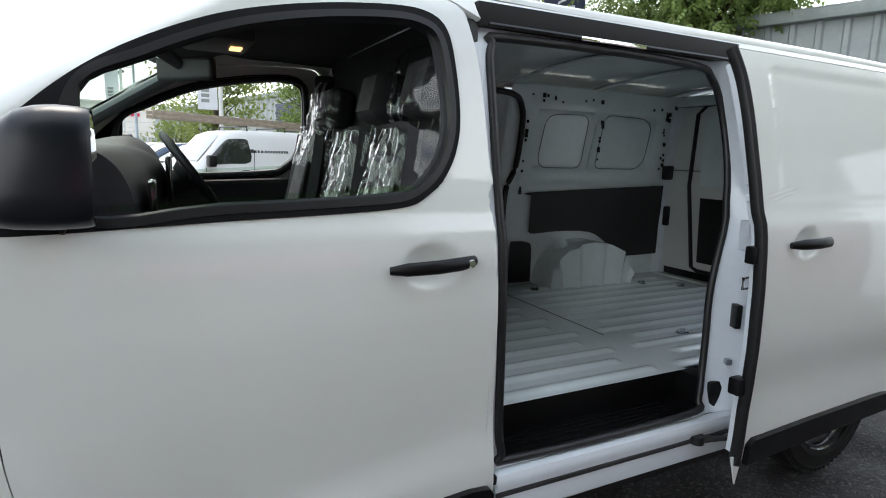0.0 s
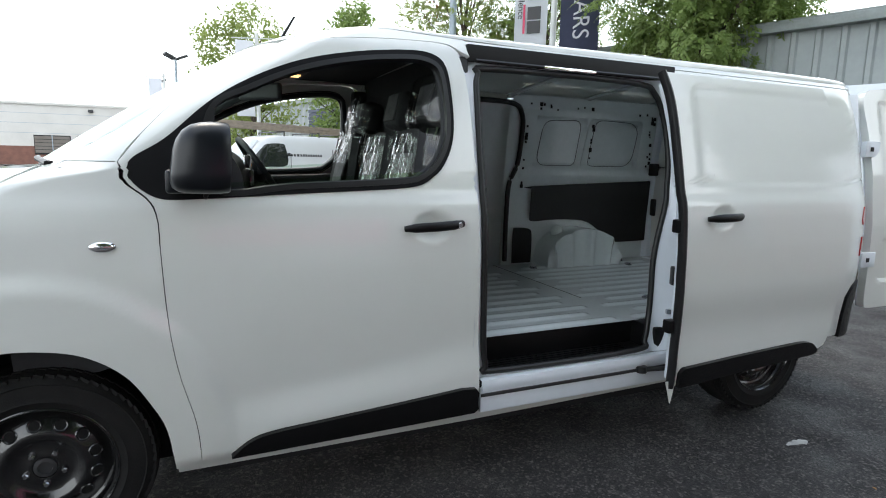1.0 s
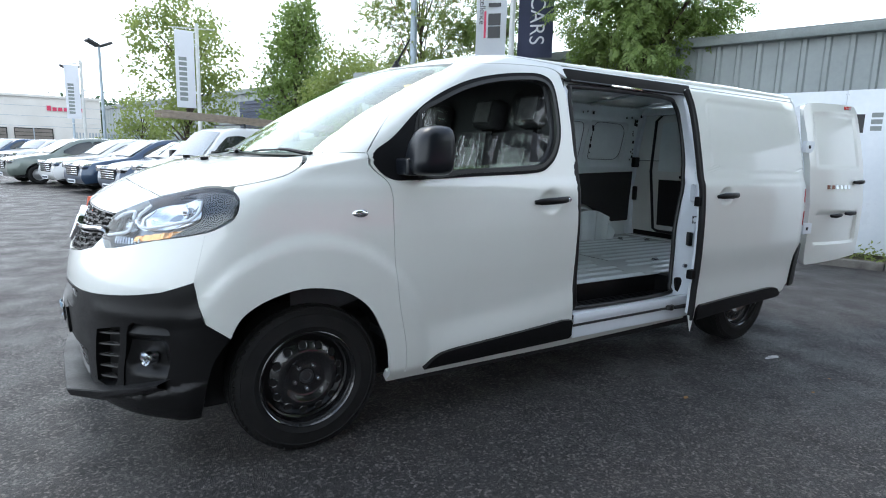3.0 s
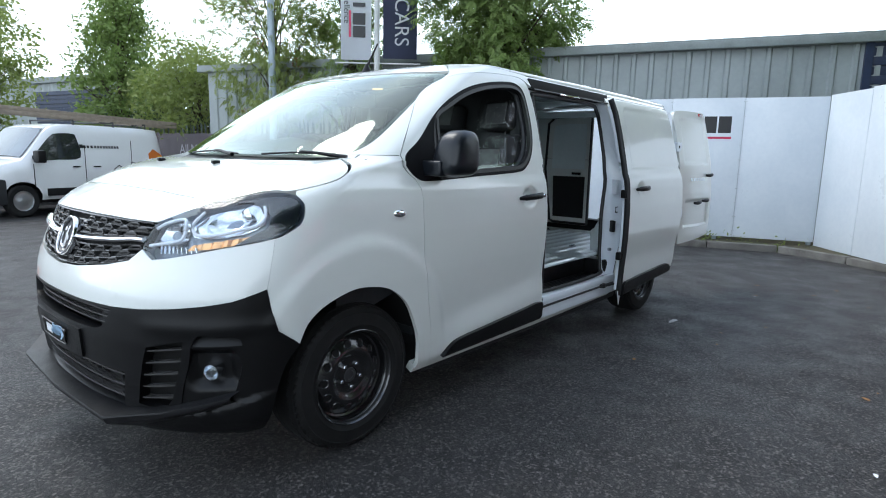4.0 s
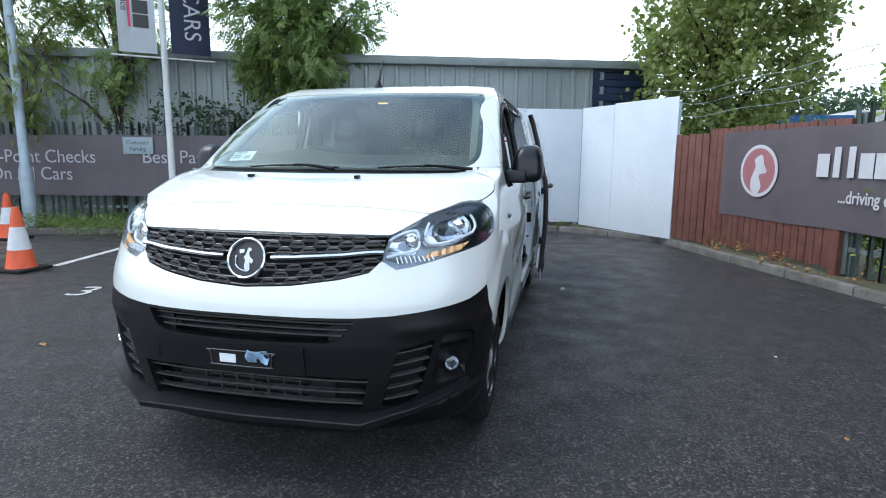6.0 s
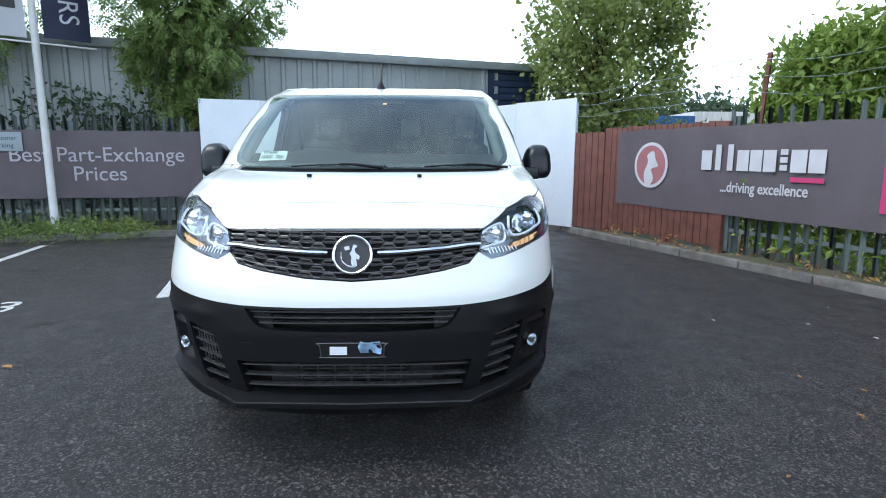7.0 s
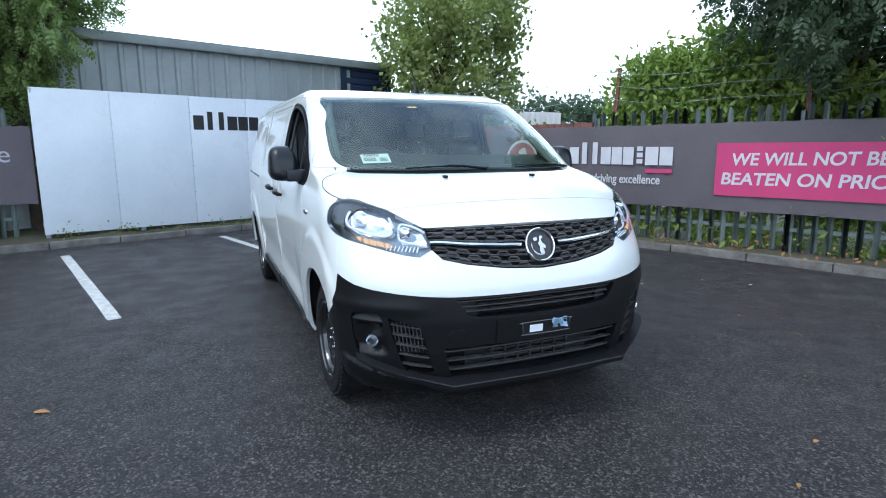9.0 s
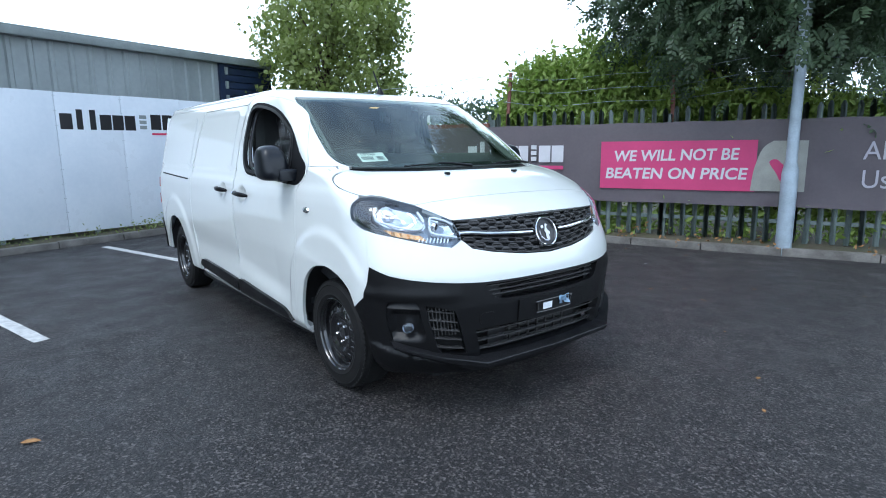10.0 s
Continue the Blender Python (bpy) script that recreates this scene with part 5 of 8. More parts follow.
part("rear_threshold", boxes((3.93, 4.06, -.76, .76, .50, .556), bevel=.01), CARGO_WHITE, van)

# bulkhead between cab and load space
b = bmesh.new()
box(b, 1.505, 1.525, -.80, .80, .45, 1.30, .006)
box(b, 1.505, 1.525, -.74, .74, 1.30, 1.80, .006)
part("bulkhead", b, HEADLINER, van, "dark steel bulkhead")

# ---------------------------------------------------------------- cab
part("cab_floor", boxes((.40, 1.5, -.85, .85, .42, .46), (-.1, .40, -.53, .53, .42, .46)), CABIN, van)
fw = boxes((-.16, -.12, -.53, .53, .45, .80), (-.16, -.12, -.80, .80, .80, 1.22))
part("firewall", fw, DARK, van)
b = bmesh.new()
prof = [(-.06, 1.235), (.10, 1.27), (.30, 1.325), (.48, 1.362), (.585, 1.352), (.645, 1.30), (.665, 1.20), (.62, 1.05), (.54, .88), (.42, .70), (.20, .62)]
prof = curve(prof, 4)
rows = []
for i in range(33):
    y = -.84 + 1.68 * i / 32
    hood = .04 * math.exp(-((y - .38) / .17) ** 2)
    mid = .05 * math.exp(-(y / .13) ** 2)
    row = []
    for j, (x, z) in enumerate(prof):
        k = j / (len(prof) - 1)
        row.append(b.verts.new((x + (.05 * hood / .04 + mid) * math.exp(-((k - .5) / .2) ** 2) - .05 * abs(y) ** 2, y, z + hood * math.exp(-((k - .38) / .12) ** 2))))
    rows.append(row)
for a, c in zip(rows, rows[1:]):
    for j in range(len(prof) - 1):
        b.faces.new((a[j], a[j + 1], c[j + 1], c[j]))
for row in (rows[0], rows[-1][::-1]):
    foot_ = b.verts.new((-.06, row[0].co.y, .62))
    b.faces.new(row + [foot_] if row is rows[0] else [foot_] + row)
dash = part("dashboard", b, CABIN, van, "black moulded dashboard", angle=60)
part("vent_panel", boxes((.655, .675, -.75, -.5, 1.19, 1.28), bevel=.01), GLOSS_BLACK, dash)
part("centre_screen", boxes((.705, .725, -.12, .12, 1.17, 1.33), bevel=.01), GLOSS_BLACK, dash, "dark centre screen")
part("glovebox", boxes((.60, .64, -.74, -.24, .94, 1.12), bevel=.012), CABIN, dash)
b = bmesh.new()
sm = Matrix.Translation((.81, .38, 1.255)) @ Matrix.Rotation(radians(-34), 4, "Y")
tube(b, [sm @ Vector((0, .185 * math.cos(a), .185 * math.sin(a))) for a in (2 * math.pi * i / 36 for i in range(36))], .016, 10, closed=True, up=(1, 0, 0))
sw = part("steering_wheel", b, CABIN, van, "black steering wheel")
b = bmesh.new()
lathe(b, [(0, .02), (.06, .015), (.075, -.02), (.06, -.05)], 20, "x", sm)
for a in (0, math.pi, -math.pi / 2):
    tube(b, [sm @ Vector((-.01, .05 * math.cos(a), .05 * math.sin(a))), sm @ Vector((0, .18 * math.cos(a), .18 * math.sin(a)))], [.03, .016], 8, flat=.5, up=(1, 0, 0))
part("hub", b, CABIN, sw)
part("column", tube(bmesh.new(), [sm @ Vector((-.03, 0, 0)), Vector((.50, .38, 1.10))], .05, 10), CABIN, sw)


def seat(y, w, wrapped, nm, label):
    st = part(nm, boxes((.80, 1.28, y - w / 2, y + w / 2, .70, .84), bevel=.05), CLOTH, van, label)
    rec = Matrix.Translation((1.27, y, .82)) @ Matrix.Rotation(radians(14), 4, "Y")
    for k in range(2 if w > .6 else 1):
        cy = (k - .5) * w / 2 if w > .6 else 0
        bw = w / (2 if w > .6 else 1) * .96
        b = bmesh.new()
        rows = []
        for i in range(13):
            v = i / 12
            z = v * .60
            hw = bw / 2 * (1 - .16 * v ** 3)
            row = []
            for j in range(15):
                u = -1 + 2 * j / 14
                d = .045 + .04 * abs(u) ** 3 - .015 * math.sin(math.pi * v)
                row.append(b.verts.new(rec @ Vector((-d - (.05 if 0 < j < 14 else 0), cy + hw * u, z + .03 * (1 - u * u) * (v > .9)))))
            rows.append(row)
        for a, c in zip(rows, rows[1:]):
            for j in range(14):
                b.faces.new((a[j], a[j + 1], c[j + 1], c[j]))
        box(b, -.06, .05, cy - bw / 2 * .93, cy + bw / 2 * .93, -.02, .60, .04, rec)
        back = part("backrest", b, CLOTH, st)
        b = bmesh.new()
        prism(b, [(-.11, .06), (.11, .06), (.10, .52), (-.10, .52)], .008, lambda u, v, d: rec @ Vector((-.105 - d, cy + u, v)))
        part("centre_panel", b, CLOTH_GREY, back)
        b = bmesh.new()
        box(b, -.075, .045, cy - .125, cy + .125, .665, .845, .05, rec, seg=4)
        hr = part("headrest", b, CLOTH, st)
        b = bmesh.new()
        box(b, -.082, -.070, cy - .075, cy + .075, .69, .82, .005, rec)
        part("headrest_panel", b, CLOTH_GREY, hr)
        b = bmesh.new()
        for o in (-.05, .05):
            tube(b, [rec @ Vector((-.01, cy + o, .58)), rec @ Vector((-.01, cy + o, .66))], .007, 8)
        part("headrest_post", b, CHROME, st)
        if wrapped:
            rng = random.Random(int(y * 100) + k * 7)
            noise_off = Vector((rng.random() * 9, rng.random() * 9, 0))
            covers = [("back_cover", .04, .60, bw / 2 * 1.02, .118)] if w > .6 else [("back_cover", .46, .64, bw / 2 * .92, .118)]
            if w < .6 or k == 0:
                covers.append(("headrest_cover", .62, .87, .165, .105))
            for nm2, z0, z1, hw, front in covers:
                b = bmesh.new()
                rows = []
                N, M = 60, 56
                for i in range(N + 1):
                    v = i / N
                    row = []
                    for j in range(M + 1):
                        u = -1 + 2 * j / M
                        q_ = Vector((u * hw / .16, v * (z1 - z0) / .16, 3)) + noise_off
                        q_.y *= .42
                        crump = .008 * noise.noise(q_ * .8) + .012 * (1 - abs(noise.noise(q_ * 1.5 + Vector((q_.y * .9, 0, 0))))) ** 7 + .008 * (1 - abs(noise.noise(q_ * 3.1 - Vector((q_.y * 1.7, q_.x * .6, 4))))) ** 6 + .005 * (1 - abs(noise.noise(q_ * 6.5 + Vector((q_.y * 2.5, 0, 8))))) ** 4
                        round_ = (abs(u) ** 4 * .075) + (abs(2 * v - 1) ** 6 * .05 if nm2 == "headrest_cover" else 0)
                        row.append(b.verts.new(rec @ Vector((-front - crump + round_, cy + hw * u * (1 + .05 * noise.noise(Vector((v * 5, 1, 2)) + noise_off)), z0 + (z1 - z0) * v + .012 * noise.noise(Vector((u * 4, 7, v)) + noise_off)))))
                    rows.append(row)
                for a, c in zip(rows, rows[1:]):
                    for j in range(M):
                        b.faces.new((a[j], a[j + 1], c[j + 1], c[j]))
                cov = part(nm2, b, WRAP, st, "crumpled clear plastic cover", angle=28)
                cov.visible_shadow = False
    return st


seat(-.40, .86, True, "bench_seat", "dark cloth double passenger seat wrapped in clear plastic")
seat(.44, .50, True, "driver_seat", "dark cloth driver's seat with plastic cover")
# headliner, pillar trims, interior mirror, overhead console
hd = wrap2d([line([(.66, -.96), (1.5, -.96), (1.5, .96), (.66, .96)], .08)], lambda u, v: roof_point(u, v * .985) + Vector((.02, 0, -.035)), .08, .1)
part("headliner", hd, HEADLINER, van, "dark grey headliner")
for sg in (-1, 1):
    b = tube(bmesh.new(), [skin(*fs(sg * y, z)) + Vector((.055, -sg * .04, -.01)) for y, z in ((.82, 1.27), (.80, 1.36), (.775, 1.5), (.74, 1.65), (.71, 1.74))], .042, 10, flat=.7)
    part("pillar_trim", b, CABIN_LIGHT, van, "grey screen pillar trim")
    dc = S(line([(.48, .45), (1.46, .45), (1.44, 1.21), (.42, 1.18)]), sg)
    part("door_card", wrap2d([dc], skin, .1, .08, -.07, .0, None, -1), CABIN, van, "black inner door card")
    part("door_top_rail", tube(bmesh.new(), [skin(*p) + Vector((0, -sg * .05, 0)) for p in S(line([(.40, 1.165), (1.42, 1.20)], .1), sg)], .022, 8), CABIN, van)
    fr = [skin(*p) + Vector((0, -sg * .045, 0)) for p in S(curve(WINDOW_IN, 4, True), sg)]
    part("inner_window_frame", tube(bmesh.new(), fr, .014, 8, closed=True, up=(0, 1, 0)), CABIN, van)
    part("pillar_b_trim", boxes((1.42, 1.51, sg * .80 - .03, sg * .80 + .03, .5, 1.28), (1.42, 1.51, sg * .73 - .04, sg * .73 + .04, 1.28, 1.74), bevel=.02), CABIN, van)
b = bmesh.new()
box(b, -.018, .018, -.118, .118, -.040, .040, .016, Matrix.Translation((.785, .01, 1.628)) @ Matrix.Rotation(radians(46), 4, "Z"), seg=3)
tube(b, [(.770, .01, 1.64), (.71, .01, 1.685), (.655, .01, 1.715)], [.018, .028, .040], 10)
part("rear_view_mirror", b, CABIN, van, "dark interior mirror")
b = bmesh.new()
box(b, .78, 1.0, -.16, .16, 1.715, 1.765, .02)
con = part("overhead_console", b, CABIN, van)
part("reading_lamp", boxes((.93, .97, -.03, .03, 1.708, 1.716), bevel=.003), lamp_glow("reading_lamp_glow", (1.0, .62, .25), 1.2), con, "lit warm reading lamp")

# ---------------------------------------------------------------- car park
ASPHALT = bpy.data.materials.new("tarmac")
ASPHALT.use_nodes = True
nt = ASPHALT.node_tree
pb = nt.nodes["Principled BSDF"]
tc = nt.nodes.new("ShaderNodeTexCoord")
na, nb, nd = (nt.nodes.new("ShaderNodeTexNoise") for _ in range(3))
for n_, sc, de in ((na, .35, 5), (nb, 3.0, 4), (nd, 260, 2)):
    n_.inputs["Scale"].default_value, n_.inputs["Detail"].default_value = sc, de
    nt.links.new(tc.outputs["Object"], n_.inputs["Vector"])
# binder, lighter in worn drifts, with stone chips pressed into it
mixa = nt.nodes.new("ShaderNodeMix")
mixa.data_type = "RGBA"
mixa.inputs["A"].default_value, mixa.inputs["B"].default_value = (.0080, .0075, .0077, 1), (.0165, .0152, .0153, 1)
mr = nt.nodes.new("ShaderNodeMapRange")
mr.inputs["From Min"].default_value, mr.inputs["From Max"].default_value = .35, .65
nt.links.new(na.outputs[0], mr.inputs["Value"])
nt.links.new(mr.outputs[0], mixa.inputs["Factor"])
vo = nt.nodes.new("ShaderNodeTexVoronoi")
vo.inputs["Scale"].default_value = 105
nt.links.new(tc.outputs["Object"], vo.inputs["Vector"])
sepc = nt.nodes.new("ShaderNodeSeparateColor")
nt.links.new(vo.outputs["Color"], sepc.inputs[0])
spk = nt.nodes.new("ShaderNodeMapRange")
spk.inputs["From Min"].default_value, spk.inputs["From Max"].default_value = .62, .97
spk.inputs["To Max"].default_value = 1.0
nt.links.new(sepc.outputs[0], spk.inputs["Value"])
mixb = nt.nodes.new("ShaderNodeMix")
mixb.data_type = "RGBA"
mixb.inputs["B"].default_value = (.130, .117, .111, 1)
nt.links.new(spk.outputs[0], mixb.inputs["Factor"])
nt.links.new(mixa.outputs["Result"], mixb.inputs["A"])
ng, gm, gv = nt.nodes.new("ShaderNodeTexNoise"), nt.nodes.new("ShaderNodeMapRange"), nt.nodes.new("ShaderNodeVectorMath")
ng.inputs["Scale"].default_value, ng.inputs["Detail"].default_value = 48, 3
gm.inputs["From Min"].default_value, gm.inputs["From Max"].default_value = .38, .62
gm.inputs["To Min"].default_value, gm.inputs["To Max"].default_value = .50, 1.5
gv.operation = "SCALE"
nt.links.new(tc.outputs["Object"], ng.inputs["Vector"])
nt.links.new(ng.outputs[0], gm.inputs["Value"])
nt.links.new(gm.outputs[0], gv.inputs["Scale"])
nt.links.new(mixb.outputs["Result"], gv.inputs[0])
nt.links.new(gv.outputs[0], pb.inputs["Base Color"])
rg = nt.nodes.new("ShaderNodeMapRange")
rg.inputs["From Min"].default_value, rg.inputs["From Max"].default_value = .35, .68
rg.inputs["To Min"].default_value, rg.inputs["To Max"].default_value = .34, .66
nt.links.new(nb.outputs[0], rg.inputs["Value"])
nt.links.new(rg.outputs[0], pb.inputs["Roughness"])
bp = nt.nodes.new("ShaderNodeBump")
bp.inputs["Strength"].default_value, bp.inputs["Distance"].default_value = 1.0, .009
addn = nt.nodes.new("ShaderNodeMath")
addn.operation = "MULTIPLY_ADD"
addn.inputs[1].default_value = .8
nt.links.new(sepc.outputs[1], addn.inputs[0])
nt.links.new(nd.outputs[0], addn.inputs[2])
nt.links.new(addn.outputs[0], bp.inputs["Height"])
nt.links.new(bp.outputs[0], pb.inputs["Normal"])

CONCRETE = material("kerb_concrete", (.22, .205, .185), .85, vary=.45, scale=5, bump=.4, bump_scale=120, color2=(.095, .088, .076))
PAINT_LINE = material("road_paint", (.62, .62, .60), .6, scale=14, color2=(.34, .34, .33), bump=.2, bump_scale=150)
GRASS = material("verge_soil", (.075, .080, .036), .9, scale=4, color2=(.085, .065, .042), bump=.8, bump_scale=60)
HOARD = material("white_hoarding", (.74, .78, .82), .32, coat=.2, scale=1.6, color2=(.66, .71, .76), wear=.1)
SHED = material("grey_cladding", (.35, .385, .38), .45, scale=1.2, color2=(.29, .32, .315), wear=.1)
SHED_DARK = material("gutter_grey", (.28, .31, .30), .5, vary=.25, scale=3)
NAVY = material("navy_shutter", (.02, .035, .085), .45, vary=.3, scale=3)
PALI = material("green_galvanised_pale", (.115, .150, .140), .55, metal=.1, scale=7, color2=(.165, .195, .185), bump=.15, bump_scale=90)
RUSTED = material("brown_timber", (.19, .075, .054), .75, scale=6, color2=(.125, .048, .036), bump=.5, bump_scale=60)
BANNER = material("dark_banner", (.142, .118, .130), .6, scale=2.2, color2=(.116, .097, .108), bump=.15, bump_scale=300)
FADED = material("faded_red_print", (.40, .16, .17), .6, vary=.15, scale=6)
bnt = BANNER.node_tree
b_tr, b_mx = bnt.nodes.new("ShaderNodeBsdfTransparent"), bnt.nodes.new("ShaderNodeMixShader")
b_mx.inputs[0].default_value = .12      # open weave of the mesh fabric
bnt.links.new(bnt.nodes["Principled BSDF"].outputs[0], b_mx.inputs[1])
bnt.links.new(b_tr.outputs[0], b_mx.inputs[2])
bnt.links.new(b_mx.outputs[0], bnt.nodes["Material Output"].inputs["Surface"])
PINK = material("pink_print", (.56, .05, .17), .6, vary=.12, scale=3)
BAN_WHITE = material("banner_white", (.62, .61, .63), .6, vary=.12, scale=5)
BAN_PALE = material("banner_pale_text", (.50, .47, .52), .6, vary=.12, scale=5)
POLE_WHITE = material("white_pole", (.66, .67, .66), .35, scale=3, color2=(.52, .53, .50))
GALV = material("galvanised_post", (.40, .47, .53), .45, metal=.25, scale=5, color2=(.29, .34, .38), bump=.1, bump_scale=60)
FLAG_WHITE = material("flag_white", (.80, .81, .84), .7, vary=.08, scale=3)
fnt = FLAG_WHITE.node_tree
f_tr, f_mx = fnt.nodes.new("ShaderNodeBsdfTranslucent"), fnt.nodes.new("ShaderNodeMixShader")
f_tr.inputs["Color"].default_value, f_mx.inputs[0].default_value = (.80, .82, .86, 1), .45
fnt.links.new(fnt.nodes["Principled BSDF"].outputs[0], f_mx.inputs[1])
fnt.links.new(f_tr.outputs[0], f_mx.inputs[2])
fnt.links.new(f_mx.outputs[0], fnt.nodes["Material Output"].inputs["Surface"])
FLAG_NAVY = material("flag_navy", (.055, .065, .12), .65, vary=.2, scale=3)
BLACK_TEXT = material("black_vinyl", (.012, .012, .014), .35)
RED_TEXT = material("red_vinyl", (.55, .03, .09), .4)
BARK = material("bark", (.10, .075, .055), .9, scale=9, color2=(.055, .042, .032), bump=.7, bump_scale=40)
ORANGE = material("cone_orange", (.72, .10, .025), .5, scale=6, color2=(.55, .075, .02), bump=.1, bump_scale=80)
CONE_WHITE = material("cone_sleeve", (.68, .68, .68), .4, vary=.2, scale=10)


def leaf_material(name, a, b):
    m = material(name, a, .5, color2=b, scale=1.5, island=True)
    p = m.node_tree.nodes["Principled BSDF"]
    tr, mx, out = m.node_tree.nodes.new("ShaderNodeBsdfTranslucent"), m.node_tree.nodes.new("ShaderNodeMixShader"), m.node_tree.nodes["Material Output"]
    tr.inputs["Color"].default_value = (*[min(1, c * 2.2) for c in a], 1)
    mx.inputs[0].default_value = .35
    m.node_tree.links.new(p.outputs[0], mx.inputs[1])
    m.node_tree.links.new(tr.outputs[0], mx.inputs[2])
    m.node_tree.links.new(mx.outputs[0], out.inputs["Surface"])
    return m


LEAF_MID = leaf_material("leaf_mid", (.105, .160, .040), (.225, .290, .085))
LEAF_DARK = leaf_material("leaf_dark", (.042, .070, .036), (.085, .125, .060))
LEAF_BRIGHT = leaf_material("leaf_bright", (.15, .225, .040), (.31, .38, .095))
LEAF_OLIVE = leaf_material("leaf_olive", (.135, .175, .045), (.26, .30, .095))
BERRY = material("berries", (.30, .035, .02), .5, vary=.3)
DRY_LEAF = material("dry_leaf", (.38, .20, .07), .7, vary=.4, scale=60)

g = bmesh.new()
R = 400
xs = sorted(set([-R, -120, -50] + list(range(-24, 49, 3)) + [80, 160, R]))
ys = sorted(set([-R, -120, -50] + list(range(-24, 61, 3)) + [100, 200, R]))
vg = {(x, y): g.verts.new((x, y, 0)) for x in xs for y in ys}
for x0_, x1_ in zip(xs, xs[1:]):
    for y0_, y1_ in zip(ys, ys[1:]):
        g.faces.new((vg[x0_, y0_], vg[x1_, y0_], vg[x1_, y1_], vg[x0_, y1_]))
tagged(part("ground", g, ASPHALT, smooth=False), "dark damp tarmac car park with pale grit", "ground", kind="structure")

# kerb and verge behind it
KERB = [(3.2, 16.5), (4.2, 12.0), (5.35, 7.2), (6.2, 4.2), (6.75, 2.5), (7.35, .7), (7.85, -.6), (7.95, -1.35), (7.45, -2.15), (7.05, -2.75), (6.3, -2.98), (4.5, -3.70), (2.3, -4.60), (0, -5.45), (-4, -7.1), (-10, -9.6)]
kc = curve(KERB, 8)
kc = line(kc, .1)
acc = 0.0
v = bmesh.new()
prev = None
for i, p in enumerate(kc):
    a, b_ = kc[max(0, i - 1)], kc[min(len(kc) - 1, i + 1)]
    t = Vector((b_[0] - a[0], b_[1] - a[1], 0)).normalized()
    nrm = Vector((-t.y, t.x, 0))
    P = Vector((p[0], p[1], 0))
    row = [v.verts.new(P + nrm * o + Vector((0, 0, z))) for o, z in ((.11, .085), (.6, .10 + .02 * math.sin(i * .7)), (1.4, .12 + .03 * math.sin(i * .43)), (4.0, .12), (9, .1))]
    if prev:
        for j in range(4):
            v.faces.new((prev[j], prev[j + 1], row[j + 1], row[j]))
    prev = row
tagged(part("verge", v, GRASS), "weedy soil verge behind the kerb", "verge", kind="structure")
kerb = thing("kerb", "worn grey concrete kerb stones", "kerb", kind="structure")
stones = []
pos, last = [kc[0]], kc[0]
for p in kc:
    if math.dist(p, last) >= .9:
        pos.append(p)
        last = p
for a, b_ in zip(pos, pos[1:]):
    stones.append((a, b_))
for a, b_ in stones:
    t = Vector((b_[0] - a[0], b_[1] - a[1], 0))
    L = t.length
    k = bmesh.new()
    box(k, .006, L - .006, 0, .125, -.05, .095 + random.uniform(-.006, .006), .012)
    m = Matrix.Translation((a[0], a[1], 0)) @ Matrix.Rotation(math.atan2(t.y, t.x), 4, "Z")
    bmesh.ops.transform(k, matrix=m, verts=k.verts)
    part("kerb_stone", k, CONCRETE, kerb)


def flat_strip(name, a, b_, w, label):
    t = Vector((b_[0] - a[0], b_[1] - a[1], 0)).normalized()
    n_ = Vector((-t.y, t.x, 0)) * w / 2
    k = bmesh.new()
    N = 24
    A, B = Vector((*a, .004)), Vector((*b_, .004))
    rows = []
    for i in range(N + 1):
        p = A.lerp(B, i / N)
        j = [random.uniform(-.006, .006) for _ in range(2)]
        rows.append((k.verts.new(p + n_ * (1 + j[0] / w)), k.verts.new(p - n_ * (1 + j[1] / w))))
    for r0, r1 in zip(rows, rows[1:]):
        k.faces.new((r0[0], r0[1], r1[1], r1[0]))
    return tagged(part(name, k, PAINT_LINE), label, "line marking", "bay lines", "structure")


flat_strip("bay_line", (2.16, 2.22), (5.74, 3.17), .11, "worn white painted bay line")
flat_strip("bay_line", (2.85, 4.90), (5.32, 5.40), .11, "worn white painted bay line")
flat_strip("bay_line", (1.2, 7.40), (4.4, 8.05), .11, "worn white painted bay line")
flat_strip("bay_line", (3.5, .17), (6.75, 1.16), .11, "worn white painted bay line")
flat_strip("bay_line", (1.4, 4.73), (2.05, 4.80), .10, "worn white painted bay line")


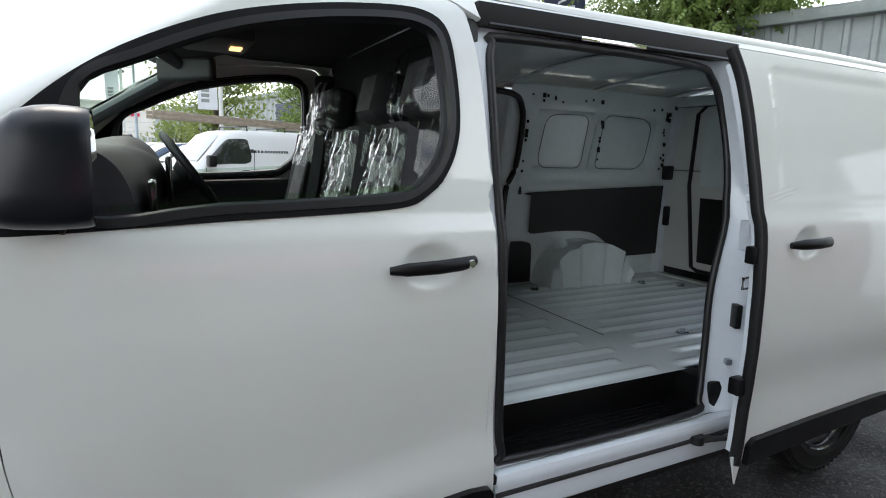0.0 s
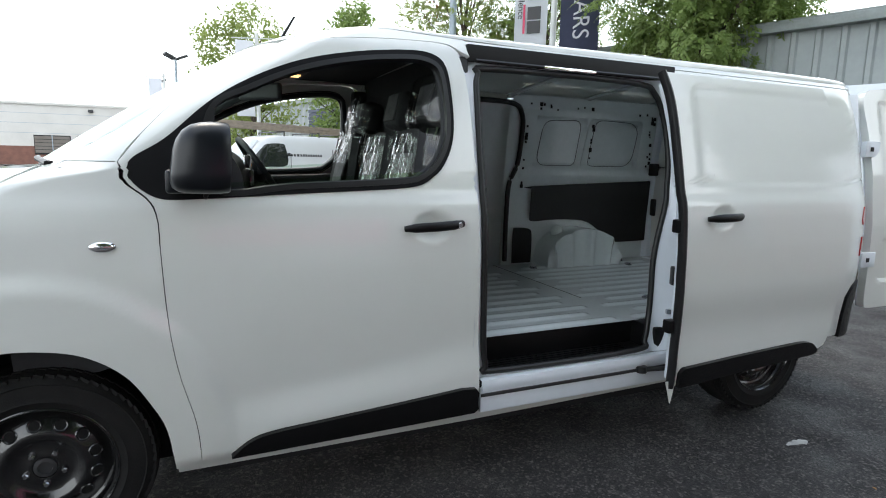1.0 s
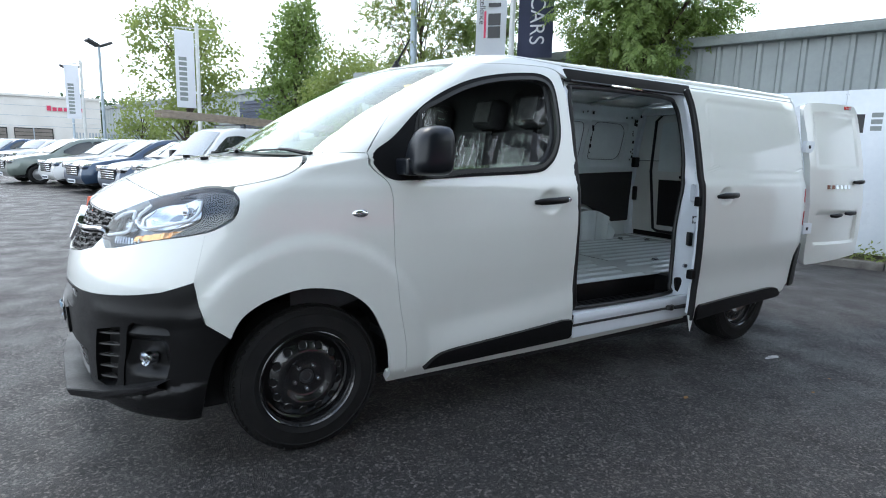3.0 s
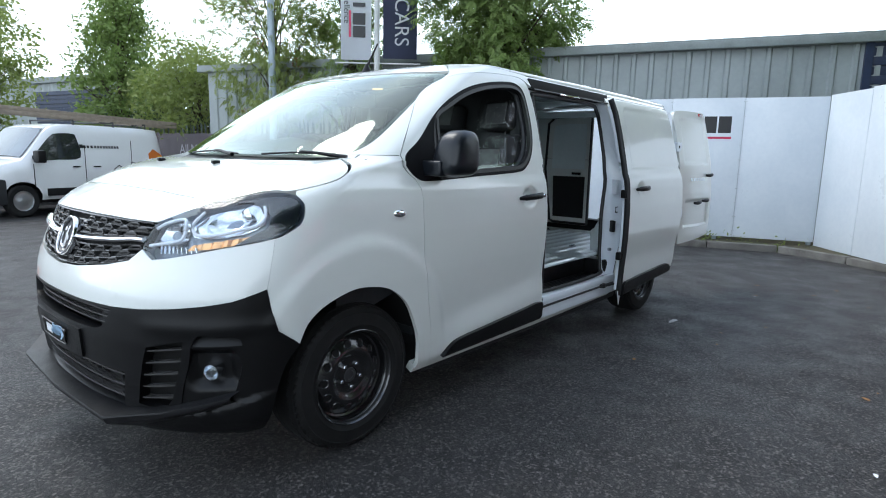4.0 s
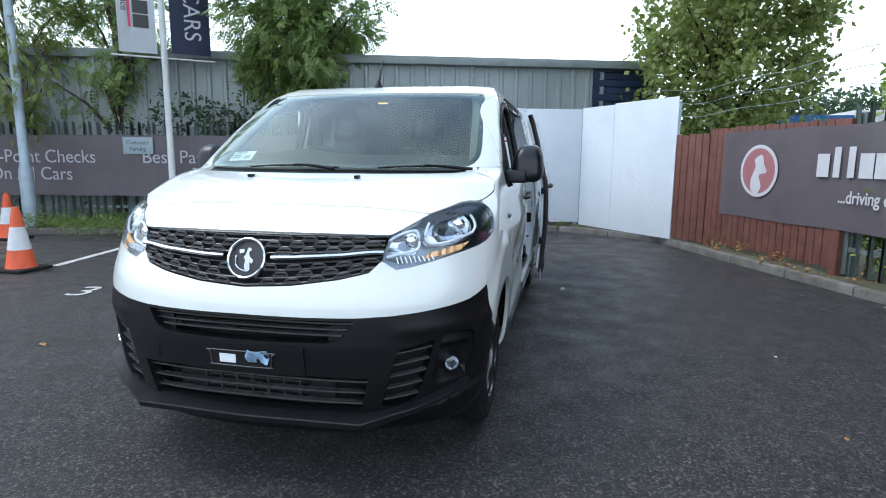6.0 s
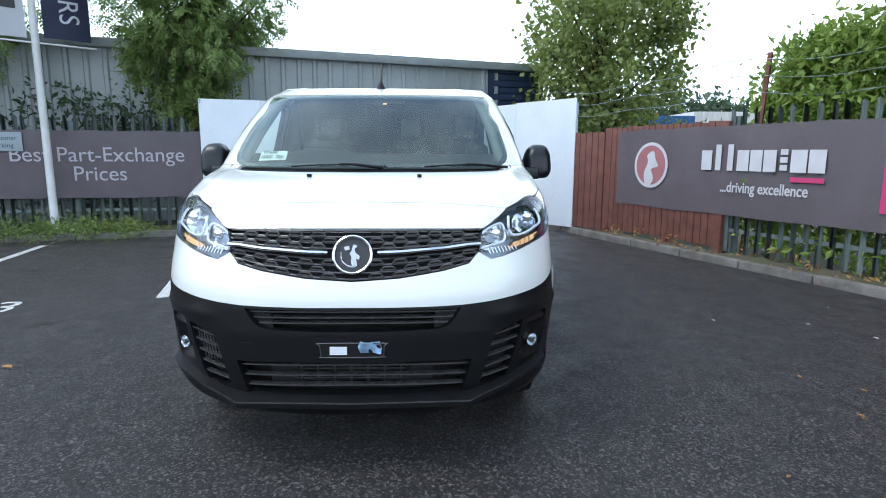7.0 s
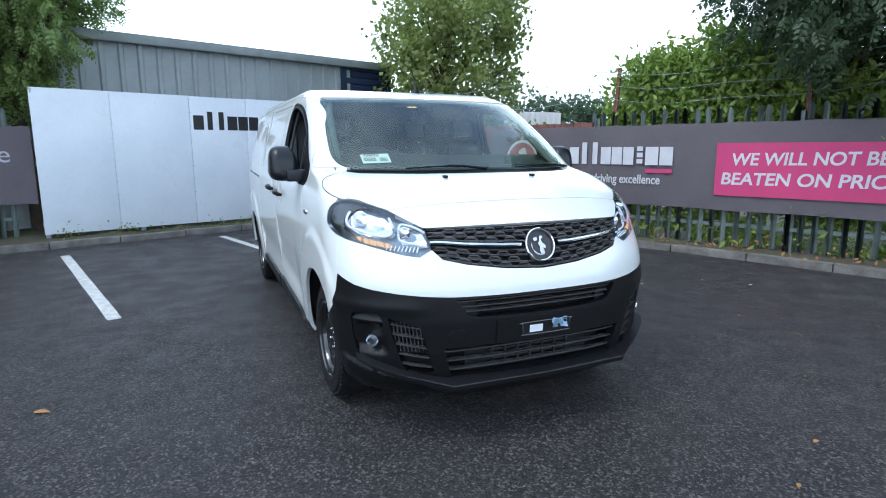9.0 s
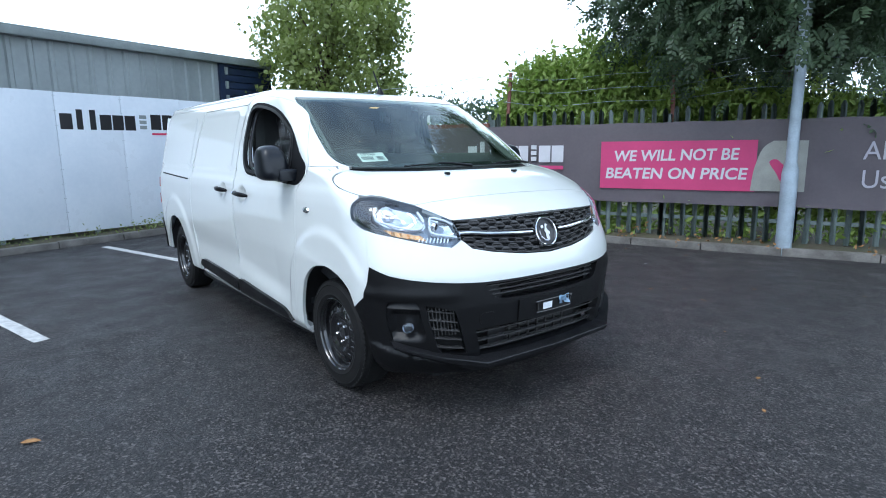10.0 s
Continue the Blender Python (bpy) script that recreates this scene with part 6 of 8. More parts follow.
def writing(name, body, size, m, mat, parent=None, label="", extrude=.002, spacing=1.0, align="LEFT", shear=0.0, condense=1.0, bold=0.0):
    """Words in the built-in font as a mesh."""
    cu = bpy.data.curves.new(name, "FONT")
    cu.body, cu.size, cu.extrude, cu.align_x, cu.space_character, cu.shear, cu.offset = body, size, extrude, align, spacing, shear, bold
    tmp = bpy.data.objects.new(name, cu)
    scene.collection.objects.link(tmp)
    me = bpy.data.meshes.new_from_object(tmp.evaluated_get(bpy.context.evaluated_depsgraph_get()))
    bpy.data.objects.remove(tmp)
    me.transform(Matrix.Diagonal((condense, 1, 1, 1)))
    me.transform(m)
    me.materials.clear()
    me.materials.append(mat)
    if not parent:
        return new(name, me)
    bm = bmesh.new()
    bm.from_mesh(me)
    bm.faces.ensure_lookup_table()
    inv = m.inverted()
    seen, runs = set(), []
    for f0 in bm.faces:
        if f0 in seen:
            continue
        todo, isle = [f0], []
        seen.add(f0)
        while todo:
            f1 = todo.pop()
            isle.append(f1)
            for v1 in f1.verts:
                for f2 in v1.link_faces:
                    if f2 not in seen:
                        seen.add(f2)
                        todo.append(f2)
        us = [(inv @ v1.co).x for f1 in isle for v1 in f1.verts]
        runs.append([min(us), max(us), isle])
    runs.sort(key=lambda r: r[0])
    glyphs = []
    for lo, hi, isle in runs:
        if glyphs and lo < glyphs[-1][1] - .3 * min(hi - lo, glyphs[-1][1] - glyphs[-1][0]):
            glyphs[-1][1] = max(hi, glyphs[-1][1])
            glyphs[-1][2] += isle
        else:
            glyphs.append([lo, hi, list(isle)])
    ob = None
    for _, _, isle in glyphs:
        at = {}
        for f1 in isle:
            for v1 in f1.verts:
                at.setdefault(v1, len(at))
        one = bpy.data.meshes.new("letter")
        one.from_pydata([v1.co[:] for v1 in at], [], [[at[v1] for v1 in f1.verts] for f1 in isle])
        one.materials.append(mat)
        ob = new("letter", one)
        ob.parent = parent
        if label:
            ob["label"] = label
    bm.free()
    return ob


def wall_frame(a, b_, back=0.0):
    """A frame for a vertical sheet: x along a to b, y up, z towards its left-hand side."""
    t = Vector((b_[0] - a[0], b_[1] - a[1], 0)).normalized()
    n_ = t.cross(Vector((0, 0, 1)))
    return Matrix(((t.x, 0, n_.x, a[0] - n_.x * back), (t.y, 0, n_.y, a[1] - n_.y * back), (0, 1, 0, 0), (0, 0, 0, 1)))


tagged(writing("bay_number", "3", .55, Matrix.Translation((1.62, 3.55, .004)) @ Matrix.Rotation(radians(-78), 4, "Z"), PAINT_LINE, extrude=.0005), "white painted bay number three", "marking", kind="structure")


def blocks(parent, m, u0, u1, z0, z1, n, tall, mat, name="logo_block", gap=.10):
    """A word mark as plain blocks, one a letter."""
    w = (u1 - u0) / n
    for i in range(n):
        k = bmesh.new()
        top = z1 if i in tall else z0 + (z1 - z0) * .78
        pad = w * gap / 2
        thin = w * .22 if i in tall else 0
        box(k, u0 + i * w + pad + thin, u0 + (i + 1) * w - pad - thin, z0, top, .001, .004)
        bmesh.ops.transform(k, matrix=m, verts=k.verts)
        part(name, k, mat, parent, smooth=False)


# white hoarding: sheets on a frame, then an angled gate leaf
hoarding = thing("hoarding", "tall white sheet hoarding with a black and red company mark", "hoarding", kind="structure")
hm = wall_frame((6.9, 3.6), (8.47, -1.46))
HL = math.dist((6.9, 3.6), (8.47, -1.46))
u = 0.0
seams = [0, 1.02, 2.2, 3.17, 4.2, HL]
for a, b_ in zip(seams, seams[1:]):
    k = bmesh.new()
    box(k, a + .002, b_ - .002, .15, 2.285 + random.uniform(-.006, .006), -.02, 0, .002)
    bmesh.ops.transform(k, matrix=hm @ Matrix.Rotation(radians(random.uniform(-.25, .25)), 4, "Y"), verts=k.verts)
    part("panel", k, HOARD, hoarding)
k = bmesh.new()
rng = random.Random(3)
for a in seams[1:-1]:
    for z in np.arange(.25, 2.25, .22):
        box(k, a - .018, a - .010, z - .004, z + .004, .0, .004)
        box(k, a + .010, a + .018, z - .004, z + .004, .0, .004)
bmesh.ops.transform(k, matrix=hm, verts=k.verts)
part("rivet", k, SHED_DARK, hoarding, smooth=False)
k = bmesh.new()
for z in (.3, 1.2, 2.1):
    box(k, 0, HL, z - .03, z + .03, -.09, -.03)
for a in np.linspace(.05, HL - .05, 5):
    box(k, a - .03, a + .03, 0, 2.2, -.12, -.05)
bmesh.ops.transform(k, matrix=hm, verts=k.verts)
part("frame", k, GALV, hoarding)
blocks(hoarding, hm, 2.24, 3.40, 1.735, 2.04, 6, (1, 2), BLACK_TEXT)
k = bmesh.new()
for i in range(3):
    box(k, 3.46, 3.58, 1.76 + i * .085, 1.82 + i * .085, .001, .003)
bmesh.ops.transform(k, matrix=hm, verts=k.verts)
part("logo_block", k, SHED_DARK, hoarding, smooth=False)
blocks(hoarding, hm, 3.64, 4.05, 1.755, 2.02 + .06, 2, (), BLACK_TEXT, gap=.12)
k = bmesh.new()
box(k, 3.66, 4.05, 1.665, 1.70, .001, .004)
bmesh.ops.transform(k, matrix=hm, verts=k.verts)
part("logo_underline", k, RED_TEXT, hoarding)
gm = wall_frame((8.47, -1.46), (6.72, -2.86))
GL = math.dist((8.47, -1.46), (6.72, -2.86))
gate = thing("hoarding_gate", "white sheet-clad gate leaf at an angle", "gate", kind="structure")
for a, b_ in ((0, GL * .38), (GL * .38, GL)):
    k = bmesh.new()
    box(k, a + .003, b_ - .003, .10, 2.29 + .03 * b_ / GL, -.02, 0, .002)
    bmesh.ops.transform(k, matrix=gm, verts=k.verts)
    part("panel", k, HOARD, gate)
k = bmesh.new()
for a in (.04, GL - .04):
    box(k, a - .03, a + .03, 0, 2.25, -.08, -.022)
for z in (.3, 2.1):
    box(k, 0, GL, z - .03, z + .03, -.07, -.022)
bmesh.ops.transform(k, matrix=gm, verts=k.verts)
part("frame", k, GALV, gate)

# grey clad shed behind
SA, SB = Vector((9.8, -1.7, 0)), Vector((8.4, 2.6, 0))
st = (SA - SB).normalized()
left_end = SB - st * 9.0
sm_ = wall_frame((left_end.x, left_end.y), (SA.x, SA.y))
SLEN = (SA - left_end).length
shed = thing("clad_shed", "long grey metal-clad warehouse with a shallow roof", "warehouse", kind="structure")
k = bmesh.new()
rib, prev = .305, None
cols = []
x = 0.0
while x < SLEN:
    for o, d in ((0, 0), (.20, 0), (.225, .035), (.28, .035)):
        cols.append((x + o, d))
    x += rib
cols.append((SLEN, 0))
for cx, d in cols:
    a, b_ = k.verts.new((cx, 0, d)), k.verts.new((cx, 3.22, d))
    if prev:
        k.faces.new((prev[0], a, b_, prev[1]))
    prev = (a, b_)
bmesh.ops.transform(k, matrix=sm_, verts=k.verts)
part("wall_cladding", k, SHED, shed, "grey ribbed steel cladding", smooth=False)
k = bmesh.new()
box(k, -.2, SLEN + 1.4, 3.20, 3.33, -.05, .16, .02)
bmesh.ops.transform(k, matrix=sm_, verts=k.verts)
part("gutter", k, SHED_DARK, shed)
k = bmesh.new()
prof = [(.14, 3.33), (.14, 3.36), (-9, 4.1), (-9, 4.05)]
a = [k.verts.new((-.2, z, d)) for d, z in prof]
b_ = [k.verts.new((SLEN + 1.4, z, d)) for d, z in prof]
for i in range(4):
    k.faces.new((a[i], a[(i + 1) % 4], b_[(i + 1) % 4], b_[i]))
k.faces.new(a)
k.faces.new(b_[::-1])
bmesh.ops.transform(k, matrix=sm_, verts=k.verts)
part("shed_roof", k, SHED_DARK, shed)
for j, (a, b_) in enumerate(((SLEN + .02, SLEN + 1.25),)):
    for i in range(22):
        k = bmesh.new()
        box(k, a, b_, .1 + i * .145, .235 + i * .145, -.04, .02 + .02 * (i % 2), .012)
        bmesh.ops.transform(k, matrix=sm_, verts=k.verts)
        part("shutter_slat", k, NAVY, shed)
k = bmesh.new()
box(k, SLEN + .02, SLEN + 1.25, 0, 3.22, -.12, -.05)
bmesh.ops.transform(k, matrix=sm_, verts=k.verts)
part("shutter_backing", k, NAVY, shed)
k = bmesh.new()
box(k, SLEN + 1.25, SLEN + 1.32, 0, 3.2, -6, .03)
box(k, SLEN - .05, SLEN + .06, 0, 3.2, -.06, .075)
bmesh.ops.transform(k, matrix=sm_, verts=k.verts)
part("corner_trim", k, NAVY, shed)


def palisade(name, a, b_, u0, u1, z0, z1):
    """Pointed steel pales on two rails; the first 140 as objects of their own on one mesh."""
    m = wall_frame(a, b_, .06)
    f = thing(name, "green galvanised steel palisade fence", "fence", kind="structure")
    pale = bmesh.new()
    pts = [(-.032, z0), (.032, z0), (.032, z1 - .07), (.0, z1), (-.032, z1 - .07)]
    rows = []
    for du, dd in ((-.034, -.012), (-.012, .010), (.012, .010), (.034, -.012)):
        top = z1 - abs(du) * 2.2
        rows.append((pale.verts.new((du, z0, dd)), pale.verts.new((du, top, dd))))
    for r0, r1 in zip(rows, rows[1:]):
        pale.faces.new((r0[0], r1[0], r1[1], r0[1]))
    bmesh.ops.solidify(pale, geom=pale.faces[:], thickness=.004)
    me = None
    uu = u0
    while uu < u1:
        if me is None:
            o = part("pale", pale, PALI, f, smooth=False)
            me = o.data
        else:
            o = new("pale", me)
            o.parent = f
        o.matrix_world = m @ Matrix.Translation((uu, random.uniform(-.015, .01), random.uniform(-.004, .004))) @ Matrix.Rotation(radians(random.uniform(-1.2, 1.2)), 4, "Z")
        uu += .152
    k = bmesh.new()
    for z in (z0 + .27, z1 - .35):
        box(k, u0 - .1, u1, z - .025, z + .025, -.035, -.015)
    bmesh.ops.transform(k, matrix=m, verts=k.verts)
    part("rail", k, PALI, f)
    uu = u0
    while uu < u1:
        k = bmesh.new()
        box(k, uu - .05, uu + .05, 0, z1 - .12, -.13, -.04)
        bmesh.ops.transform(k, matrix=m, verts=k.verts)
        part("post", k, PALI, f)
        uu += 2.75
    return f


LF_A, LF_B = (4.05, 19.5), (7.02, 3.9)
RF_A, RF_B = (6.3, -3.3), (-4.7, -7.84)
palisade("palisade_fence", LF_A, LF_B, .3, math.dist(LF_A, LF_B), .12, 2.02)
palisade("palisade_fence", RF_A, RF_B, 2.35, 11.6, .12, 1.98)


def banner(name, a, b_, u0, u1, z0, z1, label):
    """A printed mesh banner, slack between its ties."""
    m = wall_frame(a, b_, -.03)
    N, M = int((u1 - u0) / .06), 14
    k = bmesh.new()
    rows = []
    for i in range(N + 1):
        uu = u0 + (u1 - u0) * i / N
        row = []
        for j in range(M + 1):
            t = j / M
            d = .014 * noise.noise(Vector((uu * 1.1, t * 1.5, 2))) + .006 * math.sin(uu * 20.7) * (1 - abs(2 * t - 1)) ** .5
            sag = -.012 * abs(math.sin(uu * math.pi / .9)) * t + .012 * abs(math.sin(uu * 2.1)) * (1 - t)
            row.append(k.verts.new(m @ Vector((uu, z0 + (z1 - z0) * t + sag, d))))
        rows.append(row)
    for r0, r1 in zip(rows, rows[1:]):
        for j in range(M):
            k.faces.new((r0[j], r1[j], r1[j + 1], r0[j + 1]))
    o = tagged(part(name, k, BANNER), label, "banner")
    return o, wall_frame(a, b_, -.052)


lL = math.dist(LF_A, LF_B)
lu = lambda s: lL - s - .1     # measured from the hoarding end
lb, lm = banner("banner", LF_A, LF_B, lu(13.2), lu(-.34), .60, 1.745, "long dark purple-grey advertising banner tied to palisade fence")
def two_lines(parent, m, uc, top, bot, size, z1, z2, mat, align="CENTER", condense=1.0):
    writing("lettering", top, size, m @ Matrix.Translation((uc, z1, 0)), mat, parent, "pale lettering", .001, 1.0, align, 0, condense)
    writing("lettering", bot, size, m @ Matrix.Translation((uc, z2, 0)), mat, parent, "pale lettering", .001, 1.0, align, 0, condense)
two_lines(lb, lm, lu(1.28), "Best Part-Exchange", "Prices", .345, 1.225, .905, BAN_PALE, condense=1.01)
two_lines(lb, lm, lu(4.78), "Multi-Point Checks", "On All Cars", .345, 1.225, .905, BAN_PALE, condense=.95)
two_lines(lb, lm, lu(7.85), "All Makes", "Used Cars", .345, 1.225, .905, BAN_PALE, condense=.95)
# small parking sign over the banner
k = bmesh.new()
box(k, lu(2.97), lu(2.40), 1.39, 1.70, .0, .012, .003)
bmesh.ops.transform(k, matrix=lm, verts=k.verts)
psign = solo("parking_sign", k, material("grey_sign_sheet", (.30, .36, .385), .5, vary=.1, scale=5), "small grey-blue customer parking sign on the fence", "sign")
for tx, zz in (("Customer", 1.57), ("Parking", 1.45)):
    writing("lettering", tx, .105, lm @ Matrix.Translation((lu(2.685), zz, .0135)), INK, psign, "dark lettering", .0005, align="CENTER")

rb_, rm = banner("banner", RF_A, RF_B, .30, 11.2, .585, 1.745, "long dark banner with white and pink lettering on palisade fence")
def disc(u, z, r, mat, name, d, parent=rb_, kz=1.0):
    k = bmesh.new()
    prism(k, [(u + r * math.cos(2 * math.pi * i / 40), z + kz * r * math.sin(2 * math.pi * i / 40)) for i in range(40)], .002, lambda a, c, e: rm @ Vector((a, c, d + e)))
    part(name, k, mat, parent, smooth=False)
disc(1.05, 1.215, .335, BAN_WHITE, "logo_disc", .0)
disc(1.05, 1.215, .290, FADED, "logo_ring", .003)
k = bmesh.new()
prism(k, curve([(1.10, 1.42), (.98, 1.36), (1.0, 1.26), (.93, 1.10), (.95, .96), (1.05, .92), (1.12, 1.02), (1.07, 1.16), (1.2, 1.2), (1.15, 1.3)], 4, True), .002, lambda a, c, e: rm @ Vector((a, c, .006 + e)))
part("logo_figure", k, BAN_WHITE, rb_, smooth=False)
blocks(rb_, rm, 1.97, 3.06, 1.17, 1.50, 6, (1, 2), BAN_WHITE)
k = bmesh.new()
for i in range(3):
    box(k, 3.10, 3.19, 1.19 + i * .09, 1.255 + i * .09, .001, .003)
bmesh.ops.transform(k, matrix=rm, verts=k.verts)
part("logo_block", k, BAN_WHITE, rb_, smooth=False)
blocks(rb_, rm, 3.22, 3.64, 1.17, 1.50, 2, (), BAN_WHITE, gap=.1)
k = bmesh.new()
box(k, 3.24, 3.63, 1.06, 1.115, .001, .003)
bmesh.ops.transform(k, matrix=rm, verts=k.verts)
part("logo_underline", k, PINK, rb_)
writing("lettering", "...driving excellence", .185, rm @ Matrix.Translation((2.30, .90, 0)), BAN_WHITE, rb_, "white lettering", .001, condense=.80, bold=.003)
k = bmesh.new()
box(k, 4.21, 6.27, .79, 1.475, .0, .003)
bmesh.ops.transform(k, matrix=rm, verts=k.verts)
part("pink_field", k, PINK, rb_, "pink printed field")
writing("lettering", "WE WILL NOT BE", .215, rm @ Matrix.Translation((4.40, 1.19, .004)) @ Matrix.Rotation(radians(1.0), 4, "Z"), BAN_WHITE, rb_, "white hand-style lettering", .001, shear=.12, condense=.97, bold=.0045)
writing("lettering", "BEATEN ON PRICE", .215, rm @ Matrix.Translation((4.28, .94, .004)) @ Matrix.Rotation(radians(.4), 4, "Z"), BAN_WHITE, rb_, "white hand-style lettering", .001, shear=.12, condense=1.05, bold=.0045)
k = bmesh.new()
prism(k, curve([(6.22, .80), (6.25, 1.1), (6.33, 1.36), (6.45, 1.46)], 4) + [(6.84, 1.46), (6.84, .80)], .003, lambda a, c, e: rm @ Vector((a, c, .002 + e)))
part("logo_field", k, material("dingy_white_print", (.36, .36, .32), .6, vary=.2, scale=6), rb_, smooth=False)
k = bmesh.new()
prism(k, curve([(6.42, 1.18), (6.5, 1.22), (6.62, 1.12), (6.70, 1.2), (6.66, 1.02), (6.58, .92), (6.5, 1.05)], 4, True), .002, lambda a, c, e: rm @ Vector((a, c, .006 + e)))
part("logo_figure", k, PINK, rb_, smooth=False)
two_lines(rb_, rm, 7.42, "All Makes", "Used Cars", .32, 1.22, .87, BAN_PALE, "LEFT", .86)

# brown timber fence at the corner
tf = thing("timber_fence", "weathered brown vertical-board timber fence", "fence", kind="structure")
def boards(a, b_, u0, u1, z0, z1, tilt=0.0):
    m = wall_frame(a, b_, 0)
    uu = u0
    while uu < u1 - .05:
        k = bmesh.new()
        box(k, uu, uu + .107, z0 + random.uniform(0, .03), z1 + random.uniform(-.012, .012), -.012, .010 + random.uniform(0, .006), .003)
        bmesh.ops.transform(k, matrix=m @ Matrix.Translation((0, -tilt * (uu - u0), 0)), verts=k.verts)
        part("board", k, RUSTED, tf)
        uu += .118
    k = bmesh.new()
    for z in (z0 + .3, z1 - .25):
        box(k, u0, u1, z - .04, z + .04, -.06, -.014)
    bmesh.ops.transform(k, matrix=m, verts=k.verts)
    part("rail", k, RUSTED, tf)
boards((6.95, -2.70), (6.38, -3.22), .02, .88, .10, 1.73)
boards(RF_A, RF_B, .0, 2.25, .14, 1.80)
for uu in (.0, 1.35, 2.28):
    k = bmesh.new()
    box(k, uu - .05, uu + .05, 0, 1.80, -.09, .015, .006)
    bmesh.ops.transform(k, matrix=wall_frame(RF_A, RF_B), verts=k.verts)
    part("post", k, RUSTED, tf)
# leaning steel stakes with slack wire
m = wall_frame(RF_A, RF_B, .25)
for i, (uu, lean) in enumerate(((2.45, .06), (5.2, -.03), (8.4, .02))):
    k = bmesh.new()
    box(k, -.028, .028, 0, 2.62, -.028, .0, .003)
    bmesh.ops.transform(k, matrix=m @ Matrix.Translation((uu, 0, 0)) @ Matrix.Rotation(-lean, 4, "Z"), verts=k.verts)
    solo("fence_stake", k, RUSTED, "rusty leaning steel fence stake", "stake", "stakes")
for z in (2.15, 2.35, 2.55):
    k = bmesh.new()
    tube(k, [m @ Vector((-2.4 + 13 * t, z - .1 * math.sin(math.pi * t * 3) ** 2 + .03 * math.sin(t * 40), 0)) for t in np.linspace(0, 1, 60)], .004, 4)
    solo("barbed_wire", k, GALV, "slack strand of fence wire", "wire", "wires", "structure")

# flag pole with two hanging banners
pole = thing("flag_pole", "white steel flag pole with two vertical banners", "flag pole", Matrix.Translation((6.35, 5.86, 0)))
k = bmesh.new()
lathe(k, [(.11, 0), (.115, .10), (.09, .16), (.062, .20), (.058, 2.0), (.052, 4.2), (.046, 6.8), (0, 6.82)], 20, "z")
part("pole", k, POLE_WHITE, pole)
fd_ = Matrix.Rotation(math.atan2(-.73, .68), 4, "Z")
k = bmesh.new()
tube(k, [fd_ @ Vector((-.82, 0, 3.07)), fd_ @ Vector((.85, 0, 3.08))], .016, 8)
part("cross_bar", k, POLE_WHITE, pole)
def flag(u0, u1, z0, z1, mat, label):
    k = bmesh.new()
    rows = []
    for i in range(13):
        uu = u0 + (u1 - u0) * i / 12
        rows.append([k.verts.new(fd_ @ Vector((uu, -.02 + .012 * math.sin(uu * 9 + j * .3), z0 + (z1 - z0) * j / 24))) for j in range(25)])
    for r0, r1 in zip(rows, rows[1:]):
        for j in range(24):
            k.faces.new((r0[j], r1[j], r1[j + 1], r0[j + 1]))
    bmesh.ops.solidify(k, geom=k.faces[:], thickness=.004)
    return part("hanging_banner", k, mat, pole, label)
fw_ = flag(-.70, -.11, 3.13, 6.0, FLAG_WHITE, "white banner with vertical lettering")
fn_ = flag(.12, .78, 3.17, 6.0, FLAG_NAVY, "navy banner with white vertical lettering")
vert = fd_ @ Matrix(((1, 0, 0, 0), (0, 0, -1, -.045), (0, 1, 0, 0), (0, 0, 0, 1)))
writing("lettering", "CARS", .40, vert @ Matrix.Translation((.35, 4.30, 0)) @ Matrix.Rotation(radians(-90), 4, "Z"), FLAG_WHITE, fn_, "white vertical lettering", .001, condense=.92)
writing("lettering", "...driving excellence", .165, vert @ Matrix.Translation((-.63, 4.97, 0)) @ Matrix.Rotation(radians(-90), 4, "Z"), BLACK_TEXT, fw_, "black vertical lettering", .001, condense=.9)
for i, (z0_, h_) in enumerate(((5.15, .14), (4.95, .12), (4.80, .10), (4.56, .16), (4.36, .16), (4.14, .18), (3.93, .07), (3.62, .20), (3.40, .20))):
    k = bmesh.new()
    box(k, -.46, -.22, 1.33 + (z0_ - 1.33) * 1.07, 1.33 + (z0_ + h_ - 1.33) * 1.07, 0, .003)
    bmesh.ops.transform(k, matrix=vert, verts=k.verts)
    part("logo_block", k, BLACK_TEXT, fw_, smooth=False)
k = bmesh.new()
box(k, -.54, -.50, 3.55, 4.04, 0, .003)
bmesh.ops.transform(k, matrix=vert, verts=k.verts)
part("logo_underline", k, RED_TEXT, fw_, smooth=False)


def lamp_post(x, y, h, r, label, heads=()):
    p = thing("lamp_post", label, "lamp post", Matrix.Translation((x, y, 0)), "lamp posts")
    k = bmesh.new()
    lathe(k, [(r * 1.45, 0), (r * 1.45, 1.05), (r * 1.3, 1.12), (r, 1.2), (r * .8, h), (0, h + .01)], 18, "z")
    part("post", k, GALV, p)
    for a in heads:
        k = bmesh.new()
        mm = Matrix.Translation((0, 0, h)) @ Matrix.Rotation(radians(a), 4, "Z") @ Matrix.Rotation(radians(-25), 4, "Y")
        box(k, .05, .50, -.2, .2, -.05, .06, .03, mm)
        part("floodlight", k, TRIM_GREY, p, "dark floodlight head")
    return p


lamp_post(.03, -5.56, 7.5, .066, "galvanised steel lamp post beside the fence")
lamp_post(5.45, 8.12, 7.0, .078, "slim grey lamp post on the verge")
lamp_post(.05, 24.5, 5.2, .06, "far grey post with a floodlight", (20, 200))
lamp_post(-1.1, 35.0, 5.3, .06, "far grey post with twin floodlights", (0, 180))


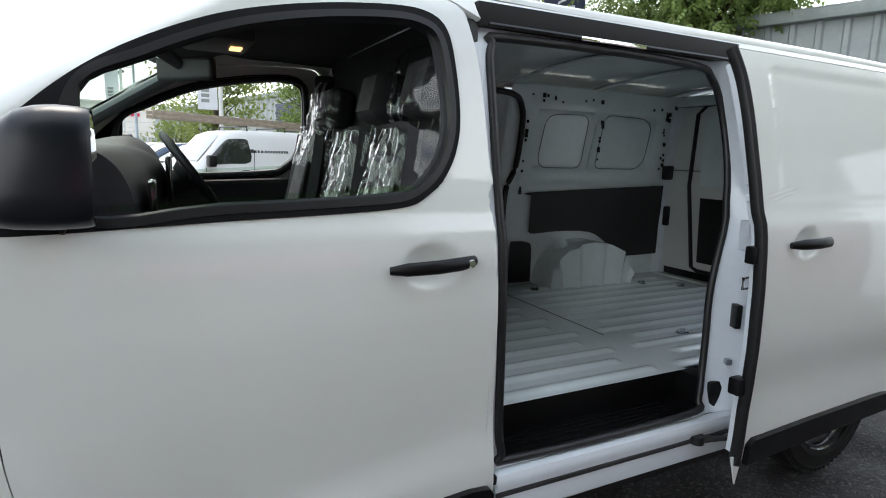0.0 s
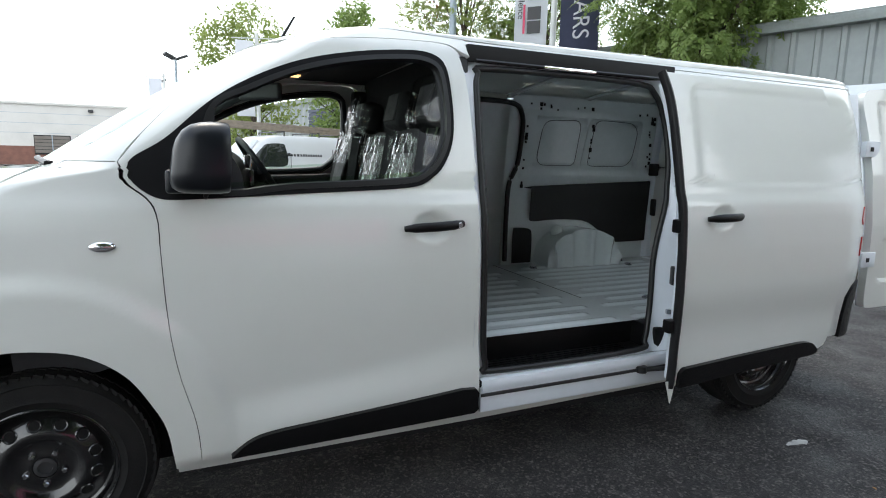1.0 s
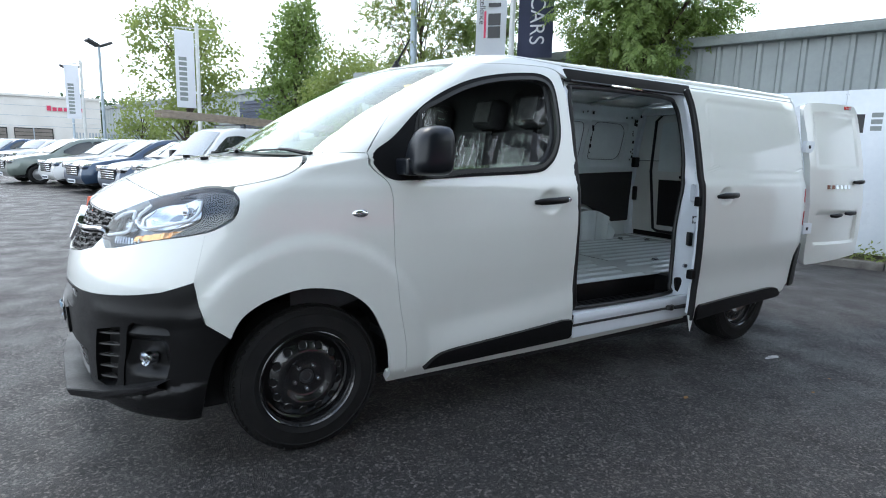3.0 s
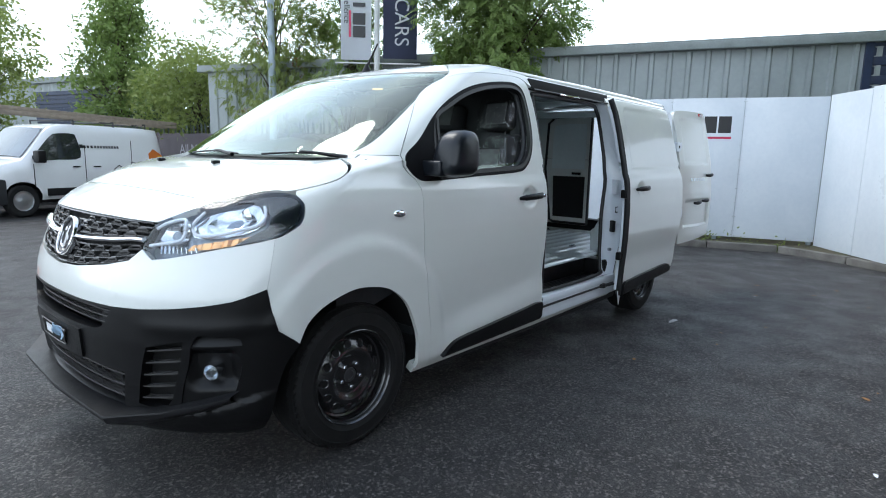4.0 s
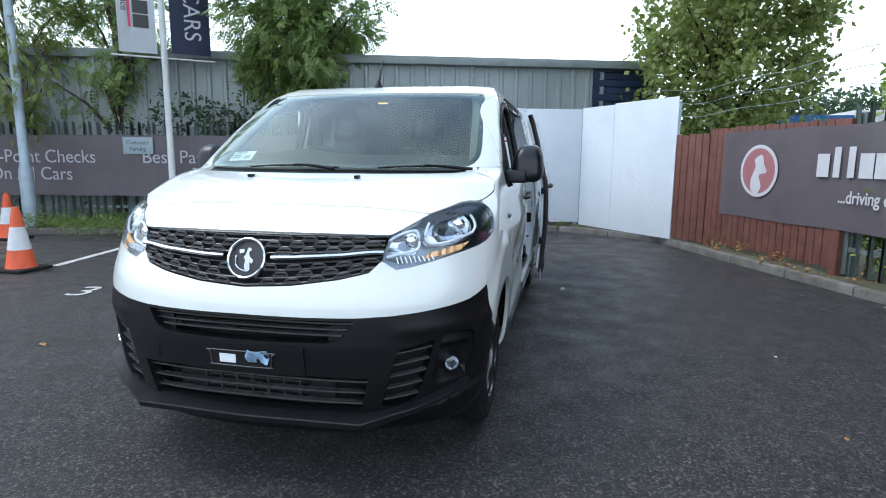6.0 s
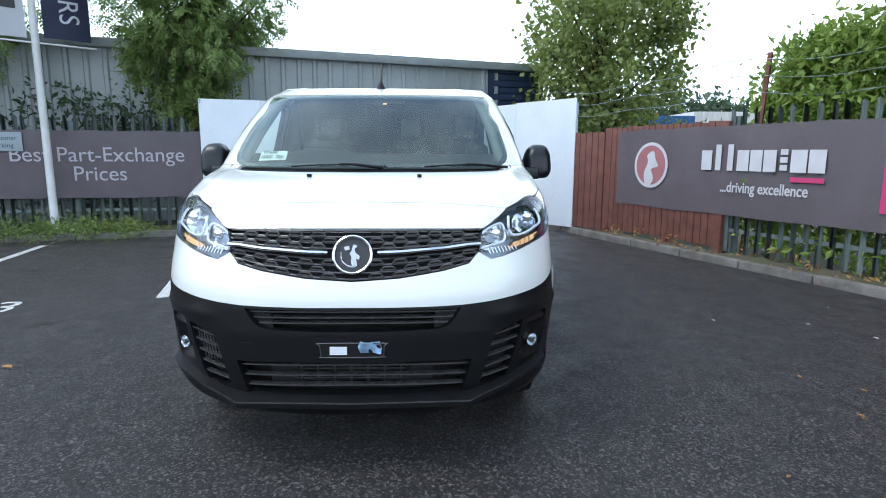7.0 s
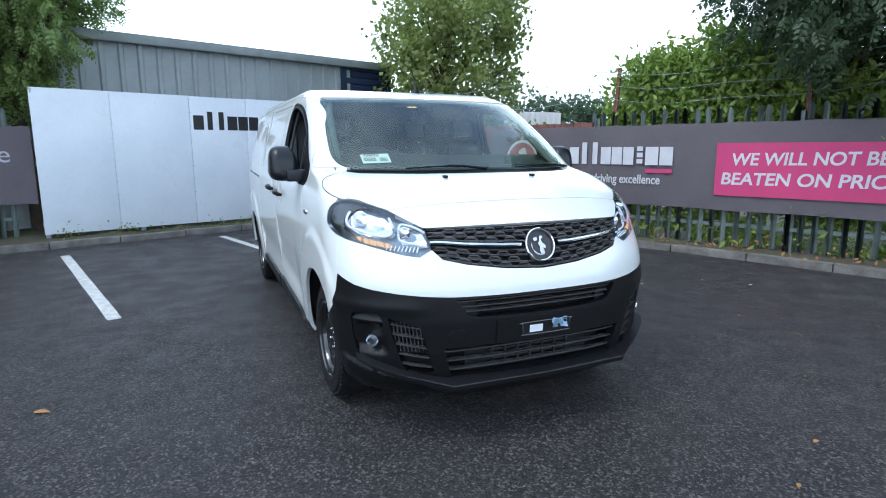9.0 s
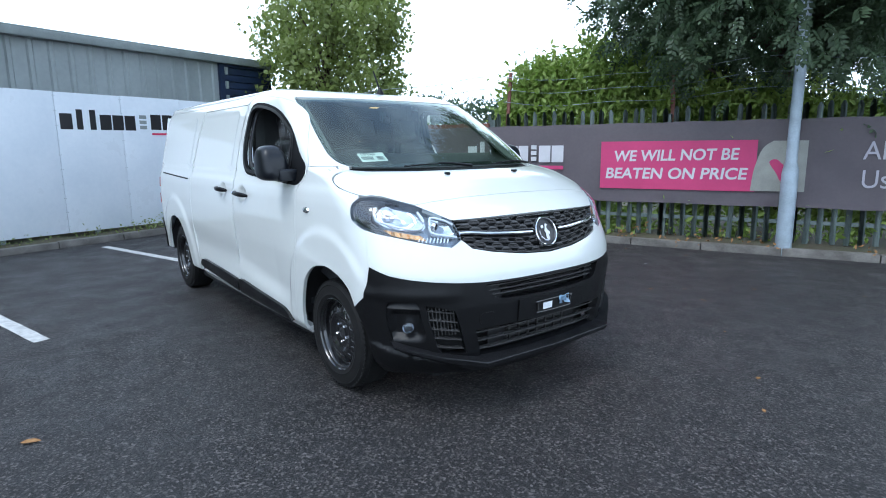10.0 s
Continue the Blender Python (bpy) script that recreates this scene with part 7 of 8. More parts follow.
def far_flag(x, y, h):
    p = thing("flag_pole", "far white flag pole with one vertical banner", "flag pole", Matrix.Translation((x, y, 0)))
    k = bmesh.new()
    lathe(k, [(.10, 0), (.07, .2), (.06, h), (0, h)], 12, "z")
    part("pole", k, POLE_WHITE, p)
    k = bmesh.new()
    box(k, -.68, -.10, -.01, .01, h - 2.7, h - .25)
    f_ = part("hanging_banner", k, FLAG_WHITE, p)
    k = bmesh.new()
    for i in range(9):
        box(k, -.58, -.34, -.016, -.012, h - 1.2 - i * .16, h - 1.09 - i * .16)
    part("logo_block", k, SHED_DARK, f_, smooth=False)
    k = bmesh.new()
    tube(k, [(-.8, 0, h - .2), (.55, 0, h - .12)], .02, 6)
    tube(k, [(-.8, 0, h - 2.95), (.55, 0, h - 2.9)], .02, 6)
    part("cross_bar", k, POLE_WHITE, p)


far_flag(2.64, 17.75, 5.3)
far_flag(-.6, 29.5, 5.2)


def cone(x, y):
    p = thing("traffic_cone", "orange and white traffic cone on a black base", "traffic cone", Matrix.Translation((x, y, 0)), "cones")
    k = bmesh.new()
    box(k, -.22, .22, -.22, .22, 0, .04, .015)
    part("base", k, RUBBER, p)
    part("cone", lathe(bmesh.new(), [(.165, .04), (.155, .06), (.12, .26), (.045, .70), (.035, .75), (0, .75)], 24, "z"), ORANGE, p)
    part("sleeve", lathe(bmesh.new(), [(.124, .255), (.076, .52)], 24, "z"), CONE_WHITE, p, "white reflective sleeve")


cone(-.72, 4.10)
cone(2.55, 5.05)
cone(4.6, 7.6)

# far white showroom with brick plinth
BRICK = material("brick_plinth", (.24, .11, .08), .8, scale=3, color2=(.18, .085, .065), bump=.3, bump_scale=40)
OFFWHITE = material("cream_panels", (.66, .64, .60), .5, scale=.6, color2=(.60, .58, .54))
shw = thing("showroom_building", "long cream-clad showroom with a brick base", "building", kind="structure")
SHUTTER = material("beige_roller_shutter", (.20, .175, .15), .55, vary=.2, scale=2)
k = boxes((-34, .8, 58, 74, 1.6, 5.25))
part("wall", k, OFFWHITE, shw, smooth=False)
part("plinth", boxes((-34.05, .85, 57.9, 74, 0, 1.62)), BRICK, shw, smooth=False)
part("parapet", boxes((-34.1, .9, 57.85, 58.1, 5.2, 5.4)), OFFWHITE, shw)
for z_ in (2.75, 3.6, 4.45):
    part("panel_joint", boxes((-34, .8, 57.985, 58.0, z_, z_ + .03)), GALV, shw)
for i in range(3):
    x0_ = -12.06 + i * 3.23
    w_ = part("window", boxes((x0_, x0_ + 2.75, 57.86, 57.97, .9, 2.6)), DARK, shw, "wide bay window with lowered shutter")
    part("shutter", boxes(*[(x0_ + .06, x0_ + 2.69, 57.82, 57.86, 1.05 + r * .30, 1.31 + r * .30) for r in range(5)]), SHUTTER, w_, "beige roller shutter", smooth=False)
    part("frame", boxes((x0_ + 1.34, x0_ + 1.41, 57.79, 57.82, .9, 2.6)), GALV, w_)
for i in range(7):
    part("sign_block", boxes((-3.18 + i * .41, -2.88 + i * .41, 57.9, 57.98, 4.12, 4.55 if i in (0, 5) else 4.42)), RED_TEXT, shw, "red sign as plain blocks", smooth=False)
for x0_ in (-20, -15.5, -7.8):
    part("wall_lamp", boxes((x0_, x0_ + .4, 57.6, 57.9, 4.7, 4.95), bevel=.05), TRIM_GREY, shw)
far_shed = thing("far_shed", "grey clad outbuilding with navy shutters beyond the trees", "building", kind="structure")
fm_ = wall_frame((.8, 50.0), (8.6, 18.6))
FLEN = math.dist((.8, 50.0), (8.6, 18.6))
k = bmesh.new()
prev = None
for i in range(int(FLEN / .16)):
    a, b_ = k.verts.new((i * .16, 0, .05 * ((i // 2) % 2))), k.verts.new((i * .16, 4.1, .05 * ((i // 2) % 2)))
    if prev:
        k.faces.new((prev[0], a, b_, prev[1]))
    prev = (a, b_)
bmesh.ops.transform(k, matrix=fm_, verts=k.verts)
part("wall_cladding", k, SHED, far_shed, smooth=False)
k = bmesh.new()
box(k, -.2, FLEN, 4.05, 4.28, -6, .15)
bmesh.ops.transform(k, matrix=fm_, verts=k.verts)
part("shed_roof", k, SHED_DARK, far_shed)
for i in range(20):
    k = bmesh.new()
    box(k, FLEN - 9.5, FLEN - 4.6, .1 + i * .18, .26 + i * .18, .06, .10 + .03 * (i % 2))
    bmesh.ops.transform(k, matrix=fm_, verts=k.verts)
    part("shutter_slat", k, NAVY, far_shed)
k = bmesh.new()
for i in range(40):
    box(k, -1.0 + i * .14, -.93 + i * .14, 31.9, 31.96, 0, 1.9)
solo("mesh_fence", k, GALV, "distant grey steel fence", "fence", kind="stuff", smooth=False)
# white and blue containers beyond the corner
for (x0_, y0_, w_, l_, h_, mat, lab) in ((15.5, -11.6, 5.5, 2.6, 2.75, OFFWHITE, "white corrugated steel container"), (14.6, -8.6, 3.2, 2.2, 2.55, material("container_blue", (.03, .12, .30), .5, vary=.2), "blue corrugated steel container")):
    k = bmesh.new()
    n_ = 40
    prev = None
    for i in range(n_ + 1):
        d = .04 * ((i // 2) % 2)
        a, b_ = k.verts.new((x0_ + d, y0_ + l_ * i / n_, 0)), k.verts.new((x0_ + d, y0_ + l_ * i / n_, h_))
        if prev:
            k.faces.new((prev[0], prev[1], b_, a))
        prev = (a, b_)
    box(k, x0_ + .05, x0_ + w_, y0_, y0_ + l_, 0, h_ + .02)
    solo("container", k, mat, lab, "container", smooth=False)

# ---------------------------------------------------------------- planting
def leaves_mesh(name, centres, spread, per, size, seed, aspect=.5, droop=.3):
    """Many small bent leaves scattered round clump centres, as one mesh."""
    rg_ = np.random.default_rng(seed)
    c = np.repeat(np.asarray(centres), per, axis=0)
    n = len(c)
    p = c + rg_.normal(0, 1, (n, 3)) * np.asarray(spread) * .6
    d = rg_.normal(0, 1, (n, 3))
    d[:, 2] -= droop
    d /= np.linalg.norm(d, axis=1, keepdims=True)
    s = np.cross(d, rg_.normal(0, 1, (n, 3)))
    s /= np.linalg.norm(s, axis=1, keepdims=True) + 1e-9
    L = size * rg_.uniform(.6, 1.3, (n, 1))
    up = np.cross(s, d)
    q = np.stack([p, p + d * L * .5 + s * L * aspect * .5 + up * L * .06, p + d * L, p + d * L * .5 - s * L * aspect * .5 + up * L * .06], 1).reshape(-1, 3)
    fc = np.arange(n * 4).reshape(-1, 4)
    me = bpy.data.meshes.new(name)
    me.from_pydata(q.tolist(), [], fc.tolist())
    return me


def sprays_mesh(name, centres, spread, per, size, seed, pairs=4, aspect=.56):
    """Drooping pinnate sprays: each has leaflets in pairs along a short stalk and one at its tip."""
    rg_ = np.random.default_rng(seed)
    c0 = np.asarray(centres)
    mid = c0.mean(0)
    c = np.repeat(c0, per, axis=0)
    n = len(c)
    p = c + rg_.normal(0, 1, (n, 3)) * np.asarray(spread) * .6
    out = p - mid
    out /= np.linalg.norm(out, axis=1, keepdims=True) + 1e-9
    d = out * .8 + rg_.normal(0, .6, (n, 3))
    d[:, 2] -= .18
    d /= np.linalg.norm(d, axis=1, keepdims=True)
    s = np.cross(d, np.array([0, 0, 1.0]) + rg_.normal(0, .35, (n, 3)))
    s /= np.linalg.norm(s, axis=1, keepdims=True) + 1e-9
    up = np.cross(s, d)
    L = size * rg_.uniform(.7, 1.25, (n, 1))
    quads = []
    for k in range(pairs * 2 + 1):
        row, sg_ = k // 2, 1 if k % 2 else -1
        f = (row + .6) / (pairs + .4)
        base = p + d * L * f * 1.9 - np.array([0, 0, .22]) * L * f * f
        if k == pairs * 2:
            ld, ls = d - up * .35, s
        else:
            ld, ls = d * .62 + s * sg_ * .78 - up * .22, np.cross(up, d * .62 + s * sg_ * .78)
        ld = ld / np.linalg.norm(ld, axis=1, keepdims=True)
        l_ = L * (.75 - .12 * abs(row - 1.2)) * rg_.uniform(.8, 1.15, (n, 1))
        quads.append(np.stack([base, base + ld * l_ * .45 + ls * l_ * aspect * .5, base + ld * l_ - up * l_ * .10, base + ld * l_ * .45 - ls * l_ * aspect * .5], 1))
    q = np.concatenate(quads, 1).reshape(-1, 3)
    me = bpy.data.meshes.new(name)
    me.from_pydata(q.tolist(), [], np.arange(len(q)).reshape(-1, 4).tolist())
    return me


def blob(rg_, n, centre, radii, hollow=.35, rough=.35):
    """Clump centres in an uneven crown."""
    out = []
    while len(out) < n:
        v = rg_.uniform(-1, 1, 3)
        r = np.linalg.norm(v)
        if r > 1 or r < hollow * rg_.random():
            continue
        w = v / max(r, 1e-6)
        k = 1 + rough * noise.noise(Vector(w * 1.7 + np.asarray(centre) * .37)) + rough * .6 * noise.noise(Vector(w * 4.1 + np.asarray(centre)))
        out.append(np.asarray(centre) + v * np.asarray(radii) * k)
    return np.array(out)


def tree(x, y, z0, z1, rad, mat, label, clumps=150, per=60, size=.10, seed=1, trunk=.09, spread=.28, berries=0, shape=None, hollow=.35, pinnate=0, aspect=.5):
    t = thing("tree", label, "tree", Matrix.Translation((x, y, 0)), "trees")
    rg_ = np.random.default_rng(seed)
    zc, rz = (z0 + z1) / 2, (z1 - z0) / 2
    cs = blob(rg_, clumps, (0, 0, zc), (rad, rad, rz), hollow)
    if shape == "cone":
        cs[:, :2] *= (1.15 - .75 * np.clip((cs[:, 2:] - z0) / (z1 - z0), 0, 1))
    if shape == "high":
        cs[:, :2] *= .45 + .55 * np.clip((cs[:, 2:] - z0) / (z1 - z0) / .4, 0, 1)
    k = bmesh.new()
    top = z0 + (z1 - z0) * .75
    bend = [Vector((.10 * math.sin(seed + i), .10 * math.cos(seed * 2 + i), top * i / 6)) for i in range(7)]
    tube(k, bend, [trunk * (1.25 - i * .16) for i in range(7)], 9)
    for c in cs[:: max(1, clumps // 26)]:
        f = min(.95, max(.15, (c[2] - .5) / top * .75))
        i = min(5, int(f * 6))
        a = bend[i].lerp(bend[i + 1], f * 6 - i)
        e = Vector(c)
        mid = a.lerp(e, .5) + Vector((0, 0, .15))
        tube(k, [a, mid, e], [trunk * .42, trunk * .26, trunk * .08], 6)
    part("trunk", k, BARK, t, "bare brown trunk and limbs")
    me = sprays_mesh("crown", cs, (spread, spread, spread * .9), per, size, seed, pinnate) if pinnate else leaves_mesh("crown", cs, (spread, spread, spread * .9), per, size, seed, aspect)
    me.materials.append(mat)
    o = new("crown", me)
    o.parent = t
    if berries:
        k = bmesh.new()
        for c in cs[rg_.choice(len(cs), berries)]:
            for _ in range(14):
                p = c + rg_.normal(0, .07, 3)
                bmesh.ops.create_icosphere(k, subdivisions=1, radius=.014, matrix=Matrix.Translation(p))
        tagged(part("berries", k, BERRY, t, "orange-red berry clusters"), kind="stuff")
    return t


tree(7.80, 3.90, 1.95, 6.7, 1.42, LEAF_MID, "full green ash tree over the hoarding", 260, 27, .125, 11, .10, .28, shape="high", pinnate=4)
tree(6.85, 7.35, 2.2, 6.6, 1.15, LEAF_MID, "thin-leaved green tree behind the fence", 100, 20, .11, 12, .10, .28, pinnate=4)
tree(6.25, 9.0, 1.6, 6.4, 1.40, LEAF_OLIVE, "rowan with red berries behind the fence", 200, 20, .095, 13, .05, .30, berries=44, pinnate=5)
tree(5.5, 16.1, 1.2, 6.3, 1.50, LEAF_MID, "upright green tree behind the fence", 190, 75, .14, 14, .09, .32, shape="cone")
tree(6.25, 13.1, 1.5, 4.2, 1.5, LEAF_OLIVE, "bushy yellow-green shrub tree", 170, 75, .12, 15, .07, .30)
tree(2.75, 21.0, 1.4, 6.95, 2.1, LEAF_OLIVE, "tall birch-like tree with a loose crown", 120, 66, .17, 16, .09, .36)
tree(9.3, -4.1, 1.3, 6.2, 1.60, LEAF_OLIVE, "green sycamore beyond the gate", 190, 80, .115, 17, .09, .30, hollow=.5, aspect=.85)
tree(.75, -7.2, 1.9, 8.8, 3.4, LEAF_DARK, "large dark ash tree over the fence", 640, 38, .135, 18, .16, .36, pinnate=4)
tree(2.0, 31.0, .5, 3.6, 1.6, LEAF_OLIVE, "far low green scrub bush", 60, 40, .2, 20, .06, .35)


def run_of_leaves(name, pts, width, z0, z1, mat, label, n, per, size, seed, spread=.2, cat="hedge"):
    rg_ = np.random.default_rng(seed)
    L = np.array(pts, float)
    t = rg_.random(n) * (len(L) - 1)
    i = np.minimum(t.astype(int), len(L) - 2)
    f = (t - i)[:, None]
    base = L[i] * (1 - f) + L[i + 1] * f
    top = np.interp(t, range(len(L)), z1) if isinstance(z1, (list, tuple)) else np.full(n, z1)
    off = rg_.uniform(-.5, .5, (n, 2)) * width
    z = z0 + (top - z0) * rg_.random(n) ** .75 + .18 * np.array([noise.noise(Vector((b[0] * 1.7, b[1] * 1.7, 5))) for b in base])
    cs = np.column_stack([base + off, z])
    me = leaves_mesh(name, cs, (spread,) * 3, per, size, seed, aspect=.46)
    me.materials.append(mat)
    o = new(name, me)
    return tagged(o, label, cat, kind="stuff")


hp = [(6.3 - .924 * s + .38 * .75, -3.3 - .381 * s - .92 * .75) for s in (2.5, 4.0, 5.6, 8.0, 12)]
run_of_leaves("hedge", hp, .75, .9, [2.6, 3.0, 2.3, 1.9, 1.9], LEAF_BRIGHT, "overgrown bright laurel hedge behind the fence", 1250, 48, .115, 31, .19)
hp2 = [(6.3 - .924 * s + .38 * .28, -3.3 - .381 * s - .92 * .28) for s in (2.4, 5, 8, 12)]
run_of_leaves("ivy", hp2, .2, .12, .85, LEAF_BRIGHT, "ivy and laurel leaves behind the fence pales", 620, 12, .12, 32, .12, "ivy")
run_of_leaves("weeds", [(6.2, 4.6), (5.7, 7.0), (4.6, 11.5)], 1.1, .08, .22, LEAF_MID, "low weeds on the verge", 420, 16, .06, 33, .12, "weeds")
run_of_leaves("grass", [(6.62, 4.3), (6.08, 7.0), (5.0, 11.5)], .75, .09, .11, LEAF_OLIVE, "short rough grass on the verge", 1100, 16, .045, 38, .06, "grass")
run_of_leaves("weeds", [(6.9, 3.4), (7.6, .6), (8.2, -1.2)], .25, .08, .13, LEAF_OLIVE, "sparse weeds along the hoarding", 90, 10, .05, 34, .10, "weeds")
run_of_leaves("undergrowth", [(7.6, 4.5), (7.2, 7), (6.5, 10.5), (5.4, 16)], .6, .3, 2.3, LEAF_DARK, "dark undergrowth behind the fence", 420, 26, .12, 35, .25, "undergrowth")
run_of_leaves("undergrowth", [(8.6, -3.0), (9.5, -5.5), (8.5, -6.5)], 1.0, .5, 1.9, LEAF_MID, "bramble behind the timber fence", 220, 26, .12, 36, .25, "undergrowth")
run_of_leaves("leaf_litter", hp2 and [(6.2, -3.25), (4.4, -3.95), (2.2, -4.85), (-1, -6.1)], .3, .10, .13, DRY_LEAF, "dry fallen leaves along the kerb", 90, 5, .06, 37, .1, "leaf litter")
# far tree line
run_of_leaves("distant_trees", [(46, -60), (52, -44), (54, -28), (56, -12)], 6, 1, 6.5, LEAF_DARK, "distant line of trees", 420, 40, .7, 41, 1.1, "trees")
run_of_leaves("distant_trees", [(30, 60), (12, 75), (-4, 80)], 6, 1, 6, LEAF_DARK, "distant line of trees", 260, 40, .7, 42, 1.1, "trees")
# loose leaves on the tarmac
rl_ = random.Random(9)
spots = [(.36, 2.38), (-.46, -2.6), (-.99, -1.86), (-1.75, -.7), (-1.54, -1.13), (1.99, -1.37)] + [(rl_.uniform(2, 7.2), rl_.uniform(-4.2, -1.3)) for _ in range(34)] + [(rl_.uniform(-1.5, 2.5), rl_.uniform(-4.6, -2.6)) for _ in range(12)]
for i, (x, y) in enumerate(spots):
    s = .045 if i == 0 else rl_.uniform(.010, .026)
    k = bmesh.new()
    pts = [(0, -1), (.45, -.5), (.5, .1), (.25, .7), (0, 1), (-.3, .6), (-.5, 0), (-.4, -.6)]
    a = rl_.uniform(0, 6.28)
    vs = [k.verts.new((x + s * (u * math.cos(a) - w * math.sin(a)), y + s * (u * math.sin(a) + w * math.cos(a)), .006 + s * .25 * abs(u))) for u, w in pts]
    vs2 = [k.verts.new(v_.co + Vector((0, 0, .0015))) for v_ in vs]
    k.faces.new(vs)
    k.faces.new(vs2[::-1])
    for j in range(8):
        k.faces.new((vs[j], vs2[j], vs2[(j + 1) % 8], vs[(j + 1) % 8]))
    solo("fallen_leaf", k, DRY_LEAF if i < 20 else PAPER if i % 3 == 0 else DRY_LEAF, "small dry fallen leaf on the tarmac", "leaf", "fallen leaves", smooth=False)
k = bmesh.new()
vs = [k.verts.new((3.12 + (.03 + .03 * rl_.random()) * math.cos(a) * 1.3, -1.235 + (.015 + .025 * rl_.random()) * math.sin(a), .004)) for a in (2 * math.pi * i / 17 for i in range(17))]
k.faces.new(vs)
solo("paint_splash", k, PAINT_LINE, "worn white paint splash on tarmac", "paint mark", smooth=False)

# ---------------------------------------------------------------- parked vehicles
def edge_dist(p, loop):
    best = 9.0
    for a, b_ in zip(loop, loop[1:] + loop[:1]):
        dx, dy = b_[0] - a[0], b_[1] - a[1]
        t = max(0.0, min(1.0, ((p[0] - a[0]) * dx + (p[1] - a[1]) * dy) / (dx * dx + dy * dy + 1e-12)))
        best = min(best, math.hypot(p[0] - a[0] - dx * t, p[1] - a[1] - dy * t))
    return best


def parked(name, label, m, top, base_z, wheels, half, paint, glass_side, screens, group, category, wheel_r=.32):
    """A vehicle from its side profile: top runs from the front foot over the roof to the rear foot."""
    car = thing(name, label, category, m, group)
    top = curve(top, 5)
    x_f, x_r = top[0][0], top[-1][0]
    def hw(x, z):
        L = x_r - x_f
        t = (x - x_f) / L
        plan = 1 - .16 * max(0, 1 - t / .16) ** 2 - .10 * max(0, (t - .88) / .12) ** 2
        tum = 1 - max(0, (z - .95)) * .24 - max(0, .45 - z) * .12
        return half * plan * tum
    foot = []
    for cx in sorted(wheels, reverse=True):
        foot += [(cx + (wheel_r + .06) * math.cos(a), wheel_r + (wheel_r + .06) * math.sin(a)) for a in (math.pi * i / 10 for i in range(11)) if wheel_r + (wheel_r + .06) * math.sin(a) > base_z]
    loop = top + foot
    def side_w(x, z):
        d = edge_dist((x, z), top)
        return hw(x, z) * (.90 + .10 * (1 - math.exp(-d / .07)))
    for sg in (-1, 1):
        b = wrap2d([loop], lambda u, v, sg=sg: Vector((u, sg * side_w(u, v), v)), .12, .10)
        part("body_side", b, paint, car, angle=60)
        for gl in glass_side:
            b = wrap2d([curve(gl, 3, True)], lambda u, v, sg=sg: Vector((u, sg * (side_w(u, v) + .006), v)), .15, .15)
            part("side_window", b, CAR_GLASS, car, "dark side glass")
    b = bmesh.new()
    rows = []
    for x, z in top:
        w = hw(x, z) * .90
        rows.append([b.verts.new((x + (.02 if x < x_f + .4 else 0) * 0, w * math.sin(math.pi / 2 * j / 6), z + .03 * math.cos(math.pi / 2 * j / 6) * (1 if z > .8 else 0))) for j in range(-6, 7)])
    for a, c in zip(rows, rows[1:]):
        for j in range(12):
            b.faces.new((a[j], a[j + 1], c[j + 1], c[j]))
    part("body_top", b, paint, car, angle=60)
    for (ax, az), (bx, bz), mat_, nm in screens:
        b = bmesh.new()
        rows = []
        n_ = Vector((-(bz - az), 0, bx - ax)).normalized()
        if n_.z < 0 and bx < ax:
            n_ = -n_
        for i in range(6):
            x, z = ax + (bx - ax) * i / 5, az + (bz - az) * i / 5
            w = hw(x, z) * .83
            rows.append([b.verts.new(Vector((x, w * j / 6, z + .03 * (1 - (j / 6) ** 2))) + n_ * .022) for j in range(-6, 7)])
        for a, c in zip(rows, rows[1:]):
            for j in range(12):
                b.faces.new((a[j], a[j + 1], c[j + 1], c[j]))
        part(nm, b, mat_, car)
    for cx in wheels:
        for sg in (-1, 1):
            mm = Matrix.Translation((cx, sg * (half - .11), wheel_r)) @ Matrix.Diagonal((1, sg, 1, 1))
            k = wheel_r / .335
            w = part("wheel", lathe(bmesh.new(), [(r * k, h) for r, h in ((.20, -.1), (.30, -.1), (.33, -.07), (.335, 0), (.33, .07), (.30, .098), (.22, .10), (.205, .09))], 28, "y", mm), RUBBER, car)
            part("rim", lathe(bmesh.new(), [(r * k, h) for r, h in ((.21, .095), (.20, .06), (.13, .05), (.06, .08), (0, .08))], 20, "y", mm), CAR_RIM, w, "alloy rim")
    part("underside", boxes((x_f + .15, x_r - .15, -half * .8, half * .8, base_z - .05, base_z + .25)), DARK, car)
    return car, hw


CAR_GLASS = material("car_glass_dark", (.02, .024, .026), .06, coat=.6, vary=.3, scale=2)
CAR_SCREEN = material("car_screen", (.10, .13, .15), .05, coat=1.0, vary=.3, scale=2)
CAR_RIM = material("alloy_rim", (.45, .46, .47), .3, metal=.8, vary=.2)
PAINTS = {
    "white": material("white_car_paint", (.70, .71, .71), .3, coat=1, vary=.04, scale=2),
    "blue": material("blue_car_paint", (.025, .055, .11), .28, metal=.4, coat=1, vary=.15, scale=2),
    "silver": material("silver_car_paint", (.42, .44, .44), .3, metal=.6, coat=1, vary=.1, scale=2),
    "black": material("black_car_paint", (.018, .016, .02), .25, coat=1, vary=.2, scale=2),
    "maroon": material("dark_red_car_paint", (.075, .018, .03), .25, coat=1, vary=.2, scale=2),
    "green": material("grey_green_car_paint", (.16, .19, .17), .3, metal=.4, coat=1, vary=.1, scale=2),
}
BAY = Matrix.Rotation(radians(19), 4, "Z")


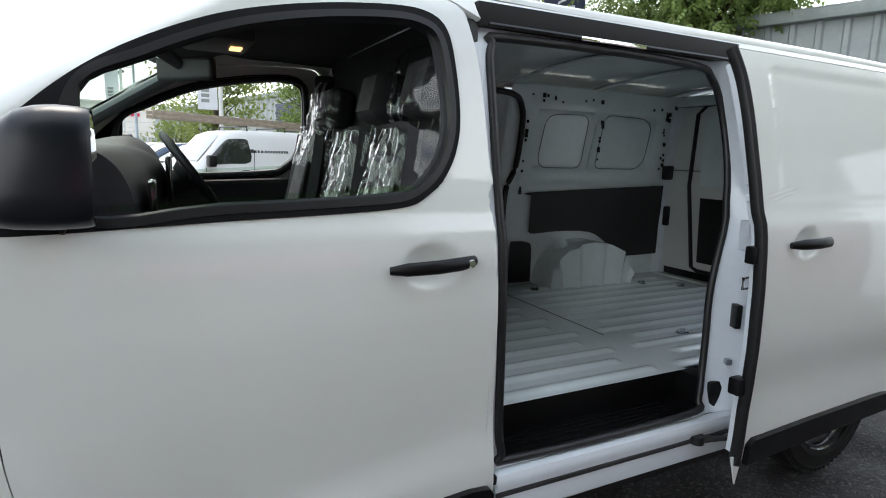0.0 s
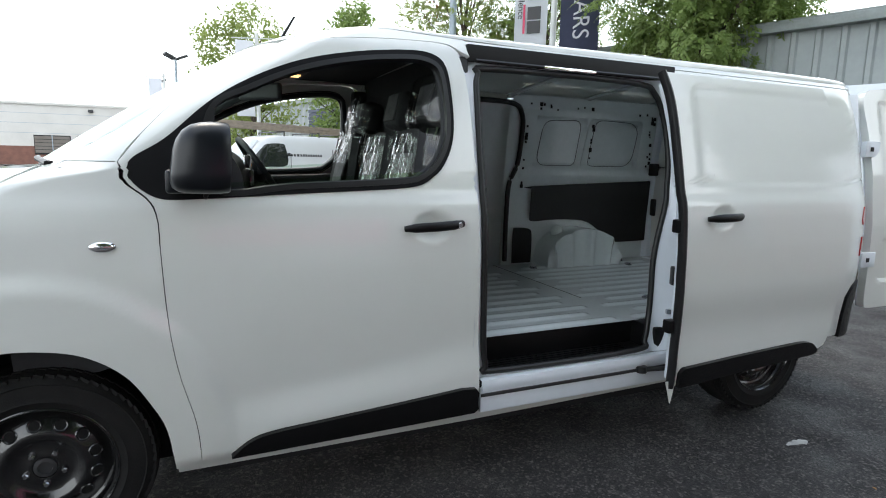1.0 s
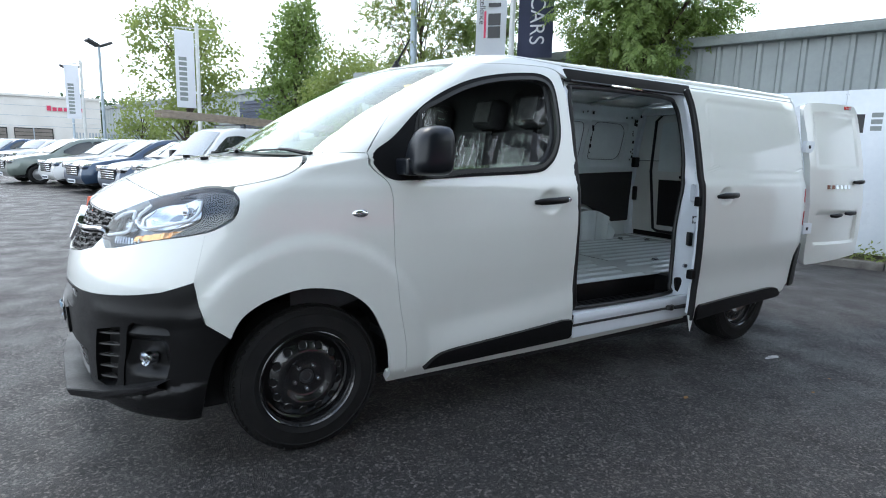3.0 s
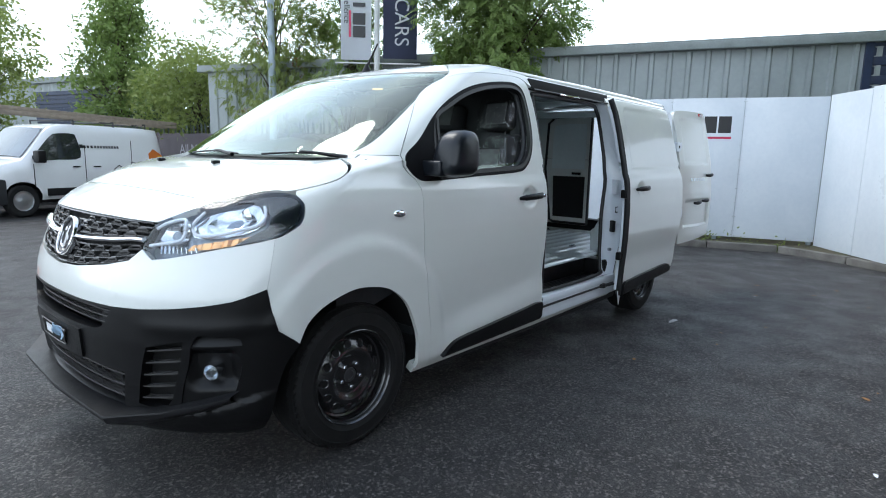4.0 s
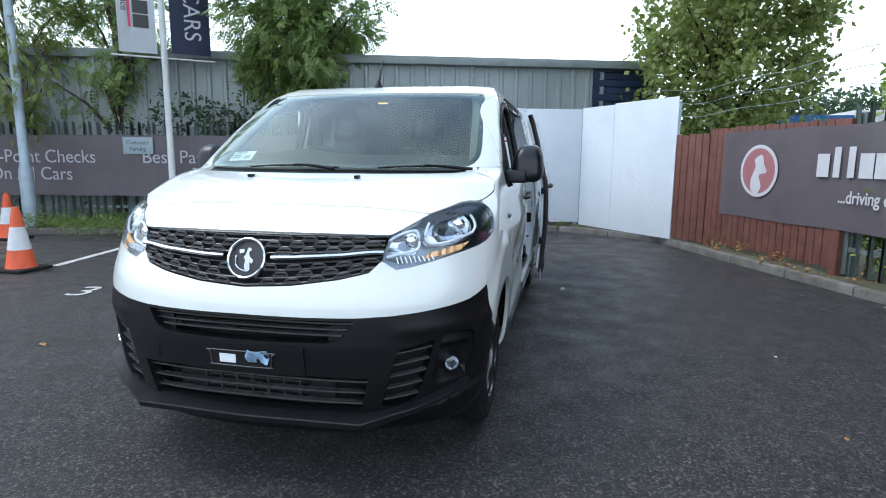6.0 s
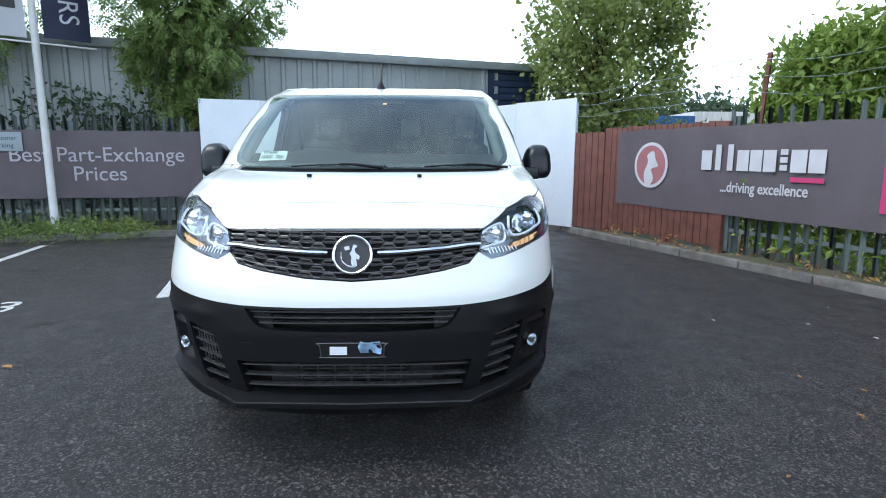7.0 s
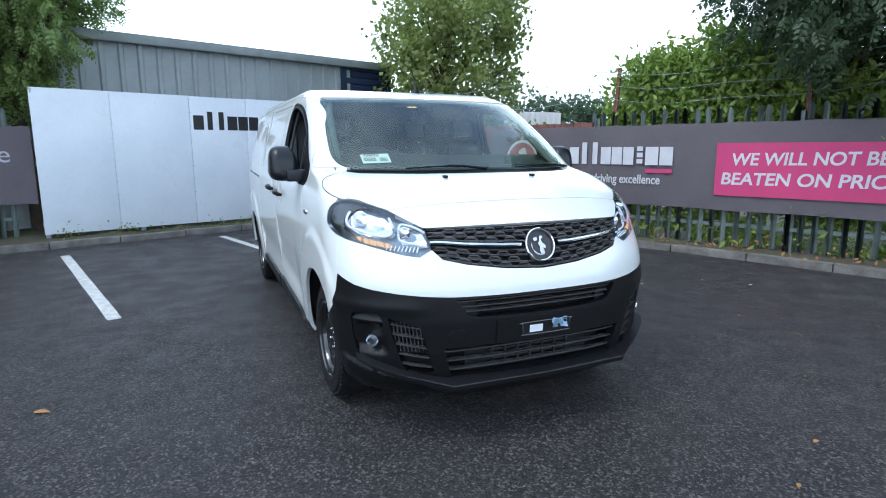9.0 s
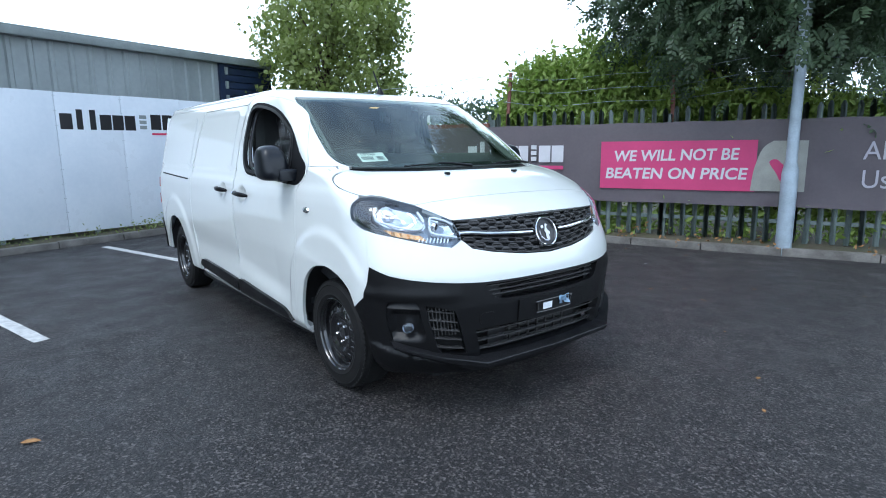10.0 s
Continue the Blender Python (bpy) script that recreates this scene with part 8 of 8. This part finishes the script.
def front_bits(car, hw, x, z_lamp, z_grille, plate=True):
    for sg in (-1, 1):
        w = hw(x + .12, z_lamp)
        k = bmesh.new()
        box(k, x - .01, x + .30, sg * w * .62 if sg > 0 else sg * w * .96, sg * w * .96 if sg > 0 else sg * w * .62, z_lamp - .07, z_lamp + .08, .03)
        part("headlight", k, LAMP_SILVER, car, "clear headlight")
    k = bmesh.new()
    for i in range(4):
        w = hw(x, z_grille) * .55
        box(k, x - .035, x + .05, -w, w, z_grille - .10 + i * .055, z_grille - .075 + i * .055, .004)
    part("grille", k, CHROME, car)
    k = boxes((x - .02, x + .06, -hw(x, .5) * .58, hw(x, .5) * .58, z_grille - .13, z_grille + .13), bevel=.01)
    part("grille_backing", k, DARK, car)
    if plate:
        k = boxes((x - .05, x - .035, -.26, .26, z_grille - .34, z_grille - .23), bevel=.003)
        part("number_plate", k, PAPER, car, "white number plate")
        part("plate_bar", boxes((x - .052, x - .05, -.22, .22, z_grille - .31, z_grille - .26)), INK, car)


# the white contractor's van with ladders
VC = Matrix.Translation((.78, 10.75, 0)) @ BAY
VM = VC @ Matrix.Diagonal((.90, .90, .90, 1))
top = [(-.42, .28), (-.50, .42), (-.50, .72), (-.44, .90), (-.30, .98), (.25, 1.13), (.48, 1.20), (.80, 1.52), (1.06, 1.80), (1.35, 1.93), (1.90, 1.96), (3.13, 1.96), (3.89, 1.94), (4.01, 1.86), (4.07, 1.4), (4.08, .8), (4.08, .34)]
glass = [[(.64, 1.19), (.84, 1.43), (1.10, 1.68), (1.25, 1.75), (1.62, 1.76), (1.69, 1.66), (1.69, 1.24), (1.2, 1.19)]]
cvan, chw = parked("contractor_van", "white contractor's van with ladders on its roof rack", VM, top, .32, (.36, 3.28), .96, PAINTS["white"], glass, [((.50, 1.22), (1.08, 1.83), CAR_SCREEN, "windscreen")], "", "van", .34)
front_bits(cvan, chw, -.50, .93, .83)
BUMPER_GREY = material("dark_grey_bumper", (.022, .023, .026), .5, vary=.2, scale=6)
k = boxes((-.54, -.30, -.84, .84, .26, .74), bevel=.07)
part("front_bumper", k, BUMPER_GREY, cvan, "dark grey front bumper")
for i in range(5):
    part("bumper_slat", boxes((-.548, -.52, -.62, .62, .34 + i * .028, .352 + i * .028)), GALV, cvan)
for sg in (-1, 1):
    k = boxes((-.46, .06, sg * .88 - .085, sg * .88 + .085, .27, .80), bevel=.07)
    part("bumper_corner", k, BUMPER_GREY, cvan)
    yv = sg * .962
    part("side_strip", boxes((.85, 2.95, yv - .015, yv + .015, .42, .58), bevel=.01), PLASTIC, cvan, "black side strip")
    for row in ((1.745, 1.757, yv - .004, yv + .0035, .6, 1.5), (.60, .61, yv - .01, yv + .002, .6, 1.1), (2.95, 2.96, yv - .004, yv + .0035, .6, 1.65)):
        part("door_gap", boxes(row), DARK, cvan, smooth=False)
    for x in (1.45, 1.95):
        part("door_handle", boxes((x, x + .17, yv + sg * .004 - .012, yv + sg * .004 + .012, 1.02, 1.05), bevel=.008), PLASTIC, cvan)
    k = bmesh.new()
    box(k, .60, .78, sg * .98 - .02, sg * .98 + .16 * sg if sg > 0 else sg * .98 + .02, 1.12, 1.38, .04) if sg > 0 else box(k, .60, .78, -1.14, -.96, 1.12, 1.38, .04)
    part("door_mirror", k, PLASTIC, cvan)
def vinyl(name, pts, mat, label="", d=.006):
    """A flat sticker following the van's near flank."""
    k = wrap2d([line(pts + [pts[0]], .08)[:-1]], lambda a, c: Vector((a, -chw(a, c) - d, c)), .08, .08)
    return part(name, k, mat, cvan, label, smooth=False)


for i, w in enumerate((.085, .06, .05, .06)):
    x = 1.72 + i * .088
    vinyl("company_mark", [(x, 1.45), (x + w, 1.45), (x + w, 1.53 if i == 0 else 1.51), (x, 1.53 if i == 0 else 1.51)], BLACK_TEXT, "dark company name as plain bars")
for i in range(9):
    x = 2.08 + i * .072
    vinyl("company_mark", [(x, 1.45), (x + .05, 1.45), (x + .05, 1.51), (x, 1.51)], TRIM_GREY)
k = bmesh.new()
tube(k, [(2.60 + .16 * math.sin(math.pi / 3 * i), -chw(2.6, .86) - .004, .88 + .18 * math.cos(math.pi / 3 * i)) for i in range(6)], .013, 6, closed=True)
part("hexagon_mark", k, BLACK_TEXT, cvan, "dark hexagon mark")
vinyl("hexagon_bar", [(2.53, .83), (2.67, .83), (2.67, .93), (2.53, .93)], BLACK_TEXT)
YELLOW = material("yellow_vinyl", (.80, .42, .02), .4, vary=.1)
ORANGE_V = material("orange_vinyl", (.62, .16, .02), .4, vary=.1)
vinyl("orange_graphic", [(2.97, .45), (2.99, .72), (3.17, .92), (3.44, 1.06), (3.97, 1.08), (4.00, .70), (3.82, .62), (3.61, .60), (3.49, .74), (3.28, .80), (3.10, .70), (3.01, .45)], ORANGE_V, "orange and yellow vinyl graphic")
vinyl("orange_graphic", [(3.51, 1.14), (3.52, 1.34), (3.69, 1.46), (3.88, 1.36), (3.98, 1.30), (3.98, 1.14)], ORANGE_V)
vinyl("yellow_graphic", [(2.97, .46), (3.00, .66), (3.09, .66), (3.02, .46)], YELLOW, d=.009)
vinyl("yellow_graphic", [(3.26, .84), (3.35, .98), (3.44, .98), (3.46, .80), (3.36, .80)], YELLOW, d=.009)
vinyl("yellow_graphic", [(3.58, .72), (3.65, .94), (3.82, 1.0), (3.92, .80), (3.78, .68)], YELLOW, d=.009)
vinyl("yellow_graphic", [(3.77, 1.15), (3.81, 1.30), (3.97, 1.27), (3.97, 1.15)], YELLOW, d=.009)
vinyl("door_track", [(2.95, 1.095), (3.92, 1.095), (3.92, 1.13), (2.95, 1.13)], DARK, d=.010)
k = bmesh.new()
for x in (1.7, 2.7, 3.6):
    tube(k, [(x, -.72, 1.95), (x, -.72, 2.06), (x, .72, 2.06), (x, .72, 1.95)], .02, 6)
part("roof_rack", k, TRIM_GREY, cvan, "dark roof rack bars")
TIMBER_AL = material("weathered_ladder", (.34, .28, .22), .6, vary=.3, scale=8)
lad = thing("ladder", "long weathered ladder tied on the van roof rack", "ladder", VM @ Matrix.Translation((0, 0, 2.09)) @ Matrix.Rotation(radians(1.2), 4, "Y"))
for y in (-.62, -.25):
    for z in (.03, .12):
        part("rail", boxes((-.35, 4.7, y - .02, y + .02, z, z + .075), bevel=.006), TIMBER_AL, lad)
for i in range(19):
    part("rung", tube(bmesh.new(), [(-.2 + i * .265, -.62, .07), (-.2 + i * .265, -.25, .07)], .016, 6), TIMBER_AL, lad)

HATCH = [(-.72, .25), (-.80, .40), (-.78, .62), (-.70, .74), (-.30, .86), (.38, .97), (.62, 1.10), (1.10, 1.38), (1.50, 1.48), (2.2, 1.49), (2.85, 1.40), (3.22, 1.12), (3.34, .95), (3.36, .60), (3.30, .27)]
HGLASS = [[(.72, 1.0), (1.10, 1.28), (1.45, 1.38), (1.62, 1.38), (1.62, 1.0)], [(1.70, 1.0), (1.70, 1.39), (2.2, 1.39), (2.62, 1.30), (2.80, 1.10), (2.5, 1.0)]]
HSCREEN = [((.40, .99), (1.12, 1.41), CAR_SCREEN, "windscreen"), ((3.24, 1.12), (2.88, 1.40), CAR_SCREEN, "rear_screen")]
hatch, hh = parked("parked_car", "dark blue hatchback parked nose out", VC @ Matrix.Translation((.55, 2.55, 0)), HATCH, .26, (.0, 2.62), .89, PAINTS["blue"], HGLASS, HSCREEN, "parked cars", "car", .31)
front_bits(hatch, hh, -.79, .72, .60)
for i, (dx, dy, pk, lab) in enumerate(((.6, 5.05, "blue", "dark blue car parked nose out"), (.7, 7.5, "white", "white car parked nose out"), (.2, 10.0, "green", "grey-green car parked nose out"))):
    c2, h2 = parked("parked_car", lab, VC @ Matrix.Translation((dx, dy, 0)), HATCH, .26, (.0, 2.62), .89, PAINTS[pk], HGLASS, HSCREEN, "parked cars", "car", .31)
    front_bits(c2, h2, -.79, .72, .60)
for i, (x, y, pk, lab) in enumerate(((-6.3, 35.5, "maroon", "dark red car far across the yard"), (-5.1, 34.5, "blue", "blue car far across the yard"), (-3.6, 33.5, "white", "white car far across the yard"), (-2.2, 33.0, "silver", "silver car far across the yard"), (-.4, 32.0, "black", "black saloon far across the yard"))):
    c2, h2 = parked("parked_car", lab, Matrix.Translation((x, y, 0)) @ Matrix.Rotation(radians(40), 4, "Z"), HATCH, .26, (.0, 2.62), .89, PAINTS[pk], HGLASS, HSCREEN, "far parked cars", "car", .31)
    front_bits(c2, h2, -.79, .72, .60, False)
